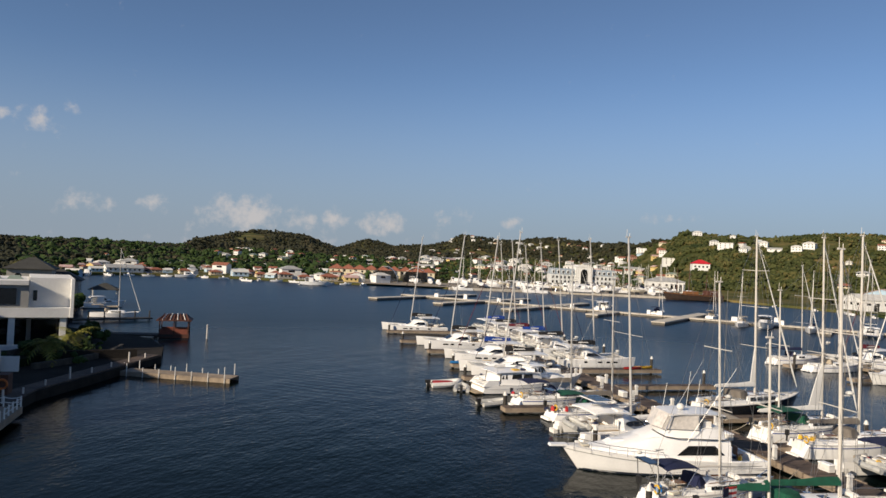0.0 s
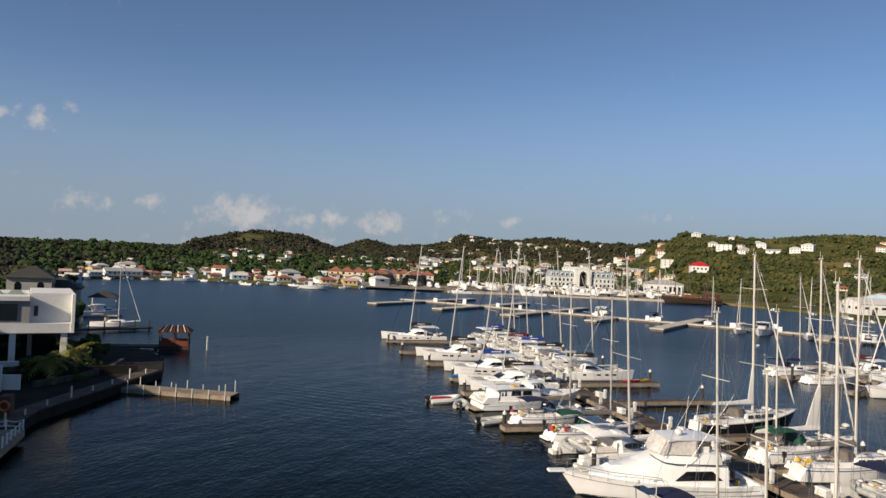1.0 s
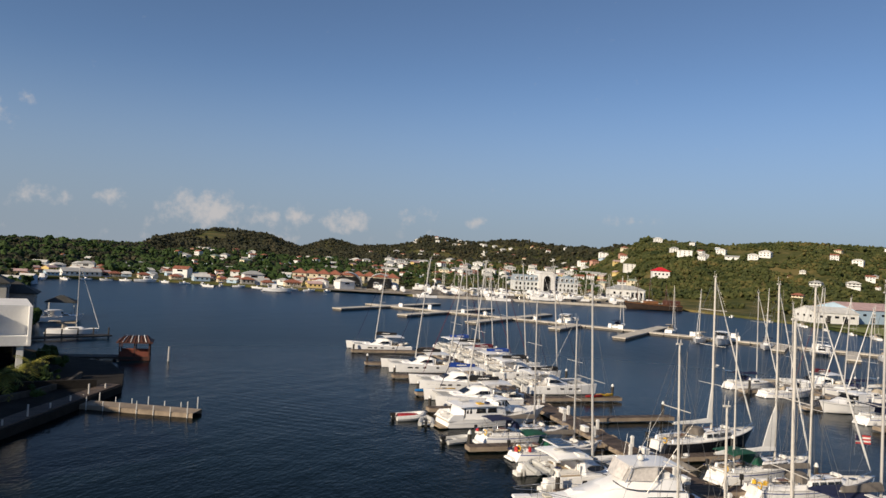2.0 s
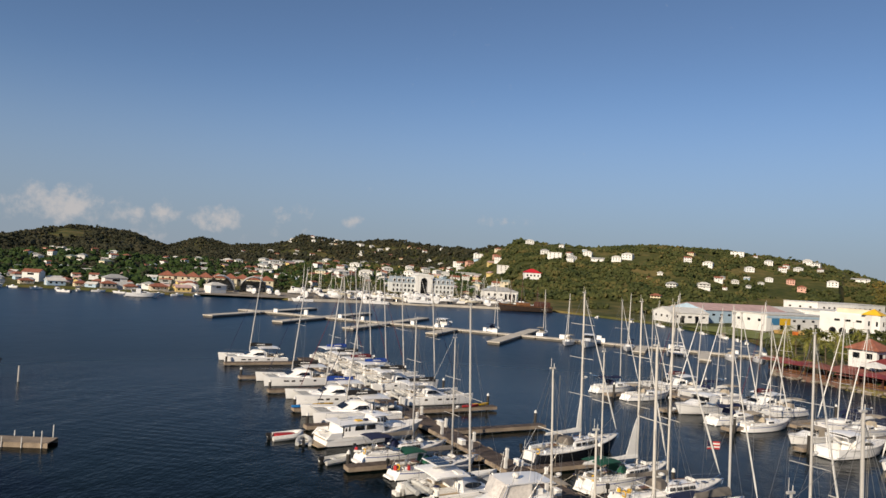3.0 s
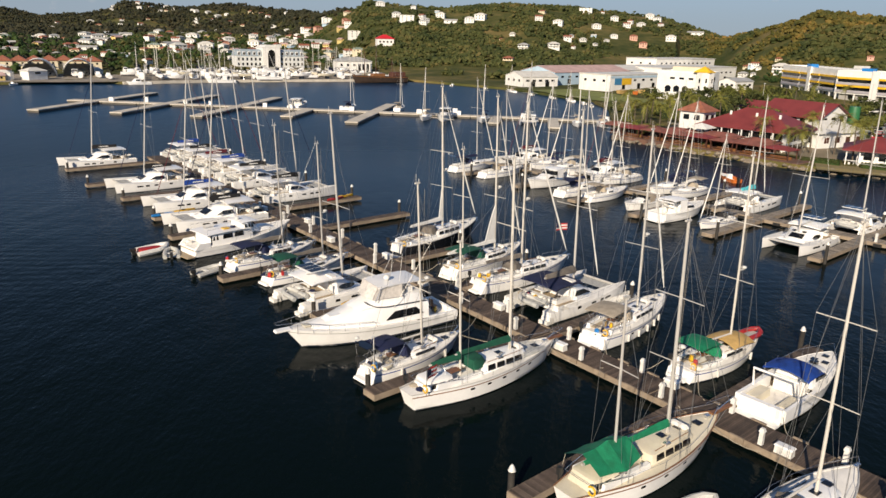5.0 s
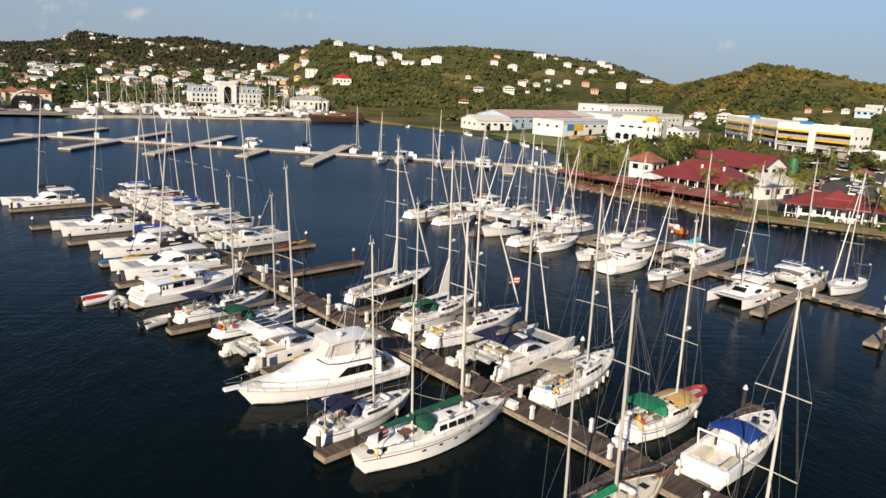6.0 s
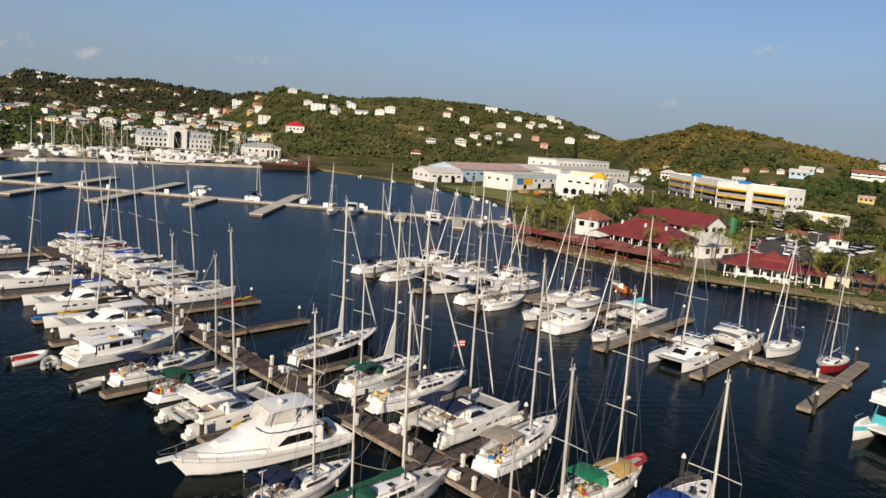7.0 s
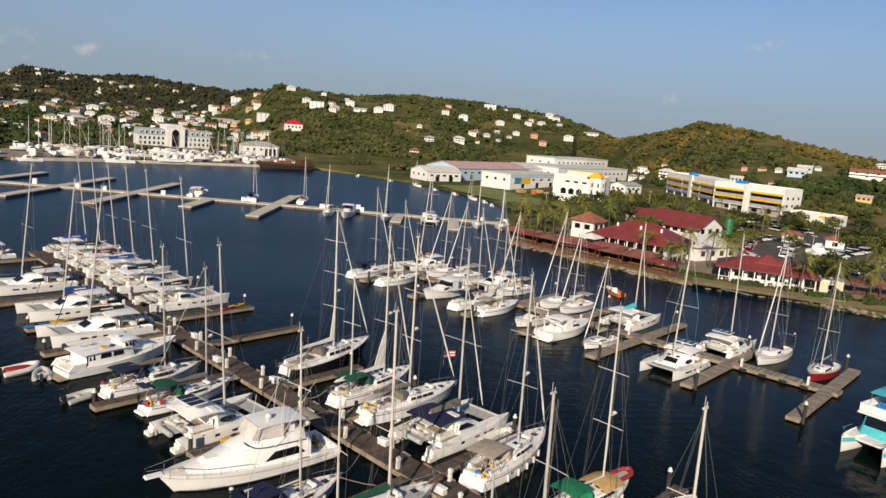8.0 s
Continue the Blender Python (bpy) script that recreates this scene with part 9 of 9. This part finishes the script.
part("cloth", MB().loft([[(-2.6, -1.5, 0.5), (-2.6, -0.7, 1.05), (-2.6, 0, 1.5), (-2.6, 0.7, 1.1), (-2.6, 1.5, 0.5)], [(-1.2, -1.55, 0.3), (-1.2, -0.8, 0.8), (-1.2, 0, 1.45), (-1.2, 0.8, 0.85), (-1.2, 1.55, 0.3)], [(0, -1.75, 0.15), (0, -0.85, 0.98), (0, 0, 1.75), (0, 0.85, 1.0), (0, 1.75, 0.15)], [(1.1, -1.5, 0.25), (1.1, -0.8, 0.75), (1.1, 0, 1.4), (1.1, 0.8, 0.8), (1.1, 1.5, 0.25)], [(2.0, -1.4, 0.4), (2.1, -0.7, 0.9), (2.2, 0, 1.3), (2.1, 0.7, 0.9), (2.0, 1.4, 0.4)]]), EMERALD, ga_)
for sx, sy in ((-2.5, -1.4), (-2.5, 1.4), (1.9, -1.3), (1.9, 1.3)):
    part("cord", MB().tube([(sx, sy, 0.5), (sx * 1.05, sy * 1.1, -0.9)], 0.02, 4), ROPE, ga_)
put(sailboat("white ketch with dark green covers and deckhouse windows", 15.6, 4.0, 18.4, GEL, DECK, None, GREEN, GREEN, TEAK, 0.15, 12.5, None, house=1.15, tender=True, canoe=True, aft=True, ports=5, boom_z=0.9, mast_mat=WHITEMAST, mizzen_x=-0.19, sprit=0.7, busy=True), 37.5, 40.4, -3)
put(sailboat("small white sloop with navy bimini and solar arch", 11, 3.5, 15.8, bimini=NAVY, cover=None, arch=True, wind=True, fenders=2, headsail=None, mast_x=0.09, mast_mat=WHITEMAST, rake=0.05, busy=True), 43.9, 37.6, 3)
put(sportfisher("large white convertible motor yacht with enclosed flybridge"), 51.9, 38.7, 174)
catA = catamaran("white cruising catamaran with oval coachroof windows", 12.0, 6.6, 19.5, None, logo=False, screen=None, rake=0.06, jib=None, oval=True)
sp_ = part("solar_frame", MB().box(-4.2, -1.5, 3.72, -2.2, 1.5, 3.80), GEL, catA)
for y_ in (-1.0, 0.0, 1.0):
    part("solar_panel", MB().box(-4.05, y_ - 0.42, 3.805, -2.35, y_ + 0.42, 3.84), GLASS, sp_)
put(catA, 62.0, 41.4, 2)
put(sailboat("white sloop with dark green sprayhood and grey boom cover", 11.5, 3.6, 15.2, bimini=GREEN, cover=GREYC, arch=True, mast_x=0.2, headsail=None, busy=True), 70.0, 42.4, 5)
put(sailboat("white motor sailer with navy bimini", 12.2, 3.9, 16.6, bimini=NAVY, cover=GREYC, house=1.3, mast_x=0.12, headsail=None, busy=True), 76.8, 41.6, 5)
pilot = put(pilothouse_yacht("white pilothouse motor yacht with dark square windows"), 86.0, 41.8, 7)
pilot.matrix_basis = pilot.matrix_basis @ Matrix.Diagonal((1.03, 1, 0.86, 1))
catB = catamaran("white charter catamaran with a black boom cover", 13.7, 7.3, 21.0, BLACK, group="charter catamarans", lite=True, jib=NAVY)
put(catB, 98.4, 43.6, 180)
for u, v in ((128.6, 44.7), (155.5, 43.5)):
    more(catB, u, v, 180)
catC = catamaran("white charter catamaran with blue boom cover", 13.4, 7.2, 20.5, BLUE, group="charter catamarans", lite=True, logo=True, jib=BURG)
put(catC, 111.4, 45.0, 180)
more(catC, 131.5, 63.5, 0)
more(catC, 155, 64, 2)
# right side, far part
for u, v, tn in ((108, 62.0, -2), (121.5, 62.6, 0), (146, 63.2, 2)):
    more(catB, u, v, tn)
catD = catamaran("white charter catamaran with dark red boom cover", 13.0, 7.0, 20.0, BURG, group="charter catamarans", lite=True, jib=BURG)
put(catD, 138.5, 63.2, 0)
# right side, near part
put(cruiser("white sport cruiser with a royal blue cockpit cover", 12.8, 4.3, BLUE, hard=False, low=True), 20.3, 58.6, 0)
put(sailboat("white sloop with green bimini and tan foredeck awning", 11.6, 3.9, 18.5, bimini=EMERALD, cover=None, awning=TAN, headsail=None, mast_x=0.12, fenders=2, mast_mat=WHITEMAST, busy=True), 27.3, 59.0, -5)
put(sailboat("white sloop with a wide beige bimini and deck fenders", 14.4, 4.3, 19.5, bimini=BEIGE, cover=None, fenders=5, house=0.9, headsail=SAILW, mast_x=0.1, ports=4, busy=True), 37.2, 59.5, 6)
catE = catamaran("white cruising catamaran with a dark solar canopy", 13.2, 7.0, 20.5, GREYC, awning=NAVY, logo=False, screen=None, rake=0.03)
put(catE, 45.6, 60.2, 1)
put(sailboat("white sloop with grey boom cover and yellow deck gear", 15, 4.0, 20.6, bimini=None, cover=GREYC, dodger=GREYC, mast_x=-0.02, mast_mat=WHITEMAST, busy=True, rake=0.02), 53.4, 61.4, -3)
cut_ = put(sailboat("white cutter with green cockpit canopy and white stowed sails", 14.2, 4.1, 20.6, bimini=GREEN, cover=SAILW, two=15, mast_x=0.12, mast_mat=WHITEMAST, busy=True), 59.9, 61.6, 6)
drk_ = put(sailboat("dark-hulled sloop with teak deck and tall white mast", 17.4, 4.6, 21.0, hull=NAVYHULL, deck=DECK, bimini=None, dodger=GREYC, cover=SAILW, stripe=None, mast_x=0.06, mast_mat=WHITEMAST, spreaders=(0.3, 0.55, 0.78), busy=True), 70.8, 63.0, 10)
put(sailboat("white sloop moored past the pier's near end", 12, 3.8, 17, bimini=BLUE, cover=BLUE, mast_mat=WHITEMAST), -1, 58.5, 0)
# club pier
slA = put(sailboat("white sloop with beige bimini at the club pier", 12, 3.8, 17, bimini=BEIGE, cover=SAILW, headsail=SAILW, group="club sloops", lite=True), 102, 106.6, 0)
for u, v, tn in ((76, 107, 0), (83.5, 121.8, 180), (68.5, 121.6, 182), (97.5, 121.6, 180)):
    more(slA, u, v, tn)
slB = put(sailboat("white sloop with navy covers at the club pier", 13, 4.0, 18.5, bimini=NAVY, cover=NAVY, headsail=SAILW, group="club sloops", arch=True, lite=True), 110.5, 106.5, 3)
for u, v, tn in ((81.5, 106.5, 2), (72.5, 121.8, 178), (102.5, 121.8, 180), (32.6, 124.0, 178)):
    more(slB, u, v, tn)
put(cruiser("white power catamaran with dark windows", 12.4, 4.6, GEL), 89.6, 106.6, 184)
put(cruiser("white cabin cruiser with tan canvas top", 9.6, 3.4, BEIGE, hard=False), 67.6, 105.6, 180)
put(cruiser("white flybridge cruiser with a hard top", 12.6, 4.2, GEL), 60.2, 105.6, -4)
put(sailboat("small white sloop with a dark cockpit cover", 9.6, 3.2, 14, bimini=BLACK, cover=BEIGE, headsail=SAILW), 53.6, 105.2, 178)
catF = more(catA, 40.4, 104.4, 180)
catG = put(catamaran("white catamaran with a teal boom cover and side windows", 12.6, 6.8, 18.5, TEALHULL, logo=False, screen=None, rake=0.0), 57.2, 123, 0)
more(catA, 39.2, 122.6, 0)
put(sailboat("red-hulled sloop with cream deck and bare mast", 11.6, 3.6, 17.5, hull=REDHULL, deck=CREAM, bimini=None, dodger=NAVY, cover=None, stripe=None, headsail=None), 24.6, 122.6, 178)
for u, v, tn in ((110, 121.5, 180), (89, 122, 180)):
    more(catD, u, v, tn)
put(open_boat("orange open launch by the shore", 6.5, 2.4, ORANGEP), 72, 143, 60)
put(tour_catamaran("turquoise and white excursion catamaran with upper deck"), 11.0, 100.0, 168)
ship = wooden_ship("old brown wooden ship at the boatyard quay", pose(-1, 425.5, 0, 0, 0, 205))

# dinghies
rd_ = dinghy("red and white dinghy tied in a slip", uvm(89.3, 31.2, 0, 4), 4.2, FENDERW)
part("red_cover", house_shape(-1.7, 1.6, 1.7, 1.0, 0.25, 0.62, 0.5, 0.1, 0.25, 0.05), REDRUB, rd_, "red fabric cover", True)
dinghy("grey inflatable dinghy with outboard at a yacht's stern", uvm(86.4, 32.6, 0, 70), 3.2)
dinghy("grey inflatable dinghy tied beside the finger", uvm(77.2, 33.4, 0, 10), 3.4)
dinghy("pale grey inflatable dinghy beside the cream ketch", uvm(17.2, 38.6, 0, -12), 3.0)
dinghy("faded red inflatable dinghy lashed on a foredeck", uvm(26.9, 63.6, 1.55, -5), 2.6, REDRUB, False)
dinghy("pale hard-bottomed dinghy tied beside the catamaran", uvm(41.2, 63.2, 0, 8), 4.2, FENDERW, False)
dinghy("grey inflatable dinghy tied alongside", uvm(41.6, 65.8, 0, 40), 3.0)


def kayak(label, m, material):
    t = thing("kayak", label, "kayak", "kayaks", m)
    h = Hull(3.4, 0.75, 0.28, 0.30, 0.1, 0.15, 0.02, 2.0, 10)
    part("hull", h.shell(), material, t, smooth=True)
    part("deck", h.deck(0.01), material, t)
    part("seat", MB().box(-0.5, -0.2, 0.27, 0.1, 0.2, 0.34), DARKP, t)
    return t


kayak("yellow kayak lying on the dock finger", uvm(99.7, 67.0, 0.82, 5), YELLOWP)
kayak("red kayak lying on the dock finger", uvm(98.9, 64.6, 0.82, 8), REDRUB)
kayak("orange kayak lying on a dock finger", uvm(104.5, 41.5, 0.82, 3), YELLOWP)
kayak("blue kayak lying on a dock finger", uvm(103.9, 38.0, 0.82, 3), BLUEP)
kayak("yellow kayak lashed on the dock", uvm(57.2, 40.5, 0.82, 3), YELLOWP)


def pedestal(u, v):
    t = thing("power_pedestal", "white shore power pedestal on the pier", "pedestal", "pedestals", uvm(u, v, 0.72))
    part("body", MB().frustum(-0.16, -0.16, 0.16, 0.16, 0, 1.0, 0.02, 0.02, 0.02, 0.02).frustum(-0.2, -0.2, 0.2, 0.2, 0.995, 1.25, 0.08, 0.08, 0.08, 0.08), FENDERW, t)
    return t


for k in range(17):
    pedestal(1.5 + 8.2 * k, pier_v(1.5 + 8.2 * k, -1.2))
    pedestal(5.0 + 8.2 * k, pier_v(5.0 + 8.2 * k, 1.2))
for k in range(9):
    pedestal(24 + 9.5 * k, 113.1)
dbx = random.Random(2)
for k in range(14):
    u = 6 + 10.3 * k
    v = pier_v(u, -1.05 if k % 2 else 1.05)
    t = thing("dock_box", "white dock locker on the pier", "locker", "dock lockers", uvm(u, v, 0.72, 90))
    part("body", MB().frustum(-0.6, -0.3, 0.6, 0.3, 0, 0.55, 0.03, 0.03, 0.03, 0.03), FENDERW, t)
    part("lid", MB().frustum(-0.64, -0.34, 0.64, 0.34, 0.55, 0.65, 0.06, 0.06, 0.06, 0.06), GEL, t)


def mooring(u0, v0, u1, v1, z0=1.3, z1=0.8):
    a, b = uv(u0, v0, z0), uv(u1, v1, z1)
    pts = [a.lerp(b, f) - Vector((0, 0, 0.7 * math.sin(math.pi * f))) for f in np.linspace(0, 1, 7)]
    t = thing("mooring_line", "slack mooring rope from boat to pier", "rope", "mooring lines")
    part("rope", MB().tube(pts, 0.03, 4), ROPE, t)


for u, v in ((21.0, 46.6), (37.0, 47.6), (44.2, 43.0), (12.6, 47)):
    mooring(u, v - 0.3, u - 5, pier_v(u, -1.2))
    mooring(u, v - 0.3, u + 3.4, pier_v(u, -1.2))
for u, v in ((20.3, 52.5), (27.6, 53.2), (36.6, 52.6), (53.6, 54.2), (59.3, 54.8)):
    mooring(u - 1.6, v, u - 3.5, pier_v(u, 1.3))
    mooring(u + 1.6, v, u + 3.5, pier_v(u, 1.3))

# boats at the concrete docks and along the far shore
def at_dock(ob, s, p, turn, first=False):
    q = C0 + CS * s + CP * p
    m = pose(q.x, q.y, 0, 0, 0, CHEAD + turn)
    if first:
        ob.matrix_basis = m
        return ob
    return copy_thing(ob, m)


my = cruiser("white motor yacht at the concrete dock", 15, 4.6, GEL)
at_dock(my, -26, 24, 90, True)
plA = plain_sloop("white sloop with beige canvas moored at the concrete dock", 12, 3.8, 17, BEIGE, "moored sloops")
plB = plain_sloop("white sloop with navy canvas moored at the concrete dock", 13, 4.0, 18.5, NAVY, "moored sloops")
ydA = plain_sloop("white sloop standing on its keel in the boatyard", 12, 3.8, 16, NAVY, "laid-up boats", keel=True)
ydB = plain_sloop("pale sloop with grey canvas propped up in the boatyard", 11, 3.6, 15, GREYC, "laid-up boats", CREAM, True)
at_dock(plA, -19.5, 24, 90, True)
at_dock(plB, -39, 25, 90, True)
at_dock(catA, -54, 23, 90)
at_dock(plA, -70, 24, 90)
at_dock(plB, 12, 46, -90)
at_dock(plA, -5.5, 52, -90)
at_dock(my, 30, 42, -90)
at_dock(plA, -78, 25, 92)
small = open_boat("small white open motorboat at the shore", 7.0, 2.5)
small.matrix_basis = pose(-218, 318, 0, 0, 0, 190)
blu = open_boat("small white motorboat with a blue sun top", 6.5, 2.3, GEL, BLUE)
yb2 = open_boat("white half-cabin motorboat laid up or moored", 11.5, 3.6, GEL, None, True)
yb2.matrix_basis = pose(-118, 372, 0, 0, 0, 210)
blu.matrix_basis = pose(-188, 330, 0, 0, 0, 40)
sq = random.Random(31)
for k in range(16):
    b = 25.5 + 20 * k / 15
    r = shore_r(b) - sq.uniform(4, 9)
    copy_thing(sq.choice((small, small, yb2, blu)), pose(-r * math.sin(radians(b)), r * math.cos(radians(b)), 0, 0, 0, sq.uniform(0, 360)))
for k in range(8):
    f = (k + 0.5) / 8
    x, y = float(np.interp(f, [0, 0.25, 0.45, 0.75, 1], [89, 88, 80, 64, 32])), float(np.interp(f, [0, 0.25, 0.45, 0.75, 1], [296, 318, 342, 384, 422]))
    copy_thing(plA if k in (2, 5) else small if k % 2 else blu, pose(x, y, 0, 0, 0, sq.uniform(60, 105)) @ Matrix.Diagonal((0.8, 0.8, 0.8, 1)))
copy_thing(my, pose(-180, 322, 0, 0, 0, 30))
# boats laid up ashore
yb3 = thing("motorboat", "white cabin motorboat propped up in the boatyard", "motorboat", "laid-up boats")
hq = Hull(10.5, 3.4, 1.3, 1.8, 0.6, 0.85, 0.12, 2.2, 10)
part("hull", hq.shell(), GEL, yb3, smooth=True)
part("deck", hq.deck(0.03), DECK, yb3, smooth=True)
cb_ = part("cabin", house_shape(-1.8, 3.0, 2.6, 1.8, 1.3, 2.9, 1.4, 0.1, 0.15), GEL, yb3, smooth=True)
part("windscreen", MB().loft([[(3.0 - 1.4 * f + 0.03, y, 1.3 + 1.6 * f) for f in (0.4, 0.9)] for y in (-0.8, 0, 0.8)]), GLASS, cb_)
fresh = [ydA, ydB, yb3]
for x, y, a_ in ((169, 199, 20), (173, 203, 35), (166, 194, 10)):
    copy_thing(yb3, pose(x, y, land_z(x, y) + 1.0, 0, 0, a_) @ Matrix.Diagonal((0.8, 0.8, 0.8, 1)))
for k in range(72):
    f, rw = (k % 18 + 0.5) / 18, k // 18
    x, y = -124 + 132 * f - 8 * rw + sq.uniform(-2, 2), 382 + 63 * f + 13 * rw + 5
    sel = (yb3, ydA, yb3, ydB, yb3, ydA, ydB, yb3, small)[k % 9]
    m = pose(x, y, land_z(x, y) + (2.0 if sel in (ydA, ydB) else 0.9), 0, 0, sq.choice((200, 290, 110, 25)) + sq.uniform(-8, 8))
    if sel in fresh:
        fresh.remove(sel)
        sel.matrix_basis = m
    else:
        copy_thing(sel, m)
for x, y, a_ in ((-174, 391, 112), (-159, 400, 112), (-146, 396, 118), (-138, 388, 120), (-152, 390, 105)):
    copy_thing(my if x < -158 else yb3, pose(x, y, land_z(x, y) + 0.9, 0, 0, a_) @ Matrix.Diagonal((0.8, 0.8, 0.8, 1)))
copy_thing(my, pose(-60, 402, 1.9, 0, 0, 200))
copy_thing(my, pose(-100, 404, 2.2, 0, 0, 110))
copy_thing(my, pose(-84, 396.5, 0, 0, 0, 200))
copy_thing(my, pose(-138.3, 144.3, 0, 0, 0, 68) @ Matrix.Diagonal((0.75, 0.75, 0.75, 1)))
copy_thing(plA, pose(-118.8, 127.8, 0, 0, 0, 40) @ Matrix.Diagonal((0.9, 0.9, 0.9, 1)))
flag("striped flag flying at a yacht's stern", *uv(53.5, 66.9, 5.2), REDP, SAILW, 20)
flag("small striped flag in the rigging", *uv(36.5, 33.0, 2.6), REDP, SAILW, 60)

# gear on deck: jerry cans, a life ring, a rolled hose and lockers
gear = random.Random(55)


def deck_gear(u, v, turn, z, spread_x, spread_y, n):
    for k in range(n):
        x, y = gear.uniform(-1, 1) * spread_x, gear.uniform(-1, 1) * spread_y
        m = uvm(u, v, z, turn) @ pose(x, y, 0, 0, 0, gear.uniform(0, 180))
        kind = gear.choice(("can", "ring", "bag", "fender", "cushion"))
        if kind == "can":
            t = thing("jerry_can", "plastic fuel can standing on a boat's deck", "can", "jerry cans", m)
            c = gear.choice((BLUEP, REDP, YELLOWP))
            part("body", MB().frustum(-0.2, -0.12, 0.2, 0.12, 0, 0.48, 0.03, 0.02, 0.03, 0.02), c, t)
            part("handle", MB().tube([(-0.12, 0, 0.46), (-0.1, 0, 0.55), (0.1, 0, 0.55), (0.12, 0, 0.46)], 0.025, 5), c, t)
        elif kind == "ring":
            t = thing("rope_coil", "coiled white rope on a boat's deck", "rope", "rope coils", m)
            part("coil", MB().tube([(0.28 * math.cos(a), 0.28 * math.sin(a), 0.05 + 0.012 * a) for a in np.linspace(0, 4 * math.pi, 17)], 0.04, 5), ROPE, t)
        elif kind == "bag":
            t = thing("sail_bag", "stuffed canvas bag lying on a boat's deck", "bag", "sail bags", m)
            part("bag", MB().ball((0, 0, 0.2), 0.42, 8, 5, 0.5), gear.choice((GREYC, NAVY, BEIGE, SAILW)), t, smooth=True)
        elif kind == "fender":
            t = thing("fender", "white fender lying on a boat's deck", "fender", "fenders", m)
            part("body", MB().tube([(-0.42, 0, 0.14), (-0.32, 0, 0.14), (0.32, 0, 0.14), (0.42, 0, 0.14)], 0.14, 7), gear.choice((FENDERW, NAVY)), t, smooth=True)
        else:
            t = thing("cushion", "cockpit cushion on a boat's bench", "cushion", "cushions", m)
            part("pad", MB().frustum(-0.5, -0.25, 0.5, 0.25, 0, 0.12, 0.04, 0.04, 0.04, 0.04), gear.choice((NAVY, BEIGE, CREAM, BLUE)), t)


for u, v, tn, n in ((12.6, 37.6, -4, 5), (22.2, 34.2, -4, 5), (38.0, 34.4, -3, 6), (43.4, 33.4, 2, 6), (69.2, 37.6, 4, 5), (76.6, 36.8, 3, 5)):
    deck_gear(u, v, tn, 1.12, 1.2, 0.9, n)
for u, v, tn, n in ((27.6, 55.2, -4, 5), (35.8, 54.4, 4, 6), (53.5, 56, -3, 5), (60.8, 56, 3, 6), (70.6, 56.4, 6, 5)):
    deck_gear(u, v, tn, 1.2, 1.3, 1.0, n)
for u, v, n in ((61.5, 37.4, 5), (46.4, 55.4, 7)):
    deck_gear(u, v, 2, 1.36, 0.7, 1.9, n)
deck_gear(51.8, 45.6, 0, 0.58, 0.9, 1.4, 4)
flag("small blue courtesy flag in the rigging", *uv(-0.4, 57.4, 6.0), BLUEP, TEALHULL, 35)


def hoisted(boat, x, z, h, w):
    """A white sail left half up its mast."""
    rings = [[(x - 0.15, -0.10, z + h * f), (x - 0.15 - w * (1 - f) ** 0.8, -0.03, z + h * f * 0.98), (x - 0.15 - w * (1 - f) ** 0.8, 0.05, z + h * f * 0.98), (x - 0.15, 0.12, z + h * f)] for f in (0, 0.25, 0.5, 0.75, 0.98)]
    part("mainsail", MB().loft(rings, True, True), SAILW, boat, "white sail half hoisted", True)


hoisted(cut_, 1.6, 2.9, 4.8, 1.8)
hoisted(drk_, 1.02, 3.4, 5.2, 0.7)
